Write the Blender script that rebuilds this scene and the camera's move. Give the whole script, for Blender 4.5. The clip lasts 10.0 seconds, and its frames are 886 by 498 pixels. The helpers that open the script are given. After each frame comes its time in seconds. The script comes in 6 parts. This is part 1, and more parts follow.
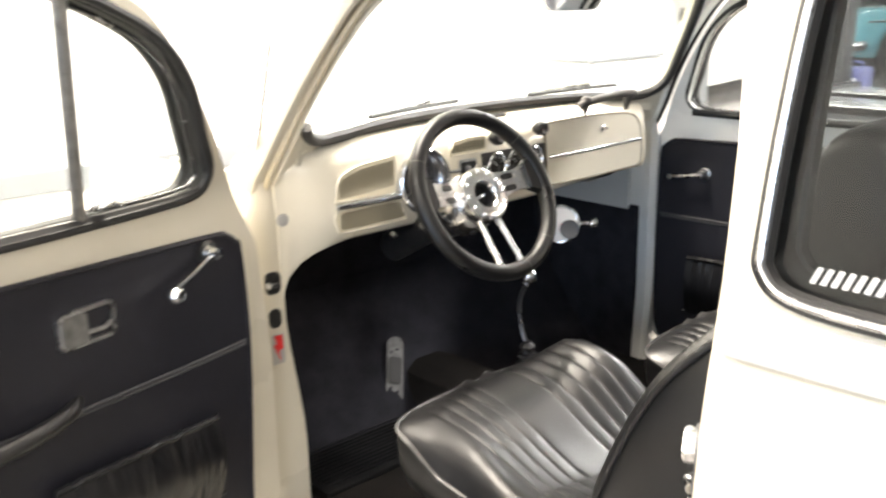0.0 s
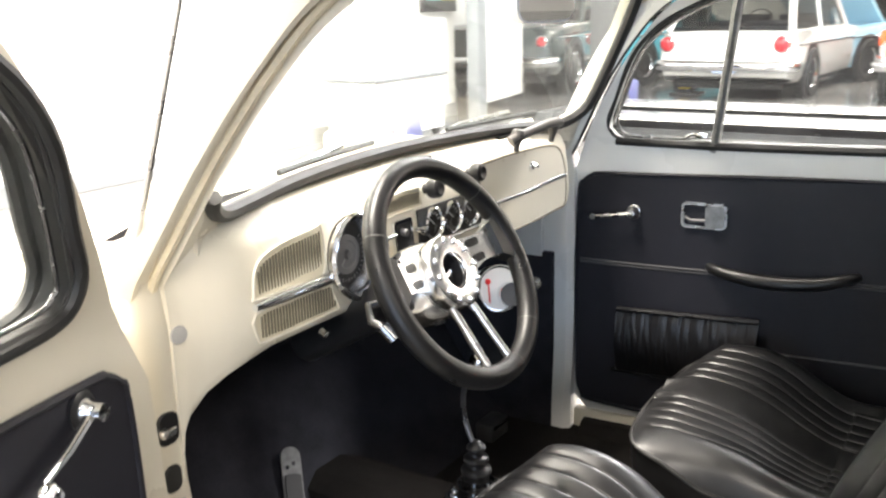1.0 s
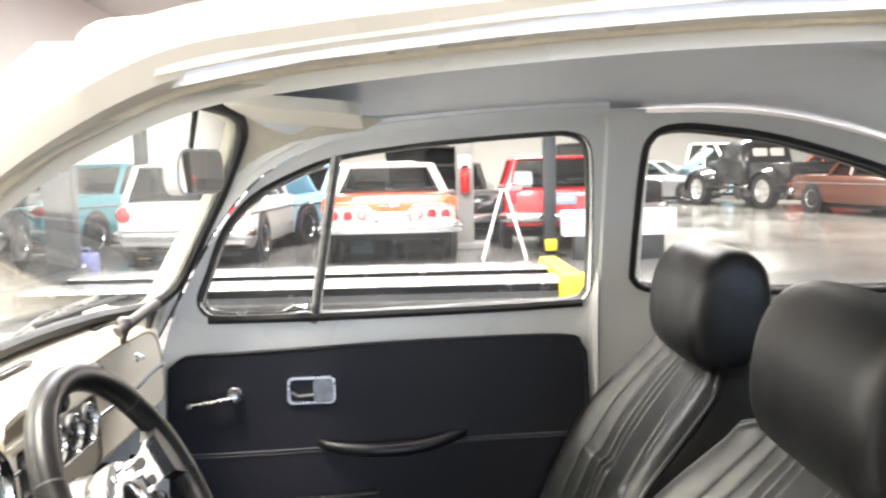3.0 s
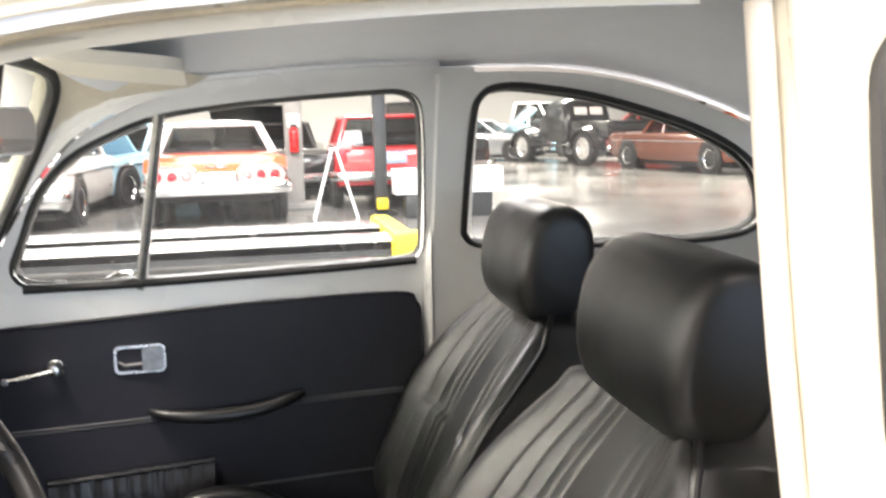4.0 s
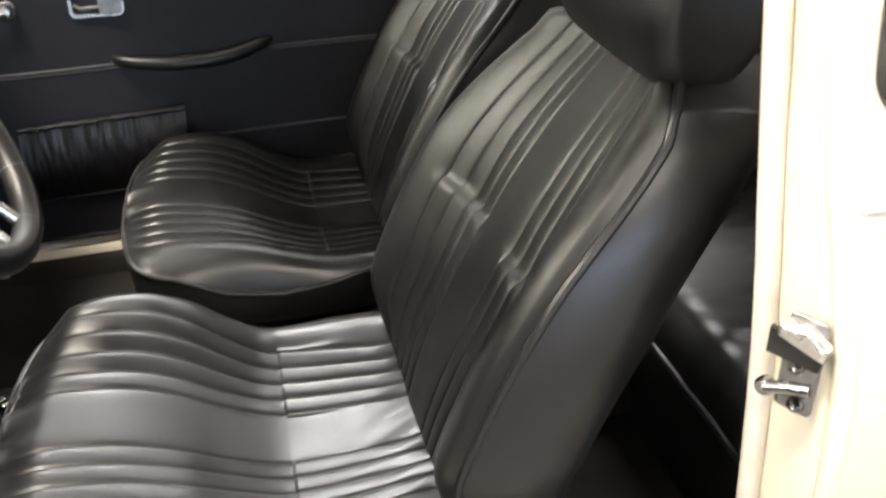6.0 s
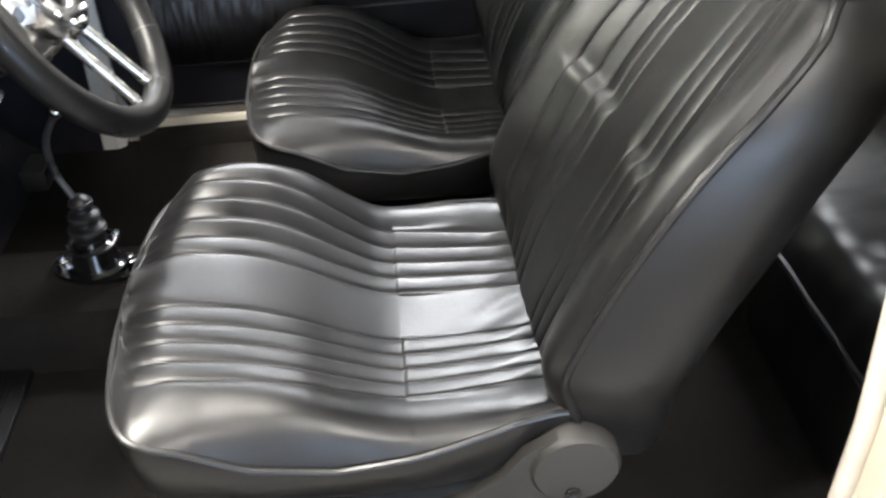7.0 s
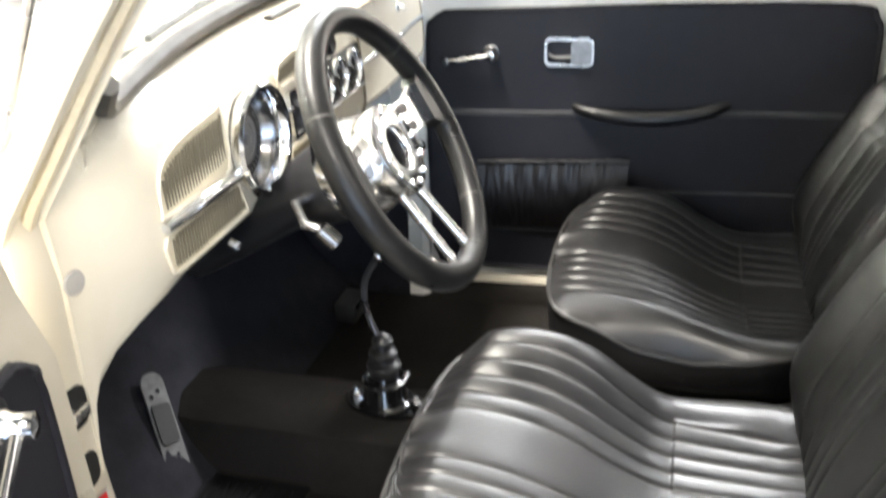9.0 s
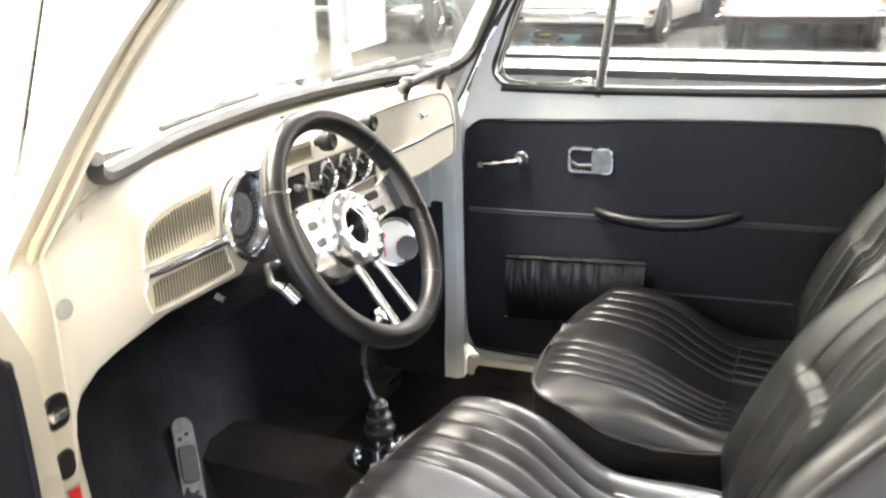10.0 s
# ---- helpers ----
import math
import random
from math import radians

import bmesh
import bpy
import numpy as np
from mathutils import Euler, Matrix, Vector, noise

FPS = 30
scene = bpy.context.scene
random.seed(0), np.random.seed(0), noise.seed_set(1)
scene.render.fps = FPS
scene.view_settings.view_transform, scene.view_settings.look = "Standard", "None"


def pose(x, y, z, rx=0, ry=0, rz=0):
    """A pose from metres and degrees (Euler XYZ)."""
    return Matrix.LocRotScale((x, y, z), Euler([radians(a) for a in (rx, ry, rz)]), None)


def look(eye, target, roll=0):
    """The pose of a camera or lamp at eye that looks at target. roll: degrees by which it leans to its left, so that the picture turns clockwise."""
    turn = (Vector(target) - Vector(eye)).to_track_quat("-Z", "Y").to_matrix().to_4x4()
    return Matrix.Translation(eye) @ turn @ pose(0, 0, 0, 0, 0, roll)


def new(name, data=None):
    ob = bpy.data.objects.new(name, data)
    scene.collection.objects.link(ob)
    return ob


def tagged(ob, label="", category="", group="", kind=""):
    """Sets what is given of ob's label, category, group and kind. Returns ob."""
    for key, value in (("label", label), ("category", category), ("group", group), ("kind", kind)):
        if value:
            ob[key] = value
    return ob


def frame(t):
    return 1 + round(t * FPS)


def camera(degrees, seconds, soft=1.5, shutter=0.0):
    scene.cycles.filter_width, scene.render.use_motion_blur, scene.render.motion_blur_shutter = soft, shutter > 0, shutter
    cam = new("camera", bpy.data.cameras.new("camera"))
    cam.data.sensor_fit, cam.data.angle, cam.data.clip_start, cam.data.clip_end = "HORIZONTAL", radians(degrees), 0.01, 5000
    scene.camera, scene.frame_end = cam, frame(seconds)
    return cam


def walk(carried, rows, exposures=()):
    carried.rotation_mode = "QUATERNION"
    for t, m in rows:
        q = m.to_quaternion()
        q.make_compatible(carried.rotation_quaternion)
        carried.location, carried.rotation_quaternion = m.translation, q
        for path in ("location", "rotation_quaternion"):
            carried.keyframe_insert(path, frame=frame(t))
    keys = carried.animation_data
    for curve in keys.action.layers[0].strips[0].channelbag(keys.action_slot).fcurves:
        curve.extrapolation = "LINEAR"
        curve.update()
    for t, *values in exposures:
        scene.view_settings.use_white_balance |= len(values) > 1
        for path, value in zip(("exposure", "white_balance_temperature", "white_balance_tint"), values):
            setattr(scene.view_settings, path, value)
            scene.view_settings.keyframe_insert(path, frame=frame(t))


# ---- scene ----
cam = camera(51.5, 10.0, soft=2.2, shutter=0.4)
METRES, EYE, TILT, LEAN, TURN = 1.4, 1.33, -16.0, 0.0, -40.0
BASE = pose(0, 0, 0.9, 1.0, 0.6, -2.0) @ pose(-1.456, -1.47, EYE - 0.9, TILT, LEAN, TURN)
ROWS = [
    (0.0, 0.0, 0.0, 0.0, -0.0, 0.0, -0.0),
    (0.5, -0.0966, 0.2108, 0.0523, -9.13, 0.32, 2.65),
    (1.0, -0.1935, 0.3719, 0.0901, -14.71, 0.61, 4.43),
    (1.5, -0.2766, 0.4863, 0.1195, -24.57, 1.38, 7.44),
    (2.0, -0.3068, 0.5494, 0.139, -33.16, 3.29, 9.54),
    (2.5, -0.3244, 0.5804, 0.1492, -42.39, 4.74, 11.48),
    (2.7, -0.3255, 0.5823, 0.1497, -44.88, 5.49, 11.83),
    (3.8, -0.3278, 0.5858, 0.1503, -56.77, 2.73, 14.00),
    (4.0, -0.3274, 0.5862, 0.1502, -58.83, 0.97, 14.27),
    (4.5, -0.3223, 0.5883, 0.1465, -62.08, -4.54, 14.52),
    (5.0, -0.3164, 0.5919, 0.1425, -63.15, -10.45, 14.56),
    (5.5, -0.3123, 0.5969, 0.1388, -62.71, -16.21, 14.18),
    (5.7, -0.3107, 0.5992, 0.1370, -62.15, -18.23, 14.06),
    (6.8, -0.3047, 0.6144, 0.1282, -54.30, -25.09, 12.93),
    (7.0, -0.3043, 0.6173, 0.1274, -52.39, -25.58, 12.6),
    (7.5, -0.3047, 0.6238, 0.1274, -46.58, -26.08, 11.62),
    (8.0, -0.3057, 0.6268, 0.1284, -40.39, -24.68, 10.67),
    (8.5, -0.3071, 0.6234, 0.1305, -34.99, -19.67, 9.97),
    (9.0, -0.3127, 0.6168, 0.139, -32.52, -11.4, 9.21),
    (9.5, -0.2893, 0.5569, 0.1303, -29.39, -4.09, 8.2),
    (10.0, -0.2179, 0.4151, 0.0962, -23.09, -3.26, 6.67),
]
walk(cam, [(t, BASE @ pose(METRES * x, METRES * y, METRES * z, 90 + pitch, roll, yaw)) for t, x, y, z, yaw, pitch, roll in ROWS],
     exposures=((0.0, 0.60, 6750, 11), (1.0, 0.62, 6550, 11), (2.5, 0.50, 6450, 13), (4.0, 0.64, 6550, 13), (4.5, 0.56, 6650, 13), (5.0, 0.44, 6750, 12), (5.5, 0.38, 6850, 12),
                (7.0, 0.66, 6250, 10.5), (8.0, 0.78, 6350, 10.5), (9.0, 1.0, 6400, 9.8), (9.5, 1.1, 6550, 10.2), (10.0, 1.12, 6600, 10.5)))

# ---- light: a bright showroom hall lit by unseen lamps set under its ceiling ----
world = bpy.data.worlds.new("hall_air")
scene.world = world
world.use_nodes = True
world.node_tree.nodes["Background"].inputs["Color"].default_value = (0.9, 0.95, 1.0, 1)
world.node_tree.nodes["Background"].inputs["Strength"].default_value = 0.32
HALL = (-9.0, 38.0, -32.0, 7.1, 5.2)      # x0 x1 y0 y1 height


def strip_lamp(x, y, power, col, long=4.0, wide=0.9, tilt=0):
    data = bpy.data.lights.new("unseen_lamp", "AREA")
    data.shape, data.size, data.size_y = "RECTANGLE", wide, long
    data.energy, data.color = power, col
    ob = new("unseen_lamp", data)
    ob.matrix_world = pose(x, y, HALL[4] - 0.22, tilt)
    return tagged(ob, "unseen area lamp set under the hall ceiling", "ceiling lamp", "ceiling lamps")


WARM, COOL = (1.0, 0.925, 0.82), (0.97, 0.955, 0.955)
# unseen lamps added to light cabin, cars and wall; the tilted one faces the wall
for row in ((-4.55, -1.5, 255, WARM, 3.0, 0.3), (0.2, 4.1, 1300, WARM, 0.4, 7.0, 50), (-0.2, 1.02, 680, WARM, 0.8, 2.6), (4.4, -4.6, 700, COOL), (5.6, 0.1, 1000, COOL), (9.0, -0.5, 450, COOL), (16.5, -1.0, 700, WARM), (14.0, -11.0, 1800, WARM), (26.0, -9.0, 2200, WARM), (27.0, 1.0, 1400, WARM), (-3.0, -8.0, 220, WARM)):
    strip_lamp(*row)
# added cool fill from the west, standing in for daylight on the seats
west_fill_data = bpy.data.lights.new("west_cool_fill", "AREA")
west_fill_data.shape, west_fill_data.size, west_fill_data.size_y = "RECTANGLE", 7.0, 2.9
west_fill_data.energy, west_fill_data.color = 150, (0.55, 0.73, 1.0)
west_fill_ob = new("west_cool_fill", west_fill_data)
west_fill_ob.matrix_world = look((HALL[0] - 0.02, -4.0, 1.6), (0, -4.0, 1.6))
tagged(west_fill_ob, "unseen cool fill standing in for daylight from the left", "daylight", kind="structure")

# ---- materials ----
def nodes_of(name):
    m = bpy.data.materials.new(name)
    m.use_nodes = True
    nt = m.node_tree
    return m, nt, nt.nodes["Principled BSDF"]


def mat(name, col, rough=0.5, metal=0.0, var=0.12, scale=8.0, bump=0.0, bscale=150.0, coat=0.0, rvar=0.08, spec=0.5, grain="noise", piece=0.0):
    m, nt, b = nodes_of(name)
    tc = nt.nodes.new("ShaderNodeTexCoord")
    n1 = nt.nodes.new("ShaderNodeTexNoise")
    n1.inputs["Scale"].default_value, n1.inputs["Detail"].default_value = scale, 6
    n2 = nt.nodes.new("ShaderNodeTexNoise")
    n2.inputs["Scale"].default_value, n2.inputs["Detail"].default_value = scale * 9, 4
    for n in (n1, n2):
        nt.links.new(tc.outputs["Object"], n.inputs["Vector"])
    mix = nt.nodes.new("ShaderNodeMath")
    mix.operation = "MULTIPLY_ADD"
    mix.inputs[1].default_value = 0.35
    nt.links.new(n2.outputs["Fac"], mix.inputs[0])
    nt.links.new(n1.outputs["Fac"], mix.inputs[2])
    ramp = nt.nodes.new("ShaderNodeMapRange")
    ramp.inputs["From Min"].default_value, ramp.inputs["From Max"].default_value = 0.4, 0.95
    ramp.inputs["To Min"].default_value, ramp.inputs["To Max"].default_value = 1 - var, 1 + var
    nt.links.new(mix.outputs[0], ramp.inputs["Value"])
    level = ramp.outputs["Result"]
    if piece:
        info = nt.nodes.new("ShaderNodeObjectInfo")
        pm = nt.nodes.new("ShaderNodeMapRange")
        pm.inputs["To Min"].default_value, pm.inputs["To Max"].default_value = 1 - piece, 1 + piece
        nt.links.new(info.outputs["Random"], pm.inputs["Value"])
        mul = nt.nodes.new("ShaderNodeMath")
        mul.operation = "MULTIPLY"
        nt.links.new(level, mul.inputs[0])
        nt.links.new(pm.outputs["Result"], mul.inputs[1])
        level = mul.outputs[0]
    vm = nt.nodes.new("ShaderNodeVectorMath")
    vm.operation = "SCALE"
    vm.inputs[0].default_value = col
    nt.links.new(level, vm.inputs["Scale"])
    nt.links.new(vm.outputs["Vector"], b.inputs["Base Color"])
    rr = nt.nodes.new("ShaderNodeMapRange")
    rr.inputs["From Min"].default_value, rr.inputs["From Max"].default_value = 0.3, 0.7
    rr.inputs["To Min"].default_value, rr.inputs["To Max"].default_value = max(0.01, rough - rvar), min(1, rough + rvar)
    nt.links.new(n1.outputs["Fac"], rr.inputs["Value"])
    nt.links.new(rr.outputs["Result"], b.inputs["Roughness"])
    b.inputs["Metallic"].default_value = metal
    b.inputs["Specular IOR Level"].default_value = spec
    b.inputs["Coat Weight"].default_value = coat
    b.inputs["Coat Roughness"].default_value = 0.08
    if bump:
        if grain == "leather":
            t = nt.nodes.new("ShaderNodeTexVoronoi")
            t.feature = "DISTANCE_TO_EDGE"
            out = t.outputs["Distance"]
        else:
            t = nt.nodes.new("ShaderNodeTexNoise")
            t.inputs["Detail"].default_value = 5
            out = t.outputs["Fac"]
        t.inputs["Scale"].default_value = bscale
        nt.links.new(tc.outputs["Object"], t.inputs["Vector"])
        bp = nt.nodes.new("ShaderNodeBump")
        bp.inputs["Strength"].default_value, bp.inputs["Distance"].default_value = bump, 0.002
        nt.links.new(out, bp.inputs["Height"])
        nt.links.new(bp.outputs["Normal"], b.inputs["Normal"])
    return m


def glass(name, tint=(1, 1, 1), gloss=0.02, haze=0.0):
    m, nt, b = nodes_of(name)
    nt.nodes.remove(b)
    tr = nt.nodes.new("ShaderNodeBsdfTransparent")
    tr.inputs["Color"].default_value = (*tint, 1)
    gl = nt.nodes.new("ShaderNodeBsdfGlossy")
    gl.inputs["Roughness"].default_value = gloss
    lw = nt.nodes.new("ShaderNodeLayerWeight")
    lw.inputs["Blend"].default_value = 0.5
    pw = nt.nodes.new("ShaderNodeMath")
    pw.operation = "POWER"
    pw.inputs[1].default_value = 5.0
    nt.links.new(lw.outputs["Facing"], pw.inputs[0])
    fr = nt.nodes.new("ShaderNodeMath")
    fr.operation = "MULTIPLY_ADD"
    fr.inputs[1].default_value, fr.inputs[2].default_value = 0.55, 0.03
    nt.links.new(pw.outputs[0], fr.inputs[0])
    mx = nt.nodes.new("ShaderNodeMixShader")
    nt.links.new(fr.outputs[0], mx.inputs[0])
    nt.links.new(tr.outputs[0], mx.inputs[1])
    nt.links.new(gl.outputs[0], mx.inputs[2])
    last = mx.outputs[0]
    # haze: patchy film for dust, with the pane's milky glare put in as well
    if haze:
        tc = nt.nodes.new("ShaderNodeTexCoord")
        nz = nt.nodes.new("ShaderNodeTexNoise")
        nz.inputs["Scale"].default_value, nz.inputs["Detail"].default_value = 5, 6
        nt.links.new(tc.outputs["Object"], nz.inputs["Vector"])
        mr = nt.nodes.new("ShaderNodeMapRange")
        mr.inputs["From Min"].default_value, mr.inputs["From Max"].default_value = 0.35, 0.75
        mr.inputs["To Min"].default_value, mr.inputs["To Max"].default_value = haze * 0.4, haze * 1.6
        nt.links.new(nz.outputs["Fac"], mr.inputs["Value"])
        film = nt.nodes.new("ShaderNodeBsdfTranslucent")
        film.inputs["Color"].default_value = (0.85, 0.85, 0.85, 1)
        add = nt.nodes.new("ShaderNodeMixShader")
        nt.links.new(mr.outputs["Result"], add.inputs[0])
        nt.links.new(last, add.inputs[1])
        nt.links.new(film.outputs[0], add.inputs[2])
        last = add.outputs[0]
    nt.links.new(last, nt.nodes["Material Output"].inputs["Surface"])
    return m


def glow(name, col, strength):
    m, nt, b = nodes_of(name)
    b.inputs["Base Color"].default_value = (*col, 1)
    b.inputs["Emission Color"].default_value = (*col, 1)
    b.inputs["Emission Strength"].default_value = strength
    return m


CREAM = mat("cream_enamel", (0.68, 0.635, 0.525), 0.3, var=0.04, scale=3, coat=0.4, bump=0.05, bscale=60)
# passenger side's cream with the cool light that falls there in its colour
COOLCREAM = mat("cool_lit_cream_enamel", (0.80, 0.80, 0.775), 0.3, var=0.04, scale=3, coat=0.4, bump=0.05, bscale=60)
VINYL = mat("black_vinyl", (0.0155, 0.0155, 0.021), 0.52, var=0.2, scale=5, bump=0.08, bscale=600, grain="leather", spec=0.32)
LEATHER = mat("black_leatherette", (0.0105, 0.0104, 0.0108), 0.385, var=0.3, scale=9, bump=0.07, bscale=420, grain="leather", rvar=0.09, spec=0.55)
# cushion piping: worn grey with its edge highlight mixed into the colour
WELT = mat("worn_lit_piping", (0.022, 0.0215, 0.021), 0.38, var=0.3, scale=25, spec=0.6)
CARPET = mat("black_carpet", (0.0155, 0.0138, 0.0125), 0.95, var=0.4, scale=9, bump=0.9, bscale=700, spec=0.12)
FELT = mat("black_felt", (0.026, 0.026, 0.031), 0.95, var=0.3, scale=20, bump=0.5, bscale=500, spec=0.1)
MATRUBBER = mat("ribbed_mat_rubber", (0.0075, 0.0075, 0.008), 0.5, var=0.3, scale=20, spec=0.3)
SEAM = mat("seam_welt", (0.055, 0.055, 0.06), 0.5, var=0.2, scale=30)
RUBBER = mat("black_rubber", (0.017, 0.017, 0.017), 0.55, var=0.2, scale=20)
STITCH = mat("pale_stitching", (0.06, 0.058, 0.056), 0.6, var=0.2, scale=60)
WRAP = mat("wheel_leather", (0.009, 0.009, 0.0095), 0.34, var=0.3, scale=20, bump=0.12, bscale=600, grain="leather", spec=0.32)
CHROME = mat("chrome", (0.82, 0.83, 0.85), 0.08, 1.0, var=0.04, scale=12, rvar=0.04)
ALU = mat("brushed_aluminium", (0.75, 0.75, 0.75), 0.28, 1.0, var=0.08, scale=30, bump=0.05)
WORNALU = mat("worn_aluminium", (0.27, 0.27, 0.27), 0.42, 0.8, var=0.3, scale=60, bump=0.1)
POLISHED = mat("polished_alloy", (0.86, 0.86, 0.86), 0.17, 1.0, var=0.05, scale=20, rvar=0.08)
SATIN = mat("satin_chrome", (0.30, 0.30, 0.31), 0.22, 1.0, var=0.08, scale=30)
DARKMETAL = mat("dark_steel", (0.06, 0.06, 0.065), 0.45, 0.6, var=0.2, scale=20)
DARKSTICK = mat("dull_steel", (0.2, 0.2, 0.21), 0.3, 0.9, var=0.2, scale=30)
GREYPLASTIC = mat("grey_plastic", (0.040, 0.038, 0.036), 0.5, var=0.15, scale=20, bump=0.1)
BLACKPLASTIC = mat("black_plastic", (0.012, 0.012, 0.013), 0.35, var=0.15, scale=20)
HEADLINER = mat("headliner_vinyl", (0.80, 0.83, 0.88), 0.6, var=0.05, scale=4, bump=0.2, bscale=500)
BEIGEGRILLE = mat("beige_grille", (0.66, 0.60, 0.45), 0.55, var=0.08, scale=15)
GRILLEDARK = mat("grille_gap", (0.16, 0.14, 0.1), 0.7, var=0.15)
DIAL = mat("dial_black", (0.012, 0.012, 0.014), 0.4, var=0.1)
DIALGREY = mat("dial_grey", (0.13, 0.13, 0.135), 0.4, var=0.06)
# greyer than the other dials: the reflection on the faces put into the colour
GAUGEFACE = mat("sheen_grey_gauge_face", (0.05, 0.048, 0.045), 0.25, var=0.35, scale=60)
GRIPGREY = mat("faded_grip_rubber", (0.055, 0.052, 0.05), 0.5, var=0.25, scale=30)
DIALMARK = mat("dial_mark_grey", (0.3, 0.3, 0.3), 0.5, var=0.05)
WHITEPAINT = mat("white_paint", (0.8, 0.8, 0.8), 0.4, var=0.04)
REDPAINT = mat("red_mark", (0.7, 0.03, 0.03), 0.45, var=0.08)
ORANGEMARK = mat("orange_mark", (0.7, 0.12, 0.03), 0.45, var=0.05)
BRASS = mat("aged_edge", (0.64, 0.57, 0.42), 0.6, var=0.2, scale=20)
GLASS = glass("window_glass", (0.95, 0.97, 0.96), haze=0.008)
SCREENGLASS = glass("windscreen_glass", (0.93, 0.96, 0.95), haze=0.013)
CARGLASS = glass("car_window_glass", (0.34, 0.35, 0.345), 0.03)
TINT = glass("quarter_glass", (0.72, 0.74, 0.75))
MIRROR = mat("mirror_glass", (0.9, 0.9, 0.9), 0.02, 1.0, var=0.01, rvar=0.005)
FLOORM = mat("polished_concrete", (0.15, 0.145, 0.138), 0.18, var=0.16, scale=0.5, rvar=0.07, spec=0.6)
WALLM = mat("white_wall", (0.82, 0.81, 0.79), 0.7, var=0.03, scale=1.2, bump=0.1)
CEILM = mat("hall_ceiling", (0.7, 0.7, 0.7), 0.8, var=0.05, scale=1)

# ---- building tools ----
from mathutils.geometry import delaunay_2d_cdt


def finish(bm, smooth=40):
    bmesh.ops.recalc_face_normals(bm, faces=bm.faces)
    me = bpy.data.meshes.new("mesh")
    bm.to_mesh(me)
    bm.free()
    if smooth:
        me.polygons.foreach_set("use_smooth", [True] * len(me.polygons))
        me.set_sharp_from_angle(angle=radians(smooth))
    return me


def thing(name, label, category, at=(0, 0, 0), turn=0, group="", kind=""):
    ob = new(name)
    ob.empty_display_size = 0.1
    ob.matrix_world = pose(*at, 0, 0, turn)
    return tagged(ob, label, category, group, kind)


def part(name, bm, material, parent, label="", at=None, smooth=40):
    me = finish(bm, smooth) if isinstance(bm, bmesh.types.BMesh) else bm
    if not me.materials:
        me.materials.append(material)
    ob = new(name, me)
    ob.parent = parent
    if at is not None:
        ob.matrix_basis = at
    return tagged(ob, label)


def solid(name, bm, material, label, category, group="", kind="", smooth=40):
    me = finish(bm, smooth)
    me.materials.append(material)
    return tagged(new(name, me), label, category, group, kind)


def box(bm, c, s, bevel=0.0, m=None, seg=2):
    got = bmesh.ops.create_cube(bm, size=1.0, matrix=(m or Matrix()) @ Matrix.LocRotScale(c, None, s))
    if bevel:
        edges = list({e for v in got["verts"] for e in v.link_edges})
        bmesh.ops.bevel(bm, geom=edges, offset=bevel, segments=seg, affect="EDGES", profile=0.5, clamp_overlap=True)


def loft(bm, rings, closed=True, caps=True):
    vs = [[bm.verts.new(p) for p in r] for r in rings]
    n = len(rings[0])
    for a, b in zip(vs, vs[1:]):
        for i in range(n if closed else n - 1):
            j = (i + 1) % n
            bm.faces.new((a[i], a[j], b[j], b[i]))
    if caps and closed:
        bm.faces.new(list(reversed(vs[0])))
        bm.faces.new(vs[-1])


def spline(pts, closed=True, n=6):
    """Catmull-Rom through points of any dimension."""
    p = [np.array(q, float) for q in pts]
    out, k = [], len(p)
    for i in range(k if closed else k - 1):
        a, b, c, d = (p[j % k] if closed else p[min(max(j, 0), k - 1)] for j in (i - 1, i, i + 1, i + 2))
        for s in range(n):
            t = s / n
            out.append(0.5 * (2 * b + (c - a) * t + (2 * a - 5 * b + 4 * c - d) * t * t + (3 * b - a - 3 * c + d) * t ** 3))
    if not closed:
        out.append(p[-1])
    return out


def tube(bm, pts, r, seg=8, closed=False, squash=1.0):
    pts = [Vector(p) for p in pts]
    n = len(pts)
    radius = r if callable(r) else (lambda u: r)
    rings, up = [], None
    for i, p in enumerate(pts):
        d = (pts[(i + 1) % n] - pts[i - 1]) if closed else (pts[min(i + 1, n - 1)] - pts[max(i - 1, 0)])
        d.normalize()
        if up is None:
            up = d.orthogonal().normalized() if abs(d.z) > 0.9 else Vector((0, 0, 1))
        side = d.cross(up).normalized()
        up = side.cross(d).normalized()
        q = radius(i / max(1, n - 1))
        rings.append([p + q * (math.cos(a) * side + squash * math.sin(a) * up) for a in (2 * math.pi * k / seg for k in range(seg))])
    if closed:
        rings.append(rings[0])
        vs = [[bm.verts.new(p) for p in r] for r in rings[:-1]]
        for a, b in zip(vs, vs[1:] + vs[:1]):
            for i in range(seg):
                bm.faces.new((a[i], a[(i + 1) % seg], b[(i + 1) % seg], b[i]))
    else:
        loft(bm, rings)


def lathe(bm, prof, m=None, seg=32):
    """prof: (radius, height) pairs turned round local z."""
    m = m or Matrix()
    ring = min(prof[0][0], prof[-1][0]) > 0.004
    prof = list(prof) + [prof[0]] if ring else prof
    loft(bm, [[m @ Vector((max(r, 1e-4) * math.cos(a), max(r, 1e-4) * math.sin(a), h)) for a in (2 * math.pi * k / seg for k in range(seg))] for r, h in prof], caps=not ring)


def aim(at, axis):
    """A pose whose local z points along axis."""
    return Matrix.Translation(at) @ Vector(axis).to_track_quat("Z", "Y").to_matrix().to_4x4()


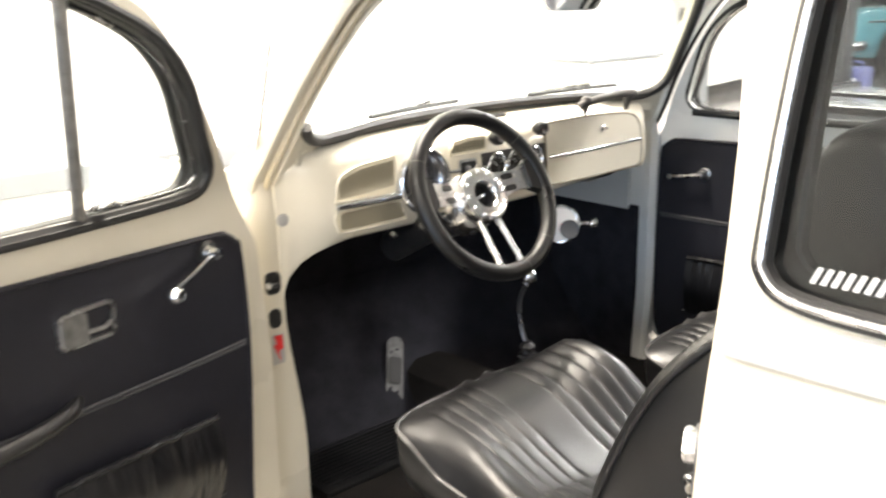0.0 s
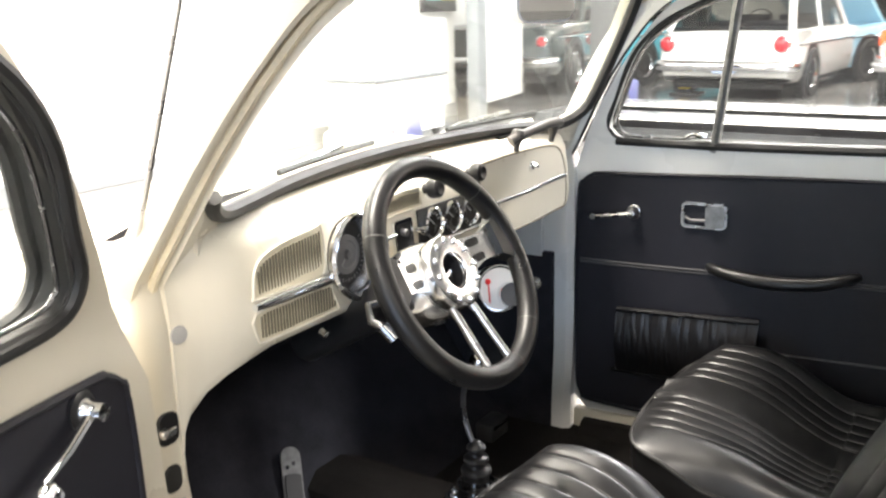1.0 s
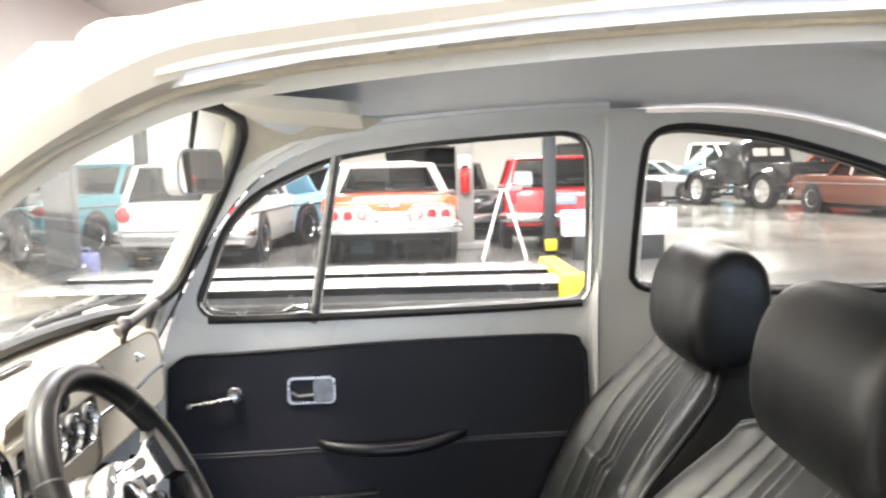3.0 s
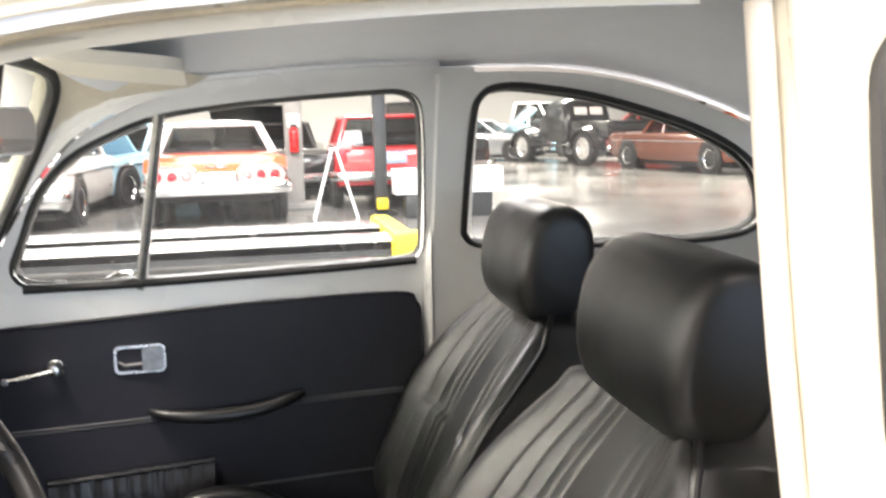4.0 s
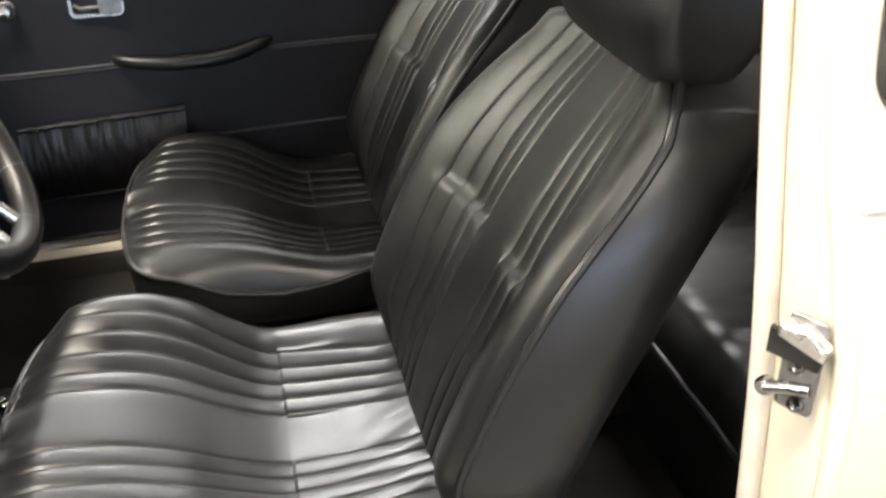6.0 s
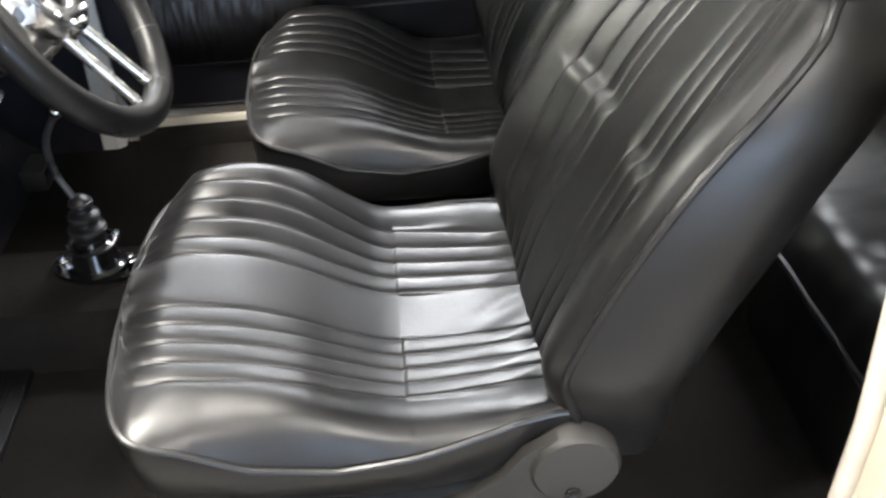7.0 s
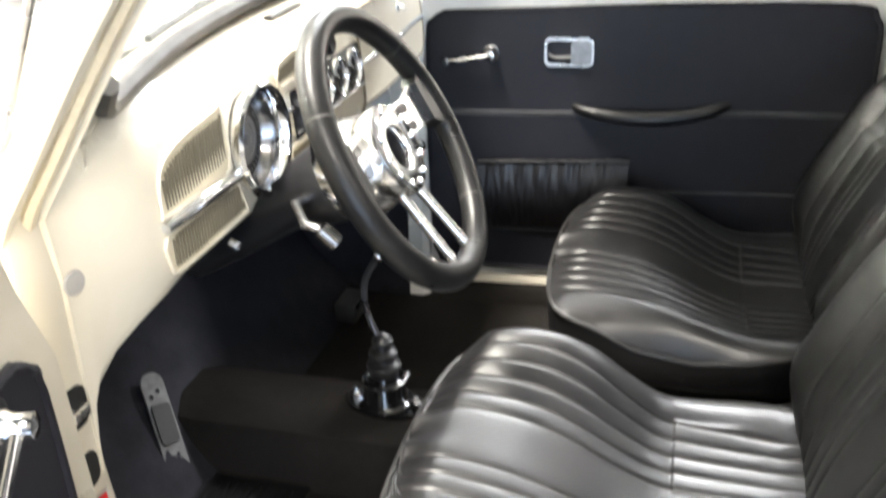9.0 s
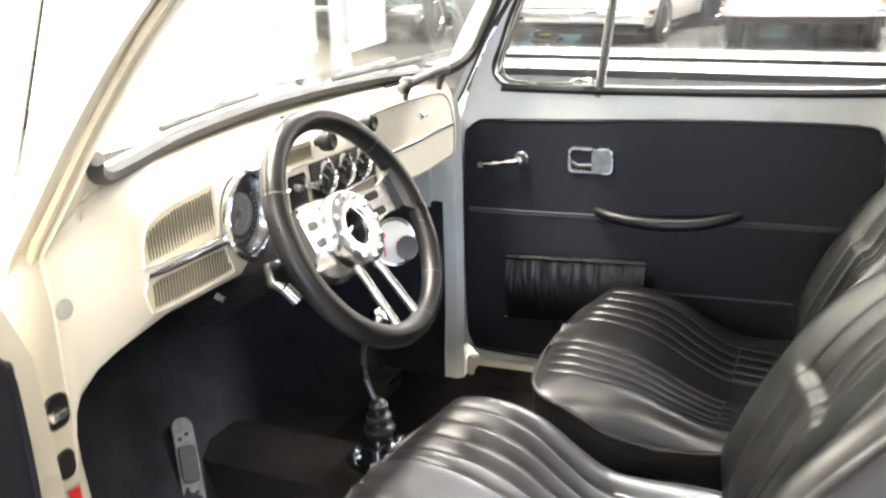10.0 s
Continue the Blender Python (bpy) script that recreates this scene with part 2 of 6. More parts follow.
def rrect(w, h, r, n=5):
    out = []
    for cx, cy, a0 in ((w / 2 - r, h / 2 - r, 0), (r - w / 2, h / 2 - r, 90), (r - w / 2, r - h / 2, 180), (w / 2 - r, r - h / 2, 270)):
        for k in range(n + 1):
            a = radians(a0 + 90 * k / n)
            out.append((cx + r * math.cos(a), cy + r * math.sin(a)))
    return out


def prism(bm, outline, depth, m=None, bevel=0.0):
    """An outline in local x, y pushed along local z."""
    m = m or Matrix()
    if bevel:
        c = np.mean(outline, axis=0)
        size = np.abs(np.array(outline) - c).max(axis=0) + 1e-9
        inner = [(c[0] + (x - c[0]) * (1 - bevel / size[0]), c[1] + (y - c[1]) * (1 - bevel / size[1])) for x, y in outline]
        rings = [(outline, 0), (outline, depth - bevel), (inner, depth)]
    else:
        rings = [(outline, 0), (outline, depth)]
    loft(bm, [[m @ Vector((x, y, h)) for x, y in o] for o, h in rings])


def inside(p, poly):
    x, y = p
    c = False
    for (x1, y1), (x2, y2) in zip(poly, poly[1:] + poly[:1]):
        if (y1 > y) != (y2 > y) and x < (x2 - x1) * (y - y1) / (y2 - y1) + x1:
            c = not c
    return c


def plate(bm, outer, holes, put, step=0.06, back=True):
    """A sheet in 2D with holes, bent by put(u, v, side); side 0 is the face, 1 the back."""
    outer = [(float(a), float(b)) for a, b in outer]
    holes = [[(float(a), float(b)) for a, b in h] for h in holes]
    vs, es = [], []
    for loop in [outer] + holes:
        k = len(vs)
        vs += loop
        es += [(k + i, k + (i + 1) % len(loop)) for i in range(len(loop))]
    edge = np.array(vs)
    u0, v0 = edge.min(axis=0)
    u1, v1 = edge.max(axis=0)
    for u in np.arange(u0 + step / 2, u1, step):
        for v in np.arange(v0 + step / 2, v1, step):
            if np.min(np.hypot(edge[:, 0] - u, edge[:, 1] - v)) > step * 0.45 and inside((u, v), outer) and not any(inside((u, v), h) for h in holes):
                vs.append((u, v))
    got, _, faces = delaunay_2d_cdt([Vector(v) for v in vs], es, [], 0, 1e-6)[:3]
    keep = []
    for f in faces:
        c = sum((got[i] for i in f), Vector((0, 0))) / len(f)
        if inside(c, outer) and not any(inside(c, h) for h in holes):
            keep.append(f)
    front = [bm.verts.new(put(p.x, p.y, 0)) for p in got]
    for f in keep:
        bm.faces.new([front[i] for i in f])
    if back:
        rear = [bm.verts.new(put(p.x, p.y, 1)) for p in got]
        count = {}
        for f in keep:
            bm.faces.new([rear[i] for i in reversed(f)])
            for a, b in zip(f, list(f[1:]) + [f[0]]):
                count.setdefault(frozenset((a, b)), []).append((a, b))
        for e in count.values():
            if len(e) == 1:
                a, b = e[0]
                bm.faces.new((front[a], front[b], rear[b], rear[a]))
    bmesh.ops.delete(bm, geom=[v for v in bm.verts if not v.link_faces], context="VERTS")


def sheet(bm, f, us, vs, thick=None):
    """A surface f(u, v); with thick, closed by a second skin shifted by that vector."""
    rows = [[bm.verts.new(f(u, v)) for v in vs] for u in us]
    for a, b in zip(rows, rows[1:]):
        for i in range(len(vs) - 1):
            bm.faces.new((a[i], a[i + 1], b[i + 1], b[i]))
    if thick is not None:
        faces = list(bm.faces)
        got = bmesh.ops.extrude_face_region(bm, geom=faces)
        bmesh.ops.translate(bm, vec=thick, verts=[g for g in got["geom"] if isinstance(g, bmesh.types.BMVert)])


def lin(a, b, n):
    return [a + (b - a) * i / (n - 1) for i in range(n)]

# ---- the small old car: body shell ----
def smooth(a, b, t):
    t = min(1.0, max(0.0, (t - a) / (b - a)))
    return t * t * (3 - 2 * t)


def half_width(y, z):
    """The inner half width of the cabin."""
    w = 0.628 - 0.065 * max(y, -0.9) if y > -0.9 else 0.6865 - 0.17 * (y + 0.9) ** 2
    if z > 0.98:
        w -= 0.29 * (z - 0.98)
    return w


def flank(side, out0=0.0, out1=0.05):
    def put(y, z, back):
        return Vector((side * (half_width(y, z) + (out1 if back else out0)), y, z))
    return put


DOOR_TOP = [(0.072, 0.95), (0.03, 1.024), (-0.033, 1.131), (-0.103, 1.227), (-0.181, 1.305), (-0.297, 1.362), (-0.407, 1.382), (-0.565, 1.397), (-0.718, 1.406), (-0.868, 1.409)]
WINDOW = [(-0.022, 1.05), (-0.045, 1.10), (-0.088, 1.191), (-0.154, 1.26), (-0.237, 1.303), (-0.323, 1.333), (-0.44, 1.35), (-0.565, 1.362), (-0.74, 1.373), (-0.80, 1.372), (-0.834, 1.352), (-0.846, 1.30), (-0.852, 1.177), (-0.856, 1.06), (-0.85, 1.024), (-0.82, 1.004), (-0.7, 1.0), (-0.5, 0.995), (-0.335, 0.992), (-0.12, 0.994), (-0.05, 1.0), (-0.025, 1.018)]
QUARTER = [(-0.945, 1.30), (-0.938, 1.10), (-0.944, 1.055), (-0.985, 1.034), (-1.1, 1.028), (-1.3, 1.026), (-1.5, 1.032), (-1.585, 1.055), (-1.605, 1.11), (-1.555, 1.205), (-1.43, 1.28), (-1.23, 1.345), (-1.08, 1.372), (-1.0, 1.375), (-0.96, 1.355)]


def y_glass(x, z):
    return 0.115 - 0.30 * x * x - 0.62 * (z - 1.065)


def along(pts, v):
    """Linear reading of (y, z) pairs: y at height v."""
    return float(np.interp(v, [p[1] for p in pts], [p[0] for p in pts]))


def rail_z(y):
    return float(np.interp(-y, [-p[0] for p in DOOR_TOP], [p[1] for p in DOOR_TOP]))


def rail_point(side, y, z, out=0.0):
    return Vector((side * (half_width(y, z) + out), y, z))


body = thing("small_car", "cream painted old small round car, door open", "car")

# A-pillars and roof rails round the door openings
for side, where in ((-1, "driver"), (1, "passenger")):
    curve = [rail_point(side, y, z, 0.012) for y, z in spline([(0.112, 0.86)] + DOOR_TOP, False, 6)]
    rings = []
    for i, p in enumerate(curve):
        d = (curve[min(i + 1, len(curve) - 1)] - curve[max(i - 1, 0)]).normalized()
        outward = Vector((side, 0, 0.25)).normalized()
        up = outward.cross(d).normalized() * (1 if side < 0 else -1)
        if up.z < 0:
            up = -up
        k = 1 - 0.66 * smooth(-0.33, -0.12, p.y) if side < 0 else 1.0
        sec = [(-0.030, 0.0), (-0.030, 0.016), (-0.012, 0.022), (0.0, 0.012), (0.012 * k, 0.004), (0.034 * k, 0.004), (0.052 * k, 0.02), (0.052 * k, 0.05), (-0.018, 0.056)]
        rings.append([p + a * outward + b * up for a, b in sec])
    bm = bmesh.new()
    loft(bm, rings)
    part("roof_rail", bm, CREAM if side < 0 else COOLCREAM, body)
    bm = bmesh.new()
    tube(bm, [p + Vector((side * (-0.02 if side < 0 else -0.012), 0, 0.012 if side < 0 else 0.0)) for p in curve if side > 0 or p.z > 0.945], 0.007 if side < 0 else 0.005, 6)
    part("weatherstrip", bm, BRASS if side < 0 else RUBBER, body, "yellowed door seal along the opening" if side < 0 else "black door seal")

# front post with the door jamb, both sides
for side in (-1, 1):
    bm = bmesh.new()
    for z0, z1 in ((0.27, 1.02),):
        rings = []
        for z in lin(z0, z1, 15):
            x_in = 0.606 - 0.012 * smooth(0.5, 0.3, z) if side > 0 else 0.599 - 0.032 * smooth(0.74, 0.42, z)
            t = 0.045 * smooth(0.92, 1.02, z)
            out = 0.668 if side < 0 else 0.70
            ring = [(x_in, (0.068 if side > 0 else 0.059) + 0.3 * t), (x_in + 0.012, 0.054 + 0.4 * t), (0.652 - t * 0.6, 0.058 + 0.5 * t), (out - t, 0.068 + 0.6 * t), (out + 0.005 - t, 0.16), (x_in + 0.01, 0.16), (x_in, 0.14)]
            rings.append([Vector((side * x, y, z)) for x, y in ring])
        loft(bm, rings)
    part("front_post", bm, CREAM if side < 0 else COOLCREAM, body)

# windscreen surround, a bent plate with the windscreen opening
WS = [(0.0, 1.062), (0.3, 1.058), (0.45, 1.05), (0.525, 1.052), (0.568, 1.085), (0.56, 1.16), (0.538, 1.26), (0.512, 1.335), (0.48, 1.383), (0.42, 1.41), (0.3, 1.42), (0.0, 1.428)]
ws_loop = spline(WS + [(-x, z) for x, z in reversed(WS[1:-1])], True, 4)
EDGE = [(0.0, 0.99), (0.4, 0.985), (0.63, 0.97), (0.622, 1.03), (0.60, 1.131), (0.575, 1.227), (0.556, 1.305), (0.53, 1.362), (0.475, 1.415), (0.3, 1.445), (0.0, 1.46)]


def y_surround(x, z):
    xi = float(np.interp(z, [1.0, 1.09, 1.16, 1.26, 1.34, 1.385, 1.41], [0.568, 0.568, 0.56, 0.538, 0.512, 0.48, 0.42]))
    xe = float(np.interp(z, [p[1] for p in EDGE[2:]], [p[0] for p in EDGE[2:]]))
    t = min(1.0, max(0.0, (abs(x) - xi) / max(0.02, xe - xi)))
    target = along(DOOR_TOP, min(z, 1.385)) + 0.02
    return y_glass(x, z) + (target - y_glass(x, z)) * t * t * smooth(1.44, 1.40, z)


edge_loop = EDGE + [(-x, z) for x, z in reversed(EDGE[1:-1])]
bm = bmesh.new()
plate(bm, spline(edge_loop, True, 3), [ws_loop], lambda x, z, b: Vector((x, y_surround(x, z) + (0.03 if b else -0.004), z)), 0.04)
part("windscreen_surround", bm, CREAM, body)
bm = bmesh.new()
cut = next(i for i, (x, z) in enumerate(ws_loop) if x < -0.3 and z < 1.405)
end = max(i for i, (x, z) in enumerate(ws_loop) if x < -0.3 and z > 1.075)
open_loop = list(ws_loop[end:]) + list(ws_loop[:cut])
tube(bm, [(x * 0.992, y_glass(x, z) - 0.006, z) for x, z in open_loop], 0.012, 8)
part("windscreen_seal", bm, RUBBER, body, "thick black rubber seal")
bm = bmesh.new()
plate(bm, ws_loop, [], lambda x, z, b: Vector((x, y_glass(x, z) + (0.012 if b else 0.008), z)), 0.08)
screen = part("windscreen", bm, SCREENGLASS, body, "clear bent windscreen")
screen.visible_shadow = False

# roof skin and headliner
def roof_z(x, y, lift):
    rail = min(rail_z(y) + 0.008, 1.417 - 0.5 * max(0, -1.05 - y) ** 2)
    centre = max(rail, 1.40 - 0.5 * max(0, -1.05 - y) ** 2) + 0.055 + lift
    xr = half_width(y, min(1.40, rail_z(y))) + 0.03
    return centre - (centre - rail - lift * 0.3) * min(1, abs(x) / xr) ** 2.4


def roof_strip(lift, y0, y1, wide, n=30):
    def f(u, v):
        front = y0 - 0.16 * abs(u) ** 4
        y = front + (y1 - front) * v
        x = u * (half_width(y, min(1.39, rail_z(y))) + wide)
        return Vector((x, y, roof_z(x, y, lift)))
    bm = bmesh.new()
    sheet(bm, f, lin(-1, 1, 25), lin(0, 1, n), Vector((0, 0, 0.012)))
    return bm


part("roof", roof_strip(0.035, -0.14, -1.62, 0.05), CREAM, body)
part("headliner", roof_strip(0.0, -0.16, -1.66, 0.045), HEADLINER, body, "pale grey perforated vinyl headliner")

# rear quarters with their windows
def rear_outline():
    top = [(-0.872, 1.412)] + [(y, 1.405 - 0.5 * max(0, -1.05 - y) ** 2) for y in lin(-0.95, -1.75, 12)]
    return top + [(-1.78, 1.0), (-1.75, 0.45), (-1.3, 0.33), (-0.87, 0.30), (-0.872, 0.6), (-0.872, 1.0), (-0.872, 1.2)]


def driver_skin(y, z, out):
    """Half width of the driver's rear quarter, outer or inner skin."""
    zs = [0.3, 0.6, 0.76, 0.82, 0.88, 0.94, 1.0, 1.06, 1.18, 1.3, 1.42]
    xs = [0.735, 0.745, 0.741, 0.732, 0.719, 0.701, 0.682, 0.668, 0.648, 0.625, 0.60] if out else [0.635, 0.64, 0.635, 0.63, 0.624, 0.616, 0.609, 0.603, 0.593, 0.583, 0.572]
    return float(np.interp(z, zs, xs)) + 0.17 * 0.035 ** 2 - 0.17 * (y + 0.9) ** 2


def skin(side, y, z, out, off=0.0):
    if side < 0:
        return Vector((-(driver_skin(y, z, out) + off), y, z))
    return Vector((half_width(y, z) + (0.032 if out else 0.0) + off, y, z))


def post_front(z):
    """Front edge of the driver's rear post, outer skin."""
    return float(np.interp(z, [0.3, 0.82, 0.94, 1.06, 1.3, 1.42], [-0.962, -0.953, -0.943, -0.935, -0.924, -0.92]))


def post_inner(z):
    return float(np.interp(z, [0.3, 0.6, 0.8, 1.0, 1.12, 1.25, 1.42], [-0.955, -0.950, -0.938, -0.924, -0.914, -0.907, -0.90]))


for side in (-1, 1):
    loop = [(y - (0.047 * smooth(-1.3, -0.95, y) if side < 0 else 0), z) for y, z in spline(QUARTER, True, 5)]
    if side < 0:
        loop = [(y + 0.008 * smooth(-1.15, -0.98, y), z - 0.014 * smooth(1.16, 1.05, z)) for y, z in loop]

    def put(y, z, back, side=side):
        x = half_width(y, z) + (0.032 if back else 0.0)
        if side < 0:
            shift = (post_front(z) if back else post_inner(z) - 0.006) + 0.872
            y += shift * smooth(-0.96, -0.872, y)
            return skin(side, y, z, back)
        if back:
            x += 0.012 * smooth(1.0, 0.975, z) + 0.02 * smooth(0.96, 0.93, z) * 0.5
            y -= 0.05 * smooth(-1.0, -0.872, y)
        return Vector((side * x, y, z))
    bm = bmesh.new()
    plate(bm, rear_outline(), [loop], put, 0.05)
    part("rear_quarter", bm, CREAM if side < 0 else COOLCREAM, body)
    for name, m, off, r in (("window_seal", RUBBER, 0.003, 0.0115), ("window_moulding", ALU, 0.011, 0.005 if side < 0 else 0.003), ("inner_seal", RUBBER, -0.003, 0.011 if side < 0 else 0.0075)):
        bm = bmesh.new()
        k = 0.994 if side < 0 and name == "window_moulding" else 1.0
        tube(bm, [skin(side, -1.27 + (y + 1.27) * k, 1.19 + (z - 1.19) * k, name != "inner_seal", off) for y, z in loop], r, 8, True)
        part(name, bm, m, body)
    if side < 0:
        bm = bmesh.new()
        tight = [(-1.27 + (y + 1.27) * 0.992, 1.19 + (z - 1.19) * 0.985) for y, z in loop]
        loft(bm, [[skin(side, y, z, True, -0.002) for y, z in tight], [skin(side, y, z, True, -0.014) for y, z in tight], [skin(side, y, z, False, 0.0) for y, z in tight]], caps=False)
        part("seal_lining", bm, RUBBER, body)
    bm = bmesh.new()
    plate(bm, loop, [], lambda y, z, b, side=side: skin(side, y, z, True, -0.008 if b else -0.014), 0.1)
    pane = part("quarter_pane", bm, TINT if side < 0 else GLASS, body, "fixed rear side pane")
    pane.visible_shadow = False
    if side > 0:
        bm = bmesh.new()
        rings = []
        for z in lin(0.31, 1.415, 16):
            w = half_width(-0.88, z)
            rings.append([Vector((w + a, y, z)) for a, y in ((0.004, -0.90), (0.003, -0.872), (0.014, -0.866), (0.02, -0.852), (0.05, -0.852), (0.05, -0.95), (0.02, -0.95))])
        loft(bm, rings)
        part("door_post", bm, COOLCREAM, body)
    # pressed belt ridge outside
    bm = bmesh.new()
    rings = []
    for y in lin(-0.957 if side < 0 else -0.935, -1.75, 14):
        w = driver_skin(y, 0.955, True) - 0.004 if side < 0 else half_width(y, 0.95) + 0.04
        rings.append([Vector((side * (w + a), y, z)) for a, z in ((-0.01, 1.0), (0.008, 0.998), (0.015, 0.99), (0.017, 0.962), (0.013, 0.955), (-0.01, 0.954))])
    loft(bm, rings)
    part("belt_ridge", bm, WHITEPAINT, body, "white belt moulding")

# back panel with the rear window
REAR = [(0.0, 1.1), (0.3, 1.095), (0.4, 1.11), (0.43, 1.16), (0.38, 1.25), (0.28, 1.29), (0.0, 1.3)]
rear_loop = spline(REAR + [(-x, z) for x, z in reversed(REAR[1:-1])], True, 4)
y_rear = lambda x, z: -1.97 + 0.62 * (z - 1.0) * 1.5 + 0.25 * x * x
back_edge = [(-0.6, 0.4), (0.6, 0.4), (0.61, 1.0), (0.55, 1.22), (0.4, 1.33), (0.0, 1.38), (-0.4, 1.33), (-0.55, 1.22), (-0.61, 1.0)]
bm = bmesh.new()
plate(bm, spline(back_edge, True, 3), [rear_loop], lambda x, z, b: Vector((x, y_rear(x, z) - (0.04 if b else 0), z)), 0.08)
part("back_panel", bm, HEADLINER, body)
bm = bmesh.new()
tube(bm, [(x, y_rear(x, z), z) for x, z in rear_loop], 0.013, 8, True)
part("rear_seal", bm, RUBBER, body)

# floor pan, tunnel, toe board, firewall, kick panels, all in black carpet
bm = bmesh.new()
box(bm, (0, -0.75, 0.255), (1.28, 2.2, 0.03))
part("floor_pan", bm, CARPET, body, "black carpet on the floor pan")
bm = bmesh.new()
rings = []
for y in (0.45, 0.2, -0.2, -1.3):
    rings.append([Vector((x, y, z)) for x, z in ((-0.12, 0.265), (-0.105, 0.32), (-0.085, 0.36), (-0.04, 0.378), (0.04, 0.378), (0.085, 0.36), (0.105, 0.32), (0.12, 0.265))])
loft(bm, rings)
part("tunnel", bm, CARPET, body)
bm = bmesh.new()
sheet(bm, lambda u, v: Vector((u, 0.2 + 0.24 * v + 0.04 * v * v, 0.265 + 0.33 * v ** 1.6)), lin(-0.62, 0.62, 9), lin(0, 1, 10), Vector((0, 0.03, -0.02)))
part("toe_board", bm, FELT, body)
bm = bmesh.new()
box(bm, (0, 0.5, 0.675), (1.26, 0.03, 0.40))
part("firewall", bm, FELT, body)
# unseen panel added behind the dash to stop light leaking into the footwell
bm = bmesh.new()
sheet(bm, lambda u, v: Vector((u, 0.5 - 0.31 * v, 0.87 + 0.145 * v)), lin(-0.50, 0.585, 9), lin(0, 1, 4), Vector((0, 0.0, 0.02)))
part("cowl_light_block", bm, FELT, body)
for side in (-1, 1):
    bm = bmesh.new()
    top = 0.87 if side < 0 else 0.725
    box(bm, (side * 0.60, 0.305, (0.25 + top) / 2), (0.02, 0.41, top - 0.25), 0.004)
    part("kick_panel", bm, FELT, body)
    # driver's side: added to close the same leak; passenger's side: the pale upper panel
    bm = bmesh.new()
    box(bm, (side * 0.592, 0.33 if side < 0 else 0.3125, 0.92 if side < 0 else 0.85), (0.012, 0.34 if side < 0 else 0.375, 0.11 if side < 0 else 0.27))
    part("cowl_lining", bm, CREAM if side < 0 else COOLCREAM, body)
    # sill with a bright tread
    bm = bmesh.new()
    rings = []
    for y in lin(0.05, -0.95, 6):
        w = half_width(y, 0.5)
        rings.append([Vector((side * (w + a), y, z)) for a, z in ((-0.006, 0.28), (-0.006, 0.312), (0.0, 0.32), (0.02, 0.32), (0.05, 0.30), (0.06, 0.2))])
    loft(bm, rings)
    part("sill", bm, CREAM, body)
# rear side trim and the rear seat's bulkhead in black
for side in (-1, 1):
    bm = bmesh.new()
    plate(bm, spline([(-0.985, 0.84), (-0.99, 0.4), (-1.3, 0.38), (-1.72, 0.5), (-1.73, 0.84), (-1.3, 0.855)], True, 5), [], lambda y, z, b, side=side: skin(side, y, z, False, -0.004 if b else -0.016), 0.1)
    part("side_trim", bm, CARPET, body)

# nose of the car beyond the windscreen
bm = bmesh.new()
def hood(u, v):
    y = 0.17 + 1.15 * v
    half = 0.60 - 0.26 * v
    x = u * half
    z = 1.01 - 0.06 * v - 0.42 * v ** 3 - 0.10 * abs(u) ** 2.2
    return Vector((x, y, z))
sheet(bm, hood, lin(-1, 1, 21), lin(0, 1, 20), Vector((0, 0, -0.02)))
part("bonnet", bm, CREAM, body)
for side in (-1, 1):
    bm = bmesh.new()
    def wing(u, v, side=side):
        a = math.pi * (0.02 + 0.96 * v)
        r = 0.42 + 0.02 * math.sin(a)
        return Vector((side * (0.655 + 0.12 * u ** 0.8), 0.86 - r * 1.25 * math.cos(a), 0.35 + (0.50 - 0.16 * u * u - 0.2 * u ** 8) * math.sin(a)))
    sheet(bm, wing, lin(0, 1, 12), lin(0, 1, 26), Vector((0, 0, -0.015)))
    part("front_wing", bm, CREAM, body)
    bm = bmesh.new()
    box(bm, (side * 0.64, 0.5, 0.78), (0.04, 0.66, 0.4), 0.02)
    box(bm, (side * 0.6, 0.53, 0.85), (0.13, 0.6, 0.14), 0.02)
    part("cowl_side", bm, CREAM, body)
bm = bmesh.new()
sheet(bm, lambda u, v: Vector((u, y_glass(u, 1.05) + 0.01 + (0.09 + 0.2 * abs(u)) * v, 1.045 - 0.035 * v - 0.12 * abs(u) ** 3)), lin(-0.56, 0.56, 21), lin(0, 1, 6), Vector((0, 0, -0.02)))
part("cowl", bm, CREAM, body)
# black carpeted sill sides
for side in (-1, 1):
    bm = bmesh.new()
    rings = []
    for y in lin(0.02, -0.95, 6):
        w = half_width(y, 0.5)
        rings.append([Vector((side * (w + a), y, z)) for a, z in ((-0.05, 0.25), (-0.045, 0.28), (-0.03, 0.30), (-0.008, 0.304), (-0.008, 0.25))])
    loft(bm, rings)
    part("sill_carpet", bm, CARPET, body)
# lock striker on the driver's rear post
bm = bmesh.new()
jm = Matrix.Translation((-0.698, -0.9345, 0.812)) @ Vector((-0.49, 0.872, 0)).to_track_quat("Z", "Y").to_matrix().to_4x4()
prism(bm, rrect(0.034, 0.096, 0.005, 3), 0.004, jm, 0.001)
striker = part("striker_plate", bm, WORNALU, body, "worn metal lock striker plate")
bm = bmesh.new()
wedge = [(-0.020, 0.028), (0.022, 0.018), (0.024, 0.030), (0.006, 0.043), (-0.020, 0.040)]
prism(bm, wedge, 0.014, jm @ Matrix.Translation((0, 0, 0.003)), 0.003)
part("striker_hook", bm, ALU, striker, "pale metal catch")
bm = bmesh.new()
prism(bm, [(-0.029, 0.030), (0.02, 0.018), (0.018, 0.004), (-0.029, 0.004)], 0.006, jm @ Matrix.Translation((0, 0, 0.004)))
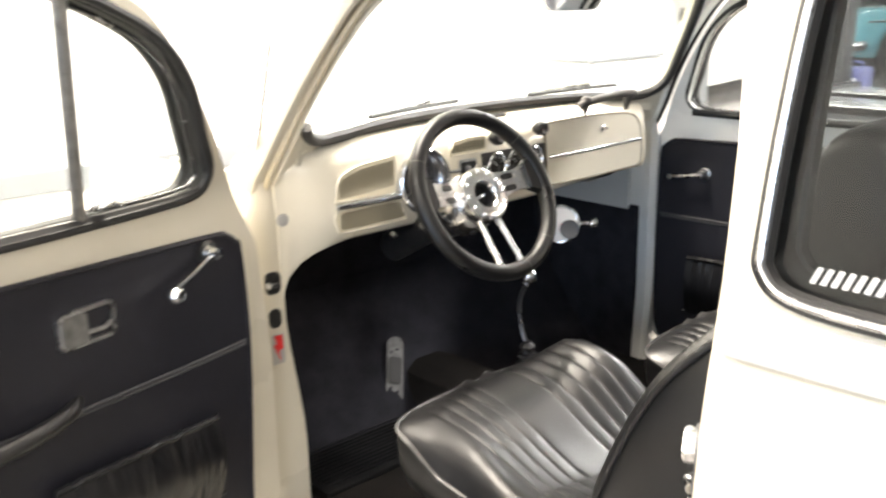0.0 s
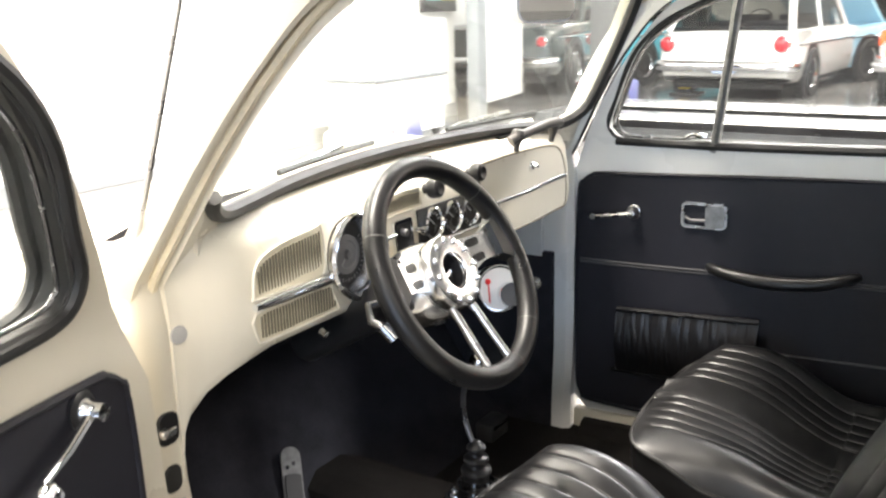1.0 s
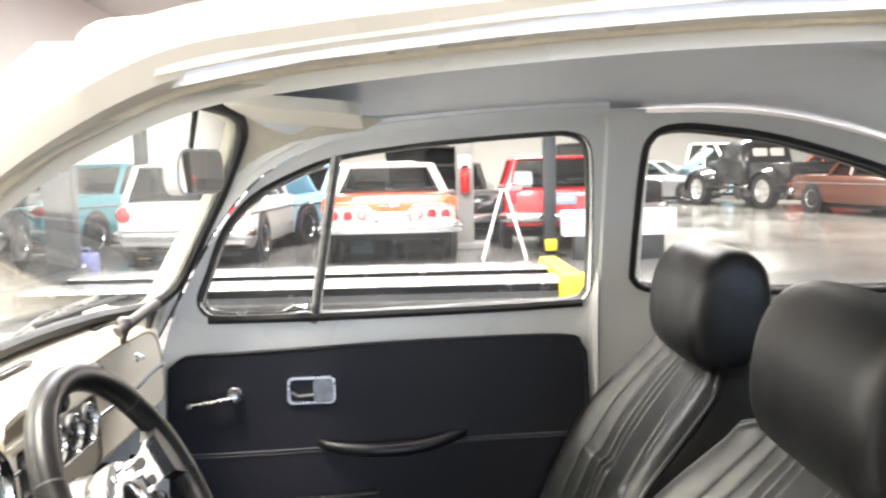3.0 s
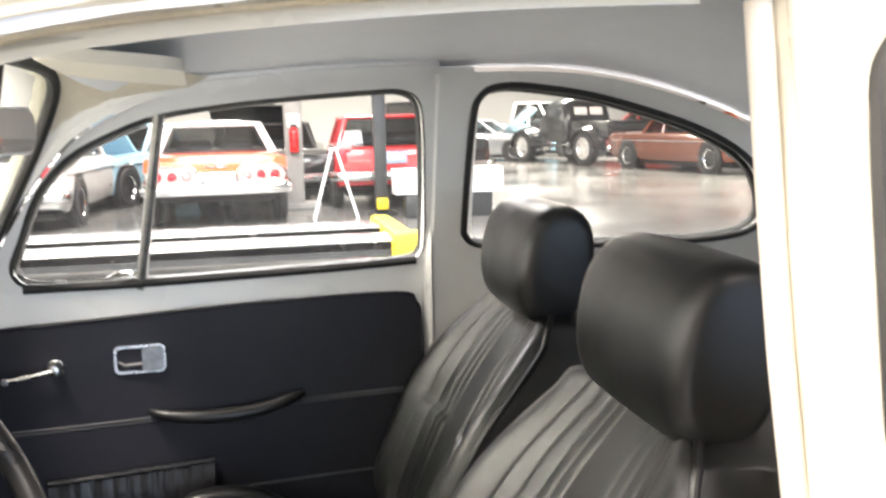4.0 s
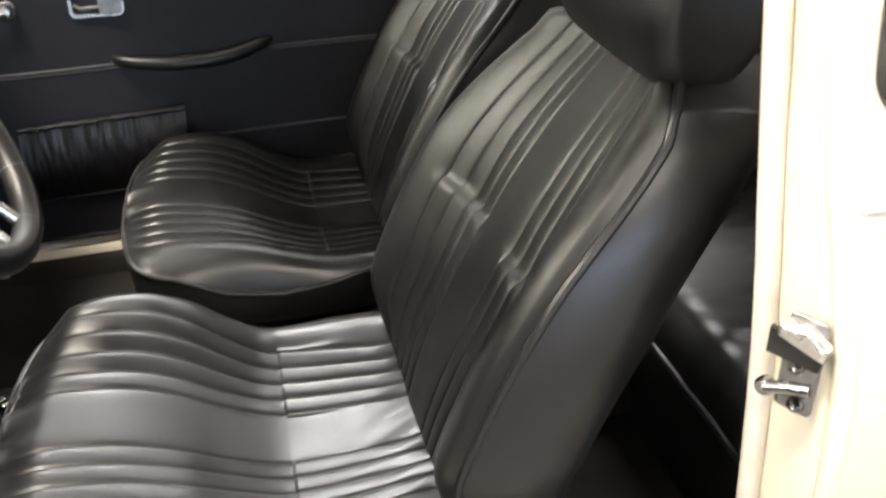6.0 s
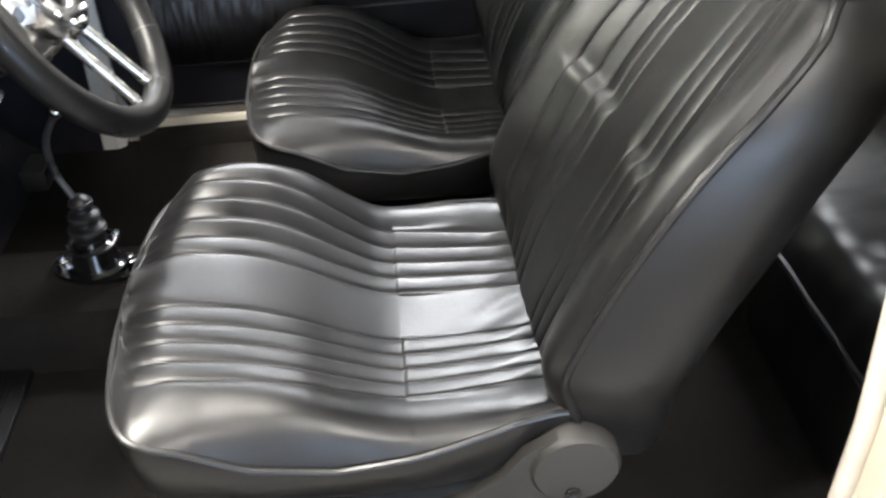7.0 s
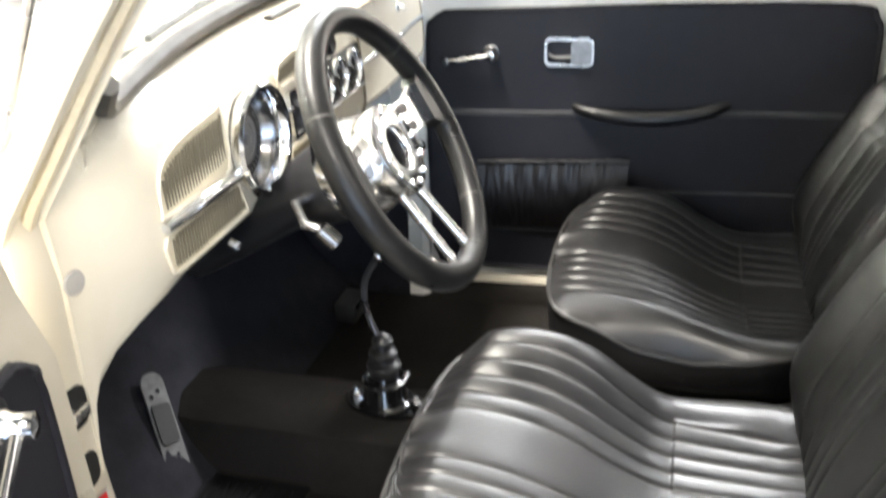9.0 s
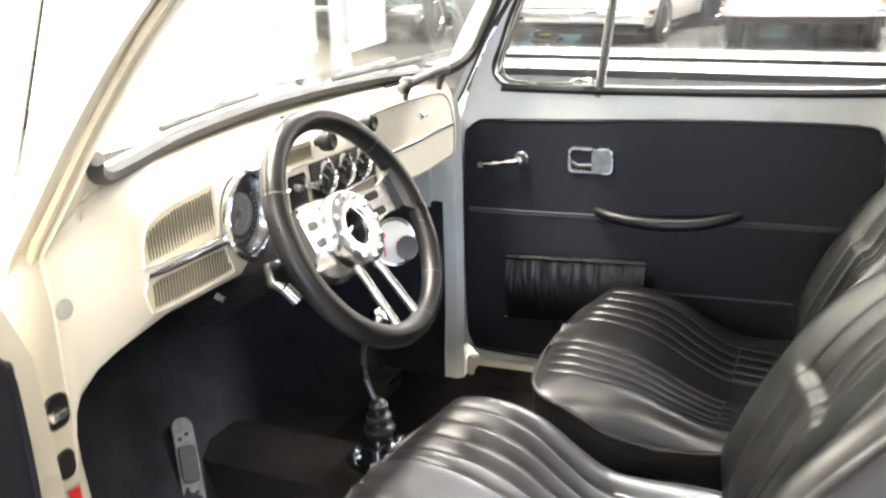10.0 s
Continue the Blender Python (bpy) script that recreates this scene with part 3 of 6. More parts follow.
part("striker_gap", bm, BLACKPLASTIC, striker)
bm = bmesh.new()
tube(bm, [jm @ Vector(p) for p in ((-0.022, -0.030, 0.012), (-0.004, -0.022, 0.010), (0.014, -0.018, 0.006))], 0.006, 10)
lathe(bm, [(0, 0), (0.0085, 0), (0.009, 0.008), (0.007, 0.011), (0, 0.011)], jm @ Matrix.Translation((-0.024, -0.031, 0.004)), 16)
part("striker_pin", bm, SATIN, striker)
for p, q in ((0.004, -0.038), (-0.002, 0.0)):
    bm = bmesh.new()
    lathe(bm, [(0, 0), (0.008, 0), (0.007, 0.005), (0.003, 0.006), (0, 0.004)], jm @ Matrix.Translation((p, q, 0.004)), 12)
    part("striker_screw", bm, SATIN, striker)
# white sticker on the driver's rear side pane, drawn as plain slanted bars
def on_pane(y, z, b):
    return skin(-1, y, z, True, -0.0065 if b else -0.0075)


for k in range(9):
    y0, w = -1.024 - 0.0105 * k, 0.0055
    bm = bmesh.new()
    plate(bm, [(y0, 1.038), (y0 - w, 1.038), (y0 - w - 0.006, 1.054), (y0 - 0.006, 1.054)], [], on_pane, 0.1)
    part("sticker_bar", bm, WHITEPAINT if k < 7 else ORANGEMARK, body, "plain sticker bar")
# worn seal down the driver's rear post
SEALPINK = mat("worn_pale_seal", (0.70, 0.655, 0.58), 0.6, var=0.1, scale=30)
bm = bmesh.new()
tube(bm, [skin(-1, post_inner(z), z, False, 0.004) for z in lin(0.31, 1.40, 24)], 0.0115, 10)
part("post_seal", bm, SEALPINK, body, "worn pale door seal")
bm = bmesh.new()
tube(bm, [skin(-1, post_front(z) - 0.006, z, True, -0.0095) for z in lin(0.31, 1.40, 24)], 0.011, 10)
part("post_edge", bm, CREAM, body)

# tail, rear wings, wheels and bumpers of the car
bm = bmesh.new()
sheet(bm, lambda u, v: Vector((u * (0.63 - 0.10 * v), -1.76 - 0.42 * math.sin(0.5 * math.pi * v) ** 0.9 + (0.10 + 0.12 * v) * u * u, 1.07 - 0.72 * v)), lin(-1, 1, 17), lin(0, 1, 14), Vector((0, 0.02, 0)))
part("engine_lid", bm, CREAM, body)
for side in (-1, 1):
    bm = bmesh.new()
    def rear_wing(u, v, side=side):
        a = math.pi * (0.02 + 0.96 * v)
        r = 0.42 + 0.02 * math.sin(a)
        return Vector((side * (0.66 + 0.12 * u ** 0.8), -1.54 - r * 1.15 * math.cos(a), 0.34 + (0.46 - 0.14 * u * u - 0.2 * u ** 8) * math.sin(a)))
    sheet(bm, rear_wing, lin(0, 1, 12), lin(0, 1, 26), Vector((0, 0, -0.015)))
    part("rear_wing", bm, CREAM, body)
    for wy in (0.86, -1.54):
        bm = bmesh.new()
        m = aim((side * 0.645, wy, 0.32), (side, 0, 0))
        lathe(bm, [(0.2, -0.075), (0.30, -0.075), (0.32, -0.05), (0.32, 0.05), (0.30, 0.075), (0.21, 0.075), (0.2, 0.06)], m, 36)
        tyre = part("tyre", bm, RUBBER, body)
        bm = bmesh.new()
        lathe(bm, [(0, 0.06), (0.1, 0.065), (0.12, 0.04), (0.18, 0.04), (0.205, 0.065), (0.205, -0.05), (0, -0.05)], m, 32)
        part("rim", bm, SATIN, tyre)
for y, k in ((1.36, 1), (-2.28, -1)):
    bm = bmesh.new()
    tube(bm, spline([(-0.72, y - k * 0.2, 0.42), (-0.6, y - k * 0.05, 0.42), (0, y, 0.42), (0.6, y - k * 0.05, 0.42), (0.72, y - k * 0.2, 0.42)], False, 6), 0.03, 10, squash=1.6)
    part("bumper", bm, CHROME, body)

# ---- doors ----
def build_door(side, name, label):
    door = thing(name, label, "car door", kind="")
    outline = [(0.066, 0.36), (0.074, 0.65), (0.07, 0.90)] + [(y - 0.006, z - 0.004) for y, z in DOOR_TOP[1:-1]] + [(-0.862, 1.402), (-0.866, 1.1), (-0.866, 0.6), (-0.85, 0.42), (-0.80, 0.325), (-0.4, 0.318), (0.02, 0.318)]
    if side < 0:
        outline[:3] = [(0.108, 0.36), (0.112, 0.65), (0.094, 0.88)]
    top = spline(outline[2:13], False, 5)
    loop = outline[:2] + [tuple(p) for p in top] + outline[13:]
    win = spline(WINDOW, True, 4)
    skin = bmesh.new()
    plate(skin, loop, [win], flank(side, 0.006 if side < 0 else 0.012, 0.045 if side < 0 else 0.06), 0.05)
    part("door_shell", skin, CREAM if side < 0 else COOLCREAM, door)
    for nm, m, off, r in (("window_seal", RUBBER, 0.008 if side < 0 else 0.016, 0.0085 if side < 0 else 0.0035), ("outer_seal", RUBBER, 0.062, 0.010)):
        bm = bmesh.new()
        tube(bm, [Vector((side * (half_width(y, z) + off), y, z)) for y, z in win], r, 8, True)
        part(nm, bm, m, door)
    if side < 0:
        bm = bmesh.new()
        tube(bm, [rail_point(side, y, z, 0.030) for y, z in top if z > 1.05], 0.011, 8)
        part("frame_seal", bm, RUBBER, door, "black seal along the door frame")
        bm = bmesh.new()
        inset = [(-0.42 + (y + 0.42) * 0.994, 1.16 + (z - 1.16) * 0.988) for y, z in win]
        loft(bm, [[rail_point(side, y, z, d) for y, z in inset] for d in (0.004, 0.02, 0.045, 0.064)], caps=False)
        part("window_lining", bm, RUBBER, door)
    bm = bmesh.new()
    plate(bm, win, [], flank(side, 0.034, 0.038), 0.12)
    pane = part("pane", bm, GLASS, door, "clear side window")
    pane.visible_shadow = False
    # vent window post and its frame
    bm = bmesh.new()
    tube(bm, [rail_point(side, y, z, 0.018) for y, z in ((-0.257, 0.985), (-0.262, 1.0), (-0.325, 1.335))], 0.0105, 8)
    part("vent_post", bm, WORNALU, door, "bright vent window post")
    bm = bmesh.new()
    tube(bm, [rail_point(side, y, z, 0.026) for y, z in ((-0.252, 1.0), (-0.316, 1.332))], 0.003, 6)
    part("post_seal", bm, RUBBER, door)
    bm = bmesh.new()
    vent_round = spline([(-0.255, 1.003), (-0.15, 1.001), (-0.055, 1.004), (-0.03, 1.02), (-0.029, 1.05), (-0.093, 1.188), (-0.158, 1.255), (-0.24, 1.297), (-0.305, 1.322)], False, 5)
    tube(bm, [rail_point(side, y, z, 0.014) for y, z in vent_round], 0.0035, 6)
    part("vent_seal", bm, RUBBER, door)
    bm = bmesh.new()
    tube(bm, [rail_point(side, y, z, 0.013) for y, z in ((-0.04, 0.998), (-0.25, 0.996), (-0.5, 0.999), (-0.7, 1.003), (-0.835, 1.008))], 0.010, 6)
    part("window_channel", bm, RUBBER, door)
    bm = bmesh.new()
    vent = spline([(-0.255, 1.013), (-0.15, 1.008), (-0.06, 1.012), (-0.038, 1.024), (-0.037, 1.048), (-0.10, 1.185), (-0.165, 1.25), (-0.24, 1.29), (-0.30, 1.312)], False, 5)
    tube(bm, [rail_point(side, y, z, 0.026) for y, z in vent], 0.003, 6)
    part("vent_frame", bm, SATIN, door)
    bm = bmesh.new()
    box(bm, rail_point(side, -0.235, 1.018, 0.012), (0.012, 0.026, 0.012), 0.004)
    tube(bm, [rail_point(side, y, z, 0.0) for y, z in ((-0.24, 1.018), (-0.22, 1.024), (-0.2, 1.014))], 0.0035, 6)
    part("vent_latch", bm, CHROME, door)
    # trim card
    low = 0.0 if side > 0 else 0.018
    card = spline([(0.044, 0.876), (0.048, 0.7), (0.046 - low, 0.45), (0.035 - low, 0.37), (-0.02 - low, 0.348), (-0.4, 0.345), (-0.75, 0.35), (-0.81, 0.37), (-0.836, 0.43), (-0.842, 0.6), (-0.842, 0.86), (-0.83, 0.915), (-0.785, 0.938), (-0.5, 0.938), (-0.25, 0.93), (-0.02, 0.922), (0.012, 0.917), (0.033, 0.902)], True, 4)

    def put(y, z, b):
        bulge = 0.0014 * math.sin(9 * y + 3) * math.sin(7 * z)
        return Vector((side * (half_width(y, z) + (0.0125 if b else bulge - 0.001)), y, z))
    bm = bmesh.new()
    plate(bm, card, [], put, 0.04)
    trim = part("trim_card", bm, VINYL, door, "black grained vinyl trim card")
    bm = bmesh.new()
    tube(bm, [rail_point(side, y, z, 0.0) for y, z in card], 0.005, 6, True)
    part("card_piping", bm, VINYL, trim)
    for z0, ya, yb in ((0.712, 0.04, -0.80), (0.705, 0.04, -0.80), (0.535, -0.40, -0.82)):
        bm = bmesh.new()
        tube(bm, [rail_point(side, y, z0 + 0.012 * smooth(0, -0.8, y), -0.0025 if z0 > 0.71 else -0.001) for y in lin(ya, yb, 16)], 0.003, 6)
        part("card_seam", bm, SEAM, trim)
    # armrest pull
    bm = bmesh.new()
    pts = [(-0.262, 0.727, 0.006), (-0.285, 0.722, -0.012), (-0.34, 0.715, -0.024), (-0.42, 0.712, -0.03), (-0.50, 0.719, -0.024), (-0.555, 0.732, -0.010), (-0.575, 0.737, 0.004)]
    if side < 0:
        pts = [(y - 0.05, z + 0.005, d) for y, z, d in pts]
    tube(bm, [rail_point(side, *p) for p in spline(pts, False, 5)], lambda u: 0.009 + 0.006 * math.sin(math.pi * u), 10)
    part("pull_handle", bm, LEATHER, door, "black padded pull handle")
    # release: a bright cup frame with its lever
    c = (-0.25, 0.842) if side > 0 else (-0.285, 0.846)
    fr = flank(side, -0.008, 0.002)
    bm = bmesh.new()
    o = [(c[0] + a, c[1] + b) for a, b in rrect(0.100, 0.058, 0.012)]
    i = [(c[0] + a, c[1] + b) for a, b in rrect(0.089, 0.047, 0.008)]
    plate(bm, o, [i], fr, 0.2)
    cup = part("release_frame", bm, ALU, door, "chrome door release surround")
    bm = bmesh.new()
    plate(bm, i, [], flank(side, 0.004, 0.006), 0.2)
    part("release_cup", bm, BLACKPLASTIC, cup)
    bm = bmesh.new()
    plate(bm, [(c[0] - 0.026 + a, c[1] + b) for a, b in rrect(0.042, 0.05, 0.008)], [], flank(side, -0.014, 0.0), 0.2)
    tube(bm, [rail_point(side, y, z, -0.006) for y, z in ((c[0] - 0.01, c[1] - 0.01), (c[0] + 0.03, c[1] - 0.012), (c[0] + 0.042, c[1] - 0.004))], 0.004, 6)
    part("release_lever", bm, WORNALU, cup)
    # window crank
    bm = bmesh.new()
    hub = rail_point(side, -0.036, 0.898, -0.004) if side < 0 else rail_point(side, -0.090, 0.838, -0.004)
    knob = rail_point(side, -0.142, 0.856, -0.022) if side < 0 else rail_point(side, 0.0, 0.824, -0.022)
    inward = Vector((-side, 0, 0))
    lathe(bm, [(0.0, 0), (0.014, 0), (0.014, 0.006), (0.010, 0.012), (0.010, 0.026), (0.0, 0.028)], aim(hub, inward), 20)
    arm = hub + inward * (0.012 if side < 0 else 0.022)
    tube(bm, [arm, arm.lerp(knob, 0.5) + inward * 0.004, knob], 0.0065, 8, squash=0.7)
    crank = part("window_crank", bm, CHROME if side < 0 else ALU, door, "chrome window winder")
    bm = bmesh.new()
    lathe(bm, [(0.0, -0.004), (0.010, -0.004), (0.0145, 0.006), (0.0145, 0.022), (0.009, 0.029), (0.0, 0.030)] if side < 0 else [(0.0, -0.004), (0.006, -0.004), (0.007, 0.004), (0.006, 0.01), (0.0, 0.011)], aim(knob, inward), 18)
    part("crank_knob", bm, CHROME if side < 0 else ALU, crank)
    bm = bmesh.new()
    g = 1.0 if side < 0 else 0.75
    lathe(bm, [(0.0, 0), (0.021 * g, 0), (0.022 * g, 0.004), (0.016 * g, 0.007), (0.0, 0.007)], aim(rail_point(side, hub.y, hub.z, 0.0), inward), 24)
    part("crank_rosette", bm, BLACKPLASTIC if side < 0 else ALU, crank)
    # gathered map pocket
    def pocket(u, v):
        y = -0.06 - 0.325 * u
        z = 0.60 + 0.012 * u - 0.155 * v
        fold = noise.noise(Vector((u * 14, v * 1.2 + u * 3, 3.0 + side)))
        pleat = 0.005 * fold * (1 - 0.97 * smooth(0.0, 0.45 + 0.3 * noise.noise(Vector((u * 6, 0, side))), v)) + 0.003 * noise.noise(Vector((u * 45, v * 3, side)))
        return rail_point(side, y, z, -0.012 - 0.02 * math.sin(math.pi * min(1, v * 0.9 + 0.1)) - pleat * 0.9)
    bm = bmesh.new()
    sheet(bm, pocket, lin(0, 1, 90), lin(0, 1, 14), Vector((side * 0.006, 0, 0)))
    part("map_pocket", bm, mat_pocket, door, "gathered shiny black map pocket")
    bm = bmesh.new()
    tube(bm, [pocket(u, 0) + Vector((0, 0, 0.003 + 0.003 * noise.noise(Vector((u * 40, 0, side))))) for u in lin(0, 1, 60)], 0.006, 6)
    part("pocket_hem", bm, mat_pocket, door)
    bm = bmesh.new()
    tube(bm, [rail_point(side, y, 0.442, -0.004) for y in lin(-0.045, -0.40, 8)], 0.004, 6)
    part("pocket_edge", bm, mat_pocket, door)
    return door


mat_pocket = mat("pocket_vinyl", (0.0055, 0.0055, 0.007), 0.42, var=0.2, scale=12, bump=0.15, bscale=90)
passenger_door = build_door(1, "passenger_door", "closed cream car door with black vinyl trim inside")
driver_door = build_door(-1, "driver_door", "wide open cream car door with black vinyl trim")
# swing the driver's door open about its hinge
swing = radians(-70.8)
turn = Matrix.Rotation(swing, 2)
shut, opened = Vector((-0.625, 0.048)), Vector((-0.716, 0.002))
rhs = opened - turn @ shut
hinge = (Matrix.Identity(2) - turn).inverted() @ rhs
driver_door.matrix_world = Matrix.Translation((hinge.x, hinge.y, 0)) @ Matrix.Rotation(swing, 4, "Z") @ Matrix.Translation((-hinge.x, -hinge.y, 0))

# ---- seats ----
SEAMS = (0.048, 0.078, 0.108, 0.138, 0.168)


def pleat(x):
    """Depth of the sewn pleats across a seat face."""
    a = abs(x)
    d = min(abs(a - s) for s in SEAMS)
    inside_bank = SEAMS[0] <= a <= SEAMS[-1]
    puff = max(0.0, 1 - d / (0.015 if inside_bank else 0.022)) ** 2
    return -0.0011 * puff - 0.0022 * math.exp(-d / 0.0016)


def seat_x(n=61):
    xs = set(round(v, 5) for v in lin(-1, 1, n))
    for s in SEAMS:
        for d in (-0.011, -0.007, -0.004, -0.0022, -0.001, 0, 0.001, 0.0022, 0.004, 0.007, 0.011):
            for g in (-1, 1):
                xs.add(round(g * (s + d) / 0.245, 5))
    return sorted(xs)


def build_seat(at, tunnel=0.0):
    seat = thing("front_seat", "black pleated leatherette bucket seat with a headrest", "car seat", at, group="front seats")
    us = seat_x()

    def half_plan(y):
        t = min(1.0, max(0.0, (y - 0.25) / 0.088))
        return (0.245 - 0.028 * smooth(0.02, -0.2, y)) * max(0.0, 1 - t ** 4) ** 0.455

    plan = [(half_plan(y), y) for y in lin(-0.20, 0.30, 50) + lin(0.302, 0.338, 40)]
    welt_y, welt_z = [-0.2, -0.12, -0.01, 0.08, 0.175, 0.25, 0.3, 0.338], [0.518, 0.512, 0.492, 0.480, 0.494, 0.531, 0.546, 0.549]
    top_y, top_z = [-0.2, -0.1, 0.0, 0.07, 0.13, 0.19, 0.25, 0.295, 0.338], [0.498, 0.490, 0.488, 0.512, 0.542, 0.564, 0.574, 0.575, 0.572]
    profile = spline(list(zip(top_y, top_z)), False, 6)

    def cushion(u, v):
        y = -0.20 + 0.538 * v
        x = u * half_plan(y)
        d = 0.0 if v >= 1 or abs(u) >= 1 else min(math.hypot(abs(x) - px, y - py) for px, py in plan)
        low = float(np.interp(y, welt_y, welt_z))
        w = min(abs(x), 0.215)
        top = float(np.interp(y, [p[0] for p in profile], [p[1] for p in profile]))
        # crowned sides, the door side worn lower than the tunnel side
        top += (0.018 * (w / 0.168) ** 2 + 0.003 * math.exp(-((abs(x) - 0.195) / 0.03) ** 2)) * (1 - (0.9 if x < 0 else 0.6) * smooth(0.10, 0.27, y))
        top += tunnel * smooth(0.07, 0.18, x) * smooth(0.0, 0.12, y) * smooth(0.34, 0.24, y)
        top += 0.018 * max(-1.2, min(1.2, x / 0.168)) * smooth(0.0, 0.18, y) * (1 - 0.35 * smooth(0.2, 0.32, y))
        side_roll = smooth(0.08, 0.2, abs(x)) * smooth(0.05, 0.27, y) * (1.0 if x < 0 else 0.3)
        k = min(1.0, d / (0.055 + 0.008 * smooth(0.22, 0.3, y) + 0.026 * side_roll))
        f = max(smooth(0.20, 0.28, y), 0.5 * side_roll)
        z = low + (top - low) * (1 - (1 - k) ** (2.15 - 0.35 * f)) ** (0.5 + 0.3 * f)
        z += pleat(x if y > 0.1 else 0.245 * u) * smooth(0.008 - 0.006 * f, 0.055 - 0.03 * f, d)
        if 0.040 < abs(x) < 0.176:
            lip = smooth(0.040, 0.047, abs(x)) * smooth(0.176, 0.169, abs(x))
            z += lip * 0.0032 * smooth(0.003, -0.003, y) * smooth(-0.16, -0.01, y)
        # creases where the cushion meets the back
        z += 0.004 * noise.noise(Vector((x * 40 + y * 30, y * 16, 1.0))) * smooth(-0.06, -0.15, y)
        return Vector((x, y, z))
    vs = sorted(set(lin(0, 0.9, 44) + lin(0.9, 1, 14) + [0.364, 0.368, 0.371, 0.3745, 0.378, 0.997]))
    bm = bmesh.new()
    sheet(bm, cushion, us, vs)
    cush = part("cushion", bm, LEATHER, seat, smooth=60)
    rim = [cushion(u, v) for u, v in [(-1, v) for v in vs] + [(1, v) for v in reversed(vs[:-1])]]
    bm = bmesh.new()
    tube(bm, [p + Vector((0.012 * p.x, 0.002, 0.0)) for p in rim], 0.0042, 8)
    part("piping", bm, WELT, cush, "worn edge piping, paler for the light it catches")
    bm = bmesh.new()
    rings = [rim] + [[Vector((p.x * (1 + g), p.y + h, p.z + (0.405 - p.z) * f)) for p in rim] for f, g, h in ((0.2, 0.012, 0.003), (0.5, 0.0, 0.0), (0.8, -0.05, -0.012), (1.0, -0.14, -0.03))]
    loft(bm, rings, closed=True, caps=False)
    part("skirt", bm, LEATHER, seat)

    # backrest; a runs up the back, d is forward of it
    def back_at(x, a, d):
        t = a * 0.92
        n = Vector((0, 1, 0.22 + 1.3 * max(0, t))).normalized()
        return Vector((x, -0.163 - 0.22 * t - 0.65 * t * abs(t), 0.50 + t)) + n * d

    def half(a):
        if a > 0.26:
            t = min(1, (a - 0.26) / 0.29)
            return 0.238 - 0.09 * t ** 2.4
        return 0.238 - 0.03 * smooth(0.12, -0.06, a)

    def face(u, v):
        top = 0.545 - 0.045 * abs(u) ** 3
        a = -0.05 + 0.49 * v / 0.8 if v < 0.8 else 0.44 + (top - 0.44) * (v - 0.8) / 0.2
        x = u * half(a)
        w = abs(x) / half(a)
        edge = (max(0, 1 - abs(u) ** 9) * max(0, 1 - max(0, (v - 0.84) / 0.16) ** 4)) ** 0.5
        wing = (0.056 - 0.024 * smooth(0.3, 0.5, a)) * smooth(-0.03, 0.1, a) * smooth(0.42, 1.0, w)
        d = -0.036 + 0.034 * edge + wing + 0.010 * smooth(0.9, 1.0, v)
        d += pleat(0.245 * u) * smooth(0.97, 0.86, abs(u)) * smooth(0.2, 0.7, edge)
        d -= 0.008 * (1 - u * u) * smooth(0.1, 0.5, v)
        mask = smooth(0.030, 0.060, 0.245 * abs(u)) * smooth(0.188, 0.160, 0.245 * abs(u))
        if mask > 0:
            t = a - 0.275
            low = 0.5 - 0.5 * math.tanh(t / 0.009)
            d += mask * (low * 0.0055 * math.exp(min(t, 0) / 0.07) - (1 - low) * 0.007 * math.exp(-max(t, 0) / 0.04))
        return back_at(x, a, d)
    vb = sorted(set(lin(0, 0.8, 36) + lin(0.8, 1, 16) + [0.5306 + 0.004 * k for k in range(-10, 11)] + [0.995]))
    bm = bmesh.new()
    sheet(bm, face, us, vb)
    rest = part("backrest", bm, LEATHER, seat, smooth=60)
    rim = [face(u, v) for u, v in [(-1, v) for v in vb] + [(u, 1) for u in us[1:-1]] + [(1, v) for v in reversed(vb)]]
    bm = bmesh.new()
    tube(bm, [p + Vector((0.01 * p.x, 0.001, 0.003)) for p in rim], 0.0056, 8)
    part("piping", bm, BLACKPLASTIC, rest, "black edge piping")
    n = Vector((0, 0.93, 0.36))
    rings = [rim]
    for back, grow, lift in ((-0.012, 1.012, 0.002), (-0.04, 1.03, 0.004), (-0.08, 1.035, 0.003), (-0.12, 1.01, -0.004), (-0.15, 0.93, -0.012), (-0.17, 0.78, -0.03), (-0.178, 0.45, -0.09)):
        ring = []
        for p in rim:
            top = smooth(0.72, 0.98, p.z)
            deep = 1.0 - 0.2 * top - 0.25 * smooth(0.62, 0.45, p.z)
            ring.append(Vector((p.x * grow, p.y, p.z)) + n * back * deep + Vector((0, 0, lift * top)) + Vector((0, 0, -0.3 * back * deep)) * (0.4 + 0.6 * top))
        rings.append(ring)
    bm = bmesh.new()
    loft(bm, rings, closed=True, caps=False)
    bm.verts.ensure_lookup_table()
    bm.faces.new([bm.verts[len(rim) * (len(rings) - 1) + i] for i in range(len(rim))])
    part("back_shell", bm, LEATHER, seat, smooth=60)

    # headrest drum with sewn side caps
    hc = Vector((0, -0.452, 1.06))
    def drum(x, k, grow=1.0):
        a = 2 * math.pi * k / 40
        c, s = math.cos(a), math.sin(a)
        ey = 0.066 * grow * math.copysign(abs(c) ** 0.8, c)
        ez = 0.102 * grow * math.copysign(abs(s) ** 0.85, s)
        return hc + Vector((x, ey - 0.12 * ez - (0.0 if ey < 0 else 0.0), ez))
    bm = bmesh.new()
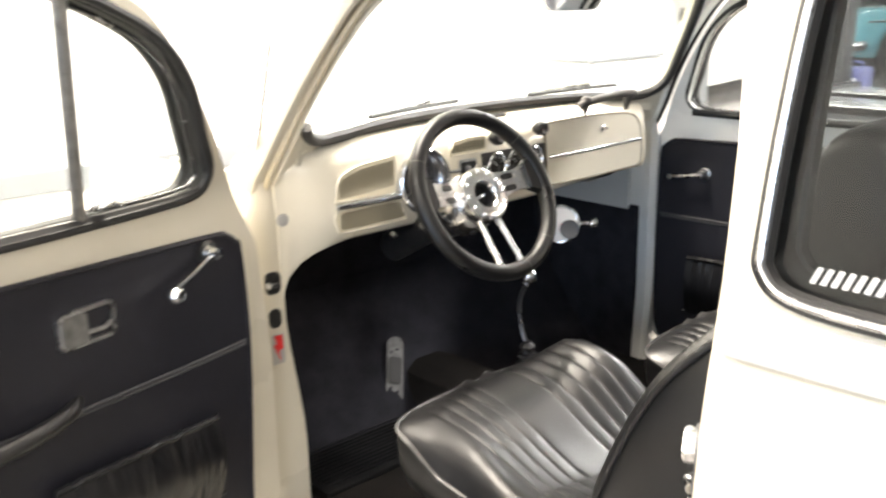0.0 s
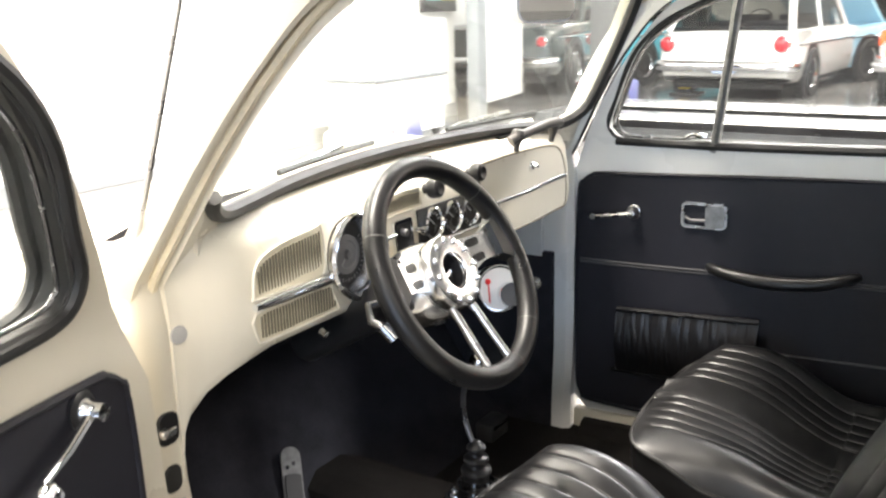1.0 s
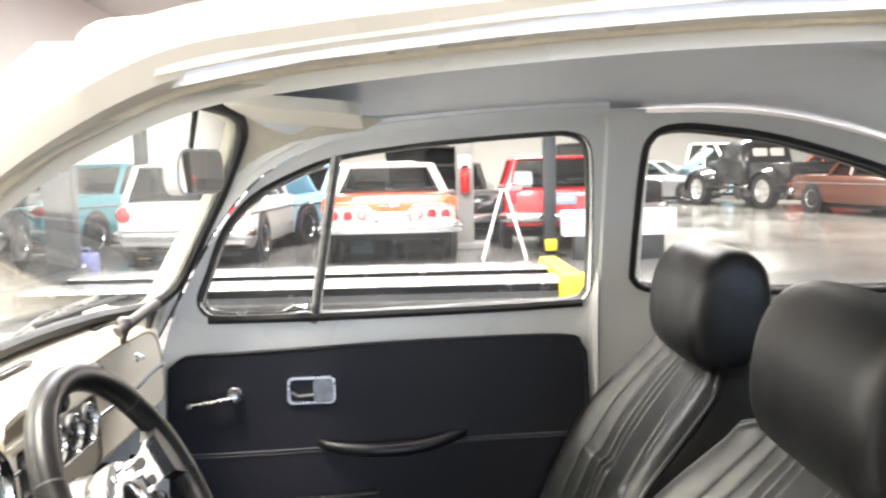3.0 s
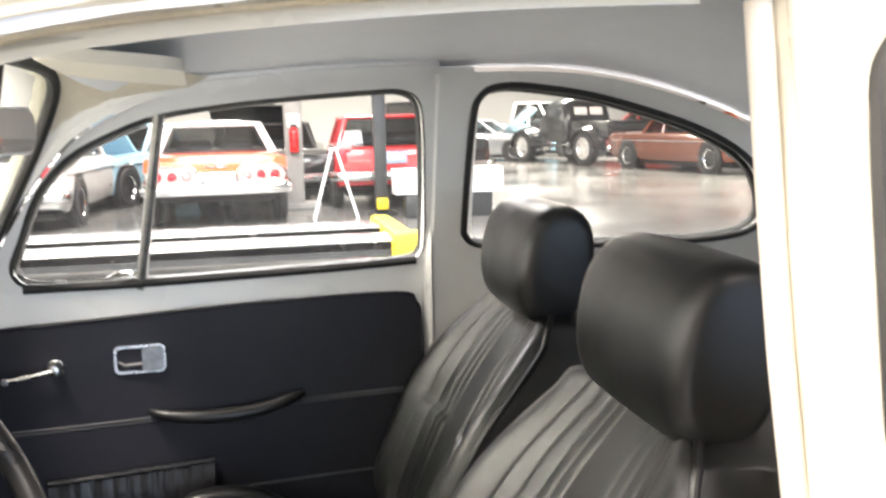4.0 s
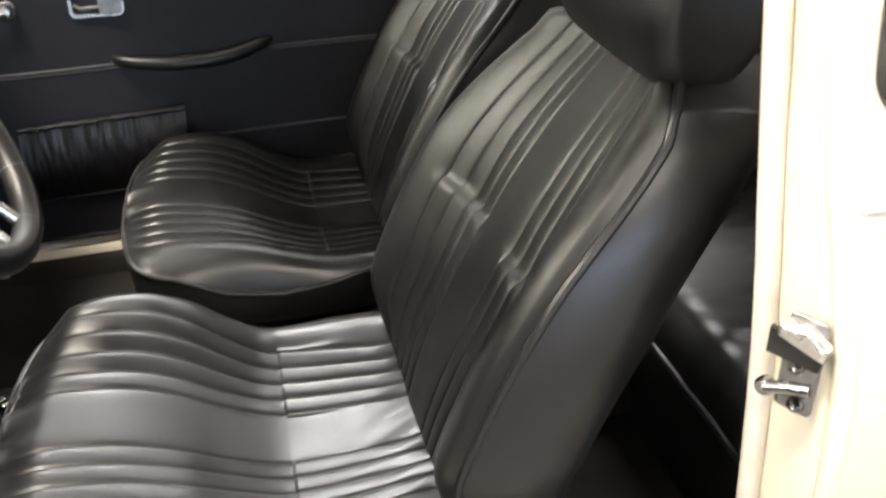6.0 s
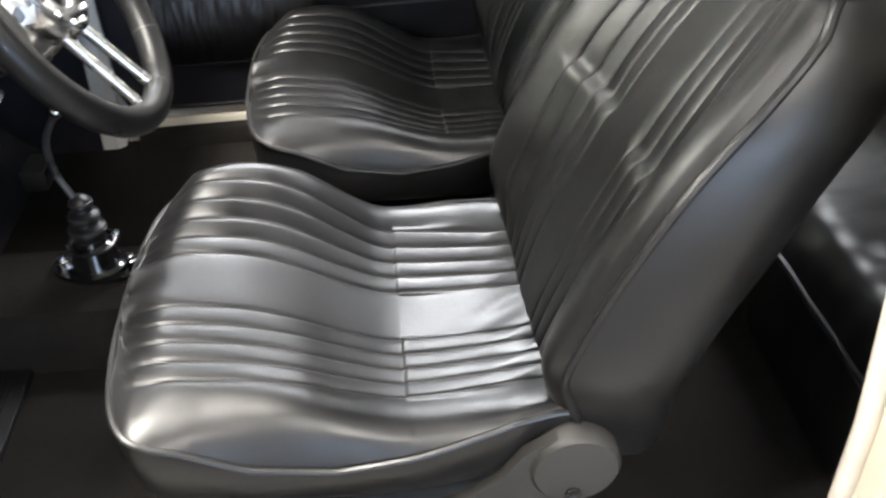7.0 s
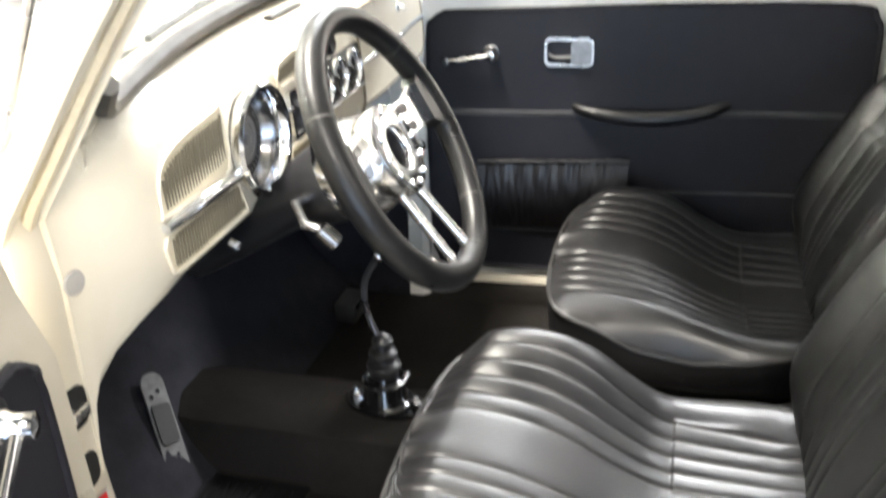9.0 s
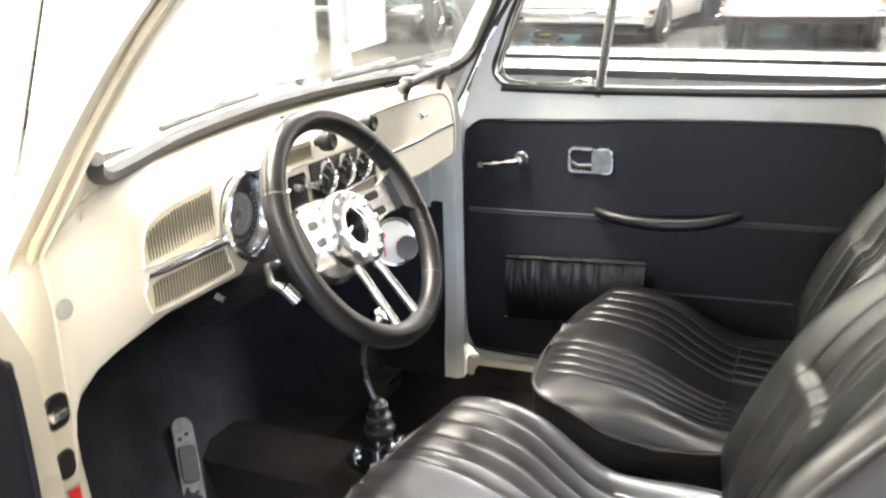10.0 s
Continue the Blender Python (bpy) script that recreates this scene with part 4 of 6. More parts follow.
    prof = [(-0.152, 0.3), (-0.151, 0.7), (-0.149, 0.82), (-0.144, 0.905), (-0.136, 0.955), (-0.125, 0.985), (-0.112, 0.998), (-0.06, 1.01)]
    prof = prof + [(0, 1.015)] + [(-x, g) for x, g in reversed(prof)]
    loft(bm, [[drum(x, k, g) for k in range(40)] for x, g in prof])
    head = part("headrest", bm, LEATHER, seat, smooth=60)
    for x in (-0.122, 0.122):
        bm = bmesh.new()
        tube(bm, [drum(x, k, 0.966) for k in range(40)], 0.0016, 6, True)
        part("headrest_piping", bm, LEATHER, head)
    for x in (-0.05, 0.05):
        bm = bmesh.new()
        tube(bm, [(x, -0.455, 0.99), (x, -0.45, 0.93)], 0.006, 8)
        part("headrest_post", bm, CHROME, head)
    # recliner covers, base and rails
    for g in (-1,):
        bm = bmesh.new()
        lathe(bm, [(0.0, -0.04), (0.05, -0.04), (0.053, -0.034), (0.053, 0.018), (0.048, 0.024), (0.0, 0.026)], aim((g * 0.225, -0.185, 0.448), (g, 0, 0)), 28)
        prism(bm, [(-0.225, 0.42), (-0.19, 0.388), (-0.05, 0.362), (0.05, 0.352), (0.065, 0.362), (0.02, 0.382), (-0.05, 0.402), (-0.10, 0.436), (-0.125, 0.474), (-0.16, 0.496), (-0.21, 0.494), (-0.236, 0.45)], 0.016 * g, Matrix(((0, 0, 1, g * 0.226), (1, 0, 0, 0), (0, 1, 0, 0), (0, 0, 0, 1))))
        cover = part("recliner_cover", bm, GREYPLASTIC, seat, "dark grey plastic recliner cover")
        bm = bmesh.new()
        lathe(bm, [(0, 0), (0.009, 0), (0.009, 0.003), (0.004, 0.0035), (0, 0.001)], aim((g * 0.251, -0.183, 0.415), (g, 0, 0)), 14)
        part("recliner_bolt", bm, BLACKPLASTIC, cover)
        for nm, dx, r, m2 in (("recliner_strap", 0.205, 0.0058, BLACKPLASTIC), ("strap_edge", 0.196, 0.0026, CHROME)):
            bm = bmesh.new()
            tube(bm, [(g * dx, -0.185 + 0.056 * math.cos(a), 0.448 + 0.056 * math.sin(a)) for a in (radians(35 + 8 * k) for k in range(11))], r, 8)
            part(nm, bm, m2, cover)
    bm = bmesh.new()
    lathe(bm, [(0, 0), (0.03, 0), (0.031, 0.012), (0.024, 0.018), (0, 0.018)], aim((0.238, -0.19, 0.53), (0.6, 0.8, 0.2)), 24)
    knob = part("recliner_knob", bm, BLACKPLASTIC, seat, "black recliner knob with bright ring")
    bm = bmesh.new()
    lathe(bm, [(0.02, 0.016), (0.0235, 0.016), (0.0235, 0.021), (0.02, 0.021)], aim((0.238, -0.19, 0.53), (0.6, 0.8, 0.2)), 24)
    part("knob_ring", bm, CHROME, knob)
    for g in (-1, 1):
        bm = bmesh.new()
        box(bm, (g * 0.18, 0.06, 0.29), (0.035, 0.46, 0.03), 0.004)
        tube(bm, [(g * 0.19, 0.25, 0.33), (g * 0.2, 0.255, 0.36)], 0.007, 8)
        lathe(bm, [(0, 0), (0.012, 0), (0.012, 0.01), (0, 0.012)], aim((g * 0.212, 0.27, 0.345), (g, 0, 0)), 6)
        part("seat_rail", bm, DARKMETAL if g > 0 else ALU, seat)
    bm = bmesh.new()
    box(bm, (0, 0.06, 0.34), (0.34, 0.42, 0.12), 0.02)
    part("seat_base", bm, BLACKPLASTIC, seat)
    return seat


build_seat((-0.303, -0.507, 0), 0.016)
passenger_seat = build_seat((0.318, -0.615, 0))
for piece in passenger_seat.children:
    if piece.name.startswith(("backrest", "back_shell")):
        piece.location.y += 0.055
    if piece.name.startswith("headrest"):
        piece.location.y += 0.078

# rear bench
bench = thing("bench_seat", "black pleated leatherette rear bench seat", "car seat", (0, 0, 0))
def bench_top(u, v):
    x = 0.6 * u
    y = -1.08 - 0.5 * v
    z = 0.36 + 0.15 * (1 - (1 - min(1, v * 6)) ** 3) - 0.02 * v + 0.0016 * math.cos(x * 2 * math.pi / 0.06)
    return Vector((x, y, z))
bm = bmesh.new()
sheet(bm, bench_top, lin(-1, 1, 120), lin(0, 1, 24), Vector((0, 0, -0.1)))
part("cushion", bm, LEATHER, bench)
bm = bmesh.new()
sheet(bm, lambda u, v: Vector((0.6 * u, -1.55 - 0.22 * v + 0.02 * math.sin(math.pi * v), 0.48 + 0.5 * v)), lin(-1, 1, 40), lin(0, 1, 16), Vector((0, -0.08, 0)))
part("backrest", bm, LEATHER, bench)
bm = bmesh.new()
tube(bm, [bench_top(u, 0.03) + Vector((0, 0.002, 0)) for u in lin(-1, 1, 30)], 0.006, 6)
part("piping", bm, LEATHER, bench)

# ---- dashboard ----
dash = thing("dashboard", "cream painted steel dashboard with grilles and gauges", "dashboard")


def dash_y(x):
    return 0.012 + 0.042 * smooth(-0.50, -0.62, x) + 0.01 * smooth(0.3, 0.42, x) + 0.09 * smooth(0.505, 0.555, x) ** 2


ARC = [(-0.607, 0.68), (-0.605, 0.715), (-0.60, 0.752), (-0.588, 0.783), (-0.566, 0.81), (-0.54, 0.828), (-0.50, 0.842), (-0.46, 0.848)]


def dash_low(x):
    if x < -0.46:
        return float(np.interp(x, [p[0] for p in ARC], [p[1] for p in ARC]))
    return 0.848 - 0.03 * smooth(0.5, 0.6, x) + 0.012 * smooth(0.0, 0.38, x)


bm = bmesh.new()
rings = []
for x in [p[0] for p in ARC] + lin(-0.43, 0.50, 32) + lin(0.508, 0.556, 7) + [0.58, 0.605]:
    y0, zl = dash_y(x), dash_low(x)
    yw = y_glass(x, 1.06) - 0.006
    e = smooth(-0.55, -0.60, x)
    prof = [(y0 + 0.05, zl), (y0 + 0.02, zl - 0.002), (y0 + 0.006, zl + 0.006), (y0, zl + 0.022), (y0 - 0.002, 0.90), (y0 + 0.002, 0.96), (y0 + 0.008, 1.0), (y0 + 0.02, 1.022), (y0 + 0.042, 1.036), (max(yw, y0 + 0.05) - 0.03 * e, 1.046 - 0.008 * e), (max(yw, y0 + 0.05) + 0.03 - 0.055 * e, 1.04 - 0.02 * e), (y0 + 0.09, 0.95)]
    rings.append([Vector((x, y, z)) for y, z in prof])
loft(bm, rings)
panel = part("dash_panel", bm, CREAM, dash)


def on_dash(x, z, out=0.0):
    t = 0.0 if z < 0.9 else (z - 0.9)
    return Vector((x, dash_y(x) - 0.002 + 0.6 * t * t + 0.03 * t - out, z))


def dash_put(near, far):
    def put(x, z, b):
        return on_dash(x, z, far if b else near)
    return put


# slotted grilles either side of the speedometer
def grille(name, outline, x0, x1, step, split=None):
    bm = bmesh.new()
    plate(bm, outline, [], dash_put(0.0015, -0.004), 0.05)
    g = part(name, bm, BEIGEGRILLE, dash, "beige slotted dashboard grille")
    bm = bmesh.new()
    tube(bm, [on_dash(x, z, 0.002) for x, z in outline], 0.0022, 6, True)
    part("grille_rim", bm, CREAM, g)
    x = x0
    loop = [tuple(p) for p in outline]
    while x < x1:
        zs = [z for z in np.arange(0.84, 1.03, 0.001) if inside((x, z), loop)]
        if len(zs) > 12:
            za, zb = zs[0] + 0.006, zs[-1] - 0.006
            p = on_dash(x, (za + zb) / 2, 0.0024)
            bm1 = bmesh.new()
            box(bm1, (x, p.y, (za + zb) / 2), (step * 0.42, 0.002, zb - za))
            part("slot", bm1, GRILLEDARK, g, smooth=0)
        x += step


grille("grille", spline([(-0.352, 0.93), (-0.345, 0.998), (-0.36, 1.0), (-0.43, 0.994), (-0.475, 0.982), (-0.492, 0.962), (-0.497, 0.936), (-0.494, 0.93), (-0.42, 0.929)], True, 3), -0.485, -0.35, 0.0062)
grille("grille", spline([(-0.345, 0.914), (-0.338, 0.90), (-0.325, 0.872), (-0.34, 0.868), (-0.42, 0.867), (-0.486, 0.868), (-0.497, 0.876), (-0.498, 0.91), (-0.42, 0.915)], True, 3), -0.488, -0.33, 0.0062)
grille("small_grille", [(-0.135 + a, 1.0 + b) for a, b in ((-0.055, -0.02), (0.05, -0.02), (0.05, 0.012), (0.0, 0.014), (-0.045, 0.008), (-0.055, -0.006))], -0.185, -0.09, 0.0055)
grille("small_grille", [(-0.135 + a, 0.885 + b) for a, b in rrect(0.1, 0.03, 0.006, 3)], -0.18, -0.09, 0.0055)

# bright strips
for xa, xb, r in ((-0.50, -0.335, 0.0085), (0.115, 0.487, 0.0045), (-0.205, -0.17, 0.004)):
    bm = bmesh.new()
    z = 0.921 if xa < -0.3 else 0.948 if xa < 0 else 0.939
    tube(bm, [on_dash(x, z, 0.004) for x in lin(xa, xb, 8)], lambda u, r=r, xa=xa: r * (0.65 + 0.35 * min(1, 4 * u)), 10)
    part("trim_strip", bm, CHROME, dash, "chrome dashboard strip")

# speedometer
sp = on_dash(-0.277, 0.941, 0.011)
bm = bmesh.new()
lathe(bm, [(0, -0.07), (0.062, -0.07), (0.062, 0.03), (0, 0.03)], aim(sp, (0, -1, 0.05)), 48)
cutter = new("cutter", finish(bm, 0))
cut_mod = panel.modifiers.new("speedo_hole", "BOOLEAN")
cut_mod.object, cut_mod.operation, cut_mod.solver = cutter, "DIFFERENCE", "EXACT"
holed = bpy.data.meshes.new_from_object(panel.evaluated_get(bpy.context.evaluated_depsgraph_get()))
panel.modifiers.remove(cut_mod)
panel.data = holed
bpy.data.objects.remove(cutter)
bm = bmesh.new()
lathe(bm, [(0.056, -0.010), (0.062, -0.010), (0.063, -0.004), (0.069, -0.002), (0.0695, 0.004), (0.066, 0.008), (0.061, 0.006), (0.0575, -0.002)], aim(sp, (0, -1, 0.05)), 64)
speedo = part("speedometer", bm, CHROME, dash, "round chrome-rimmed speedometer")
bm = bmesh.new()
lathe(bm, [(0.0565, -0.0095), (0.061, -0.011), (0.058, -0.036), (0.044, -0.036), (0.0455, -0.026)], aim(sp, (0, -1, 0.05)), 64)
part("cup_wall", bm, SATIN, speedo)
bm = bmesh.new()
lathe(bm, [(0, -0.034), (0.0475, -0.034), (0.0475, -0.025), (0, -0.025)], aim(sp, (0, -1, 0.05)), 48)
part("dial", bm, DIAL, speedo)
bm = bmesh.new()
lathe(bm, [(0, -0.026), (0.031, -0.026), (0.031, -0.0235), (0.022, -0.0225), (0.021, -0.0238), (0.008, -0.0238), (0.007, -0.018), (0, -0.017)], aim(sp, (0, -1, 0.05)), 40)
part("dial_centre", bm, DIALGREY, speedo)
bm = bmesh.new()
for k in range(25):
    a = radians(-215 + k * 10.4)
    m = aim(sp, (0, -1, 0.05))
    box(bm, (0, 0, 0), (0.006 if k % 2 == 0 else 0.003, 0.0011, 0.001), m=m @ Matrix.Translation((0.0405 * math.cos(a), 0.0405 * math.sin(a), -0.0245)) @ Matrix.Rotation(a, 4, "Z"))
box(bm, (0, 0, 0), (0.04, 0.002, 0.001), m=aim(sp, (0, -1, 0.05)) @ Matrix.Translation((-0.018, -0.018, -0.024)) @ Matrix.Rotation(radians(45), 4, "Z"))
part("dial_scale", bm, DIALMARK, speedo)

# square switch plate
bm = bmesh.new()
c = (-0.148, 0.938)
plate(bm, [(c[0] + a, c[1] + b) for a, b in rrect(0.052, 0.064, 0.006, 3)], [[(c[0] + a, c[1] + b) for a, b in rrect(0.042, 0.053, 0.004, 3)]], dash_put(0.006, -0.002), 0.2)
sw = part("switch_frame", bm, CHROME, dash, "square chrome switch frame")
bm = bmesh.new()
plate(bm, [(c[0] + a, c[1] + b) for a, b in rrect(0.042, 0.053, 0.004, 3)], [], dash_put(0.001, -0.004), 0.2)
part("switch_plate", bm, BLACKPLASTIC, sw)
bm = bmesh.new()
tube(bm, [on_dash(-0.148, 0.95, 0.0), on_dash(-0.148, 0.948, 0.012)], 0.006, 10)
part("switch_button", bm, DIALGREY, sw)
bm = bmesh.new()
lathe(bm, [(0, 0), (0.006, 0), (0.005, 0.016), (0.008, 0.018), (0.008, 0.026), (0, 0.028)], aim(on_dash(-0.11, 0.945), (0, -1, 0)), 12)
part("pull_switch", bm, CHROME, dash)

# three small gauges in a black panel
bm = bmesh.new()
plate(bm, [(0.002 + a, 0.944 + b) for a, b in rrect(0.205, 0.062, 0.003, 2)], [], dash_put(0.003, -0.003), 0.06)
gp = part("gauge_panel", bm, BLACKPLASTIC, dash, "flat black three-gauge panel")
bm = bmesh.new()
tube(bm, [on_dash(x, 0.911, 0.005) for x in (-0.1, 0.105)], 0.0025, 6)
part("gauge_panel_edge", bm, CHROME, gp)
for gx in (-0.06, 0.001, 0.062):
    g = on_dash(gx, 0.945)
    m = aim(g, (0, -1, 0.03))
    bm = bmesh.new()
    lathe(bm, [(0.0235, 0), (0.0285, 0), (0.029, 0.009), (0.0265, 0.0115), (0.0245, 0.008), (0.0235, 0.004)], m, 32)
    gg = part("gauge", bm, CHROME, dash, "small round chrome-rimmed gauge")
    bm = bmesh.new()
    lathe(bm, [(0, 0.002), (0.024, 0.002), (0.024, 0.004), (0, 0.0042)], m, 28)
    part("dial", bm, GAUGEFACE, gg)
    bm = bmesh.new()
    for k in range(7):
        a = radians(20 + k * 23)
        box(bm, (0, 0, 0), (0.005, 0.0012, 0.0006), m=m @ Matrix.Translation((0.018 * math.cos(a), 0.018 * math.sin(a), 0.0048)) @ Matrix.Rotation(a, 4, "Z"))
    box(bm, (0, 0, 0), (0.018, 0.0013, 0.0006), m=m @ Matrix.Translation((-0.004, 0.004, 0.0055)) @ Matrix.Rotation(radians(140), 4, "Z"))
    part("dial_scale", bm, WHITEPAINT, gg)
# two black knobs
for kx, kz in ((-0.065, 1.006), (0.078, 1.01)):
    bm = bmesh.new()
    lathe(bm, [(0, 0), (0.009, 0), (0.008, 0.01), (0.016, 0.012), (0.0175, 0.018), (0.016, 0.03), (0.011, 0.034), (0, 0.032)], aim(on_dash(kx, kz), (0, -1, 0.1)), 22)
    part("knob", bm, BLACKPLASTIC, dash, "black round pull knob")
# glove box lid, outlined by its gap
lid = spline([(0.115, 1.018), (0.25, 1.021), (0.36, 1.017), (0.45, 1.008), (0.482, 0.985), (0.490, 0.94), (0.488, 0.89), (0.478, 0.874), (0.44, 0.870), (0.115, 0.872), (0.108, 0.88), (0.108, 1.01)], True, 3)
bm = bmesh.new()
plate(bm, lid, [], dash_put(0.004, -0.002), 0.06)
lidob = part("glove_box_lid", bm, CREAM, dash)
bm = bmesh.new()
tube(bm, [on_dash(x, z, 0.0032) for x, z in lid], 0.0025, 6, True)
part("lid_gap", bm, GRILLEDARK, lidob)
bm = bmesh.new()
lathe(bm, [(0, 0), (0.009, 0), (0.008, 0.004), (0.005, 0.006), (0.004, 0.014), (0, 0.015)], aim(on_dash(0.323, 0.986, 0.003), (0, -1, 0)), 16)
part("lock", bm, CHROME, lidob)
# vent slots on top of the dash
for vx in (-0.02, 0.34):
    bm = bmesh.new()
    p = Vector((vx, 0.075, 1.0435))
    box(bm, p, (0.11, 0.014, 0.006), 0.002)
    part("demister_slot", bm, BLACKPLASTIC, dash)
# grab handle in front of the passenger
bm = bmesh.new()
tube(bm, spline([(0.228, 0.012, 1.047), (0.242, 0.006, 1.054), (0.29, 0.0, 1.062), (0.36, 0.0, 1.067), (0.42, 0.006, 1.065), (0.442, 0.012, 1.060)], False, 6), lambda u: 0.0115 - 0.002 * math.sin(math.pi * u), 12)
for gx, gy, gz in ((0.249, 0.012, 1.026), (0.418, 0.018, 1.022)):
    lathe(bm, [(0, 0), (0.0055, 0), (0.0065, 0.012), (0.0105, 0.026), (0.0145, 0.036), (0.010, 0.044), (0, 0.046)], aim((gx, gy, gz), (0, -0.15, 1)), 14)
part("grab_handle", bm, GRIPGREY, dash, "dark grey grab handle on funnel feet")
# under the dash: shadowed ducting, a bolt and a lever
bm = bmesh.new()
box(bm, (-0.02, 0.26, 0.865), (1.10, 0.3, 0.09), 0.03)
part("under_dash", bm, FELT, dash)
bm = bmesh.new()
lathe(bm, [(0, 0), (0.006, 0), (0.006, 0.012), (0, 0.014)], aim((-0.355, 0.02, 0.84), (0, -1, -0.4)), 8)
part("dash_bolt", bm, CHROME, dash)

# ---- steering wheel and column ----
WC = Vector((-0.265, -0.167, 0.938))
# local x to the car's side, local y up the wheel
WM = Matrix.Translation(WC) @ Matrix(((1, 0, 0), (0, 0.483, -0.876), (0, 0.876, 0.483))).to_4x4()
wheel = thing("steering_wheel", "sports steering wheel with black leather rim and bright spokes", "steering wheel")
R0 = 0.1625
bm = bmesh.new()
tube(bm, [WM @ Vector((R0 * math.cos(a), R0 * math.sin(a), 0)) for a in (2 * math.pi * k / 72 for k in range(72))], 0.0165, 14, True)
rim = part("rim", bm, WRAP, wheel, "black leather rim", smooth=70)
for a0 in (38, 150, 281, 313):
    bm = bmesh.new()
    a = radians(a0)
    p = WM @ Vector((R0 * math.cos(a), R0 * math.sin(a), 0))
    d = (WM.to_3x3() @ Vector((-math.sin(a), math.cos(a), 0)))
    tube(bm, [p - d * 0.0009, p + d * 0.0009], 0.0169, 14)
    part("rim_joint", bm, STITCH, rim, "pale stitched rim joint")
for g in (-0.025, 0.025):
    bm = bmesh.new()
    root = WM @ Vector((g * 0.92, -0.04, -0.022))
    tip = WM @ Vector((g * 1.15, -R0 + 0.012, -0.002))
    tube(bm, [root, root.lerp(tip, 0.5), tip], 0.0066, 10)
    part("spoke", bm, ALU, wheel, "bright metal double spoke")
for s in (-1, 1):
    bm = bmesh.new()
    rings = []
    for t in lin(0, 1, 8):
        c = Vector((s * (0.04 + 0.112 * t), 0.012 + 0.01 * t, -0.022 + 0.02 * t))
        hgt = 0.020 + 0.012 * abs(2 * t - 1)
        rings.append([WM @ (c + Vector((0, a, b))) for a, b in ((-hgt, -0.003), (-hgt, 0.003), (hgt, 0.003), (hgt, -0.003))])
    loft(bm, rings)
    arm = part("spoke", bm, ALU, wheel, "flat bright spoke")
    for up in (-0.0125, 0.0125):
        bm = bmesh.new()
        c = Vector((s * 0.082, 0.016 + up, -0.0145))
        prism(bm, rrect(0.030, 0.0125, 0.006, 4), 0.0074, WM @ Matrix.Translation(c) @ Matrix.Rotation(radians(10.2 * -s), 4, "Y") @ Matrix.Translation((0, 0, -0.0037)))
        part("spoke_slot", bm, BLACKPLASTIC, arm)
    bm = bmesh.new()
    rings = []
    for t in lin(0, 1, 6):
        c = Vector((s * (0.125 + 0.035 * t), 0.02 + 0.0 * t, -0.004 + 0.004 * t))
        rings.append([WM @ (c + Vector((0, a * (0.026 + 0.022 * t), b * 0.012))) for a, b in ((-1, -1), (-1, 0.8), (1, 0.8), (1, -1))])
    loft(bm, rings)
    boss = part("spoke_boss", bm, WRAP, wheel)
    bm = bmesh.new()
    lathe(bm, [(0, 0), (0.0062, 0), (0.0055, 0.003), (0.003, 0.0045), (0, 0.005)], WM @ Matrix.Translation((s * 0.146, 0.056, 0.008)), 16)
    part("rivet", bm, CHROME, boss, "bright domed rivet")
bm = bmesh.new()
lathe(bm, [(0.0255, -0.03), (0.053, -0.03), (0.0558, -0.022), (0.0562, -0.008), (0.0545, -0.002), (0.051, 0.0), (0.0285, -0.0005), (0.0262, -0.003), (0.0255, -0.009)], WM, 56)
hub = part("hub", bm, POLISHED, wheel, "polished metal hub ring with bolts")
bm = bmesh.new()
lathe(bm, [(0.0, -0.034), (0.026, -0.034), (0.026, -0.010), (0.0245, -0.010), (0.0235, -0.028), (0.0, -0.03)], WM, 28)
part("hub_recess", bm, DIAL, hub)
bm = bmesh.new()
box(bm, (0, 0, -0.02), (0.026, 0.007, 0.008), 0.002, WM @ Matrix.Rotation(radians(15), 4, "Z"))
part("hub_bar", bm, CHROME, hub)
for k in range(12):
    bm = bmesh.new()
    a = 2 * math.pi * k / 12
    lathe(bm, [(0, 0), (0.0046, 0), (0.0044, 0.0035), (0.003, 0.005), (0, 0.0042)], WM @ Matrix.Translation((0.0465 * math.cos(a), 0.0465 * math.sin(a), -0.001)), 10)
    part("hub_bolt", bm, CHROME, hub)
bm = bmesh.new()
lathe(bm, [(0.0, -0.09), (0.054, -0.09), (0.0605, -0.086), (0.0625, -0.076), (0.0615, -0.058), (0.0585, -0.042), (0.0548, -0.0315), (0.05, -0.03), (0.0, -0.03)], WM, 48)
part("hub_adapter", bm, POLISHED, wheel, "polished hub adapter")
for k in range(6):
    bm = bmesh.new()
    a = 2 * math.pi * k / 6 + 0.3
    lathe(bm, [(0, 0), (0.0075, 0), (0.0075, 0.003), (0, 0.0032)], WM @ aim((0.0595 * math.cos(a), 0.0595 * math.sin(a), -0.06), (math.cos(a), math.sin(a), 0)), 12)
    part("adapter_hole", bm, BLACKPLASTIC, wheel)
column = thing("steering_column", "cream steering column with bright stalk under the dashboard", "steering column")
bm = bmesh.new()
lathe(bm, [(0, -0.34), (0.034, -0.34), (0.034, -0.16), (0.045, -0.14), (0.052, -0.098), (0.05, -0.088), (0, -0.088)], WM, 28)
part("column_tube", bm, BLACKPLASTIC, column)
bm = bmesh.new()
tube(bm, [WM @ Vector(p) for p in ((-0.03, 0.0, -0.11), (-0.078, 0.008, -0.115), (-0.09, -0.016, -0.112), (-0.086, -0.028, -0.10))], 0.006, 8)
tube(bm, [WM @ Vector(p) for p in ((-0.086, -0.028, -0.10), (-0.080, -0.052, -0.095))], 0.011, 10)
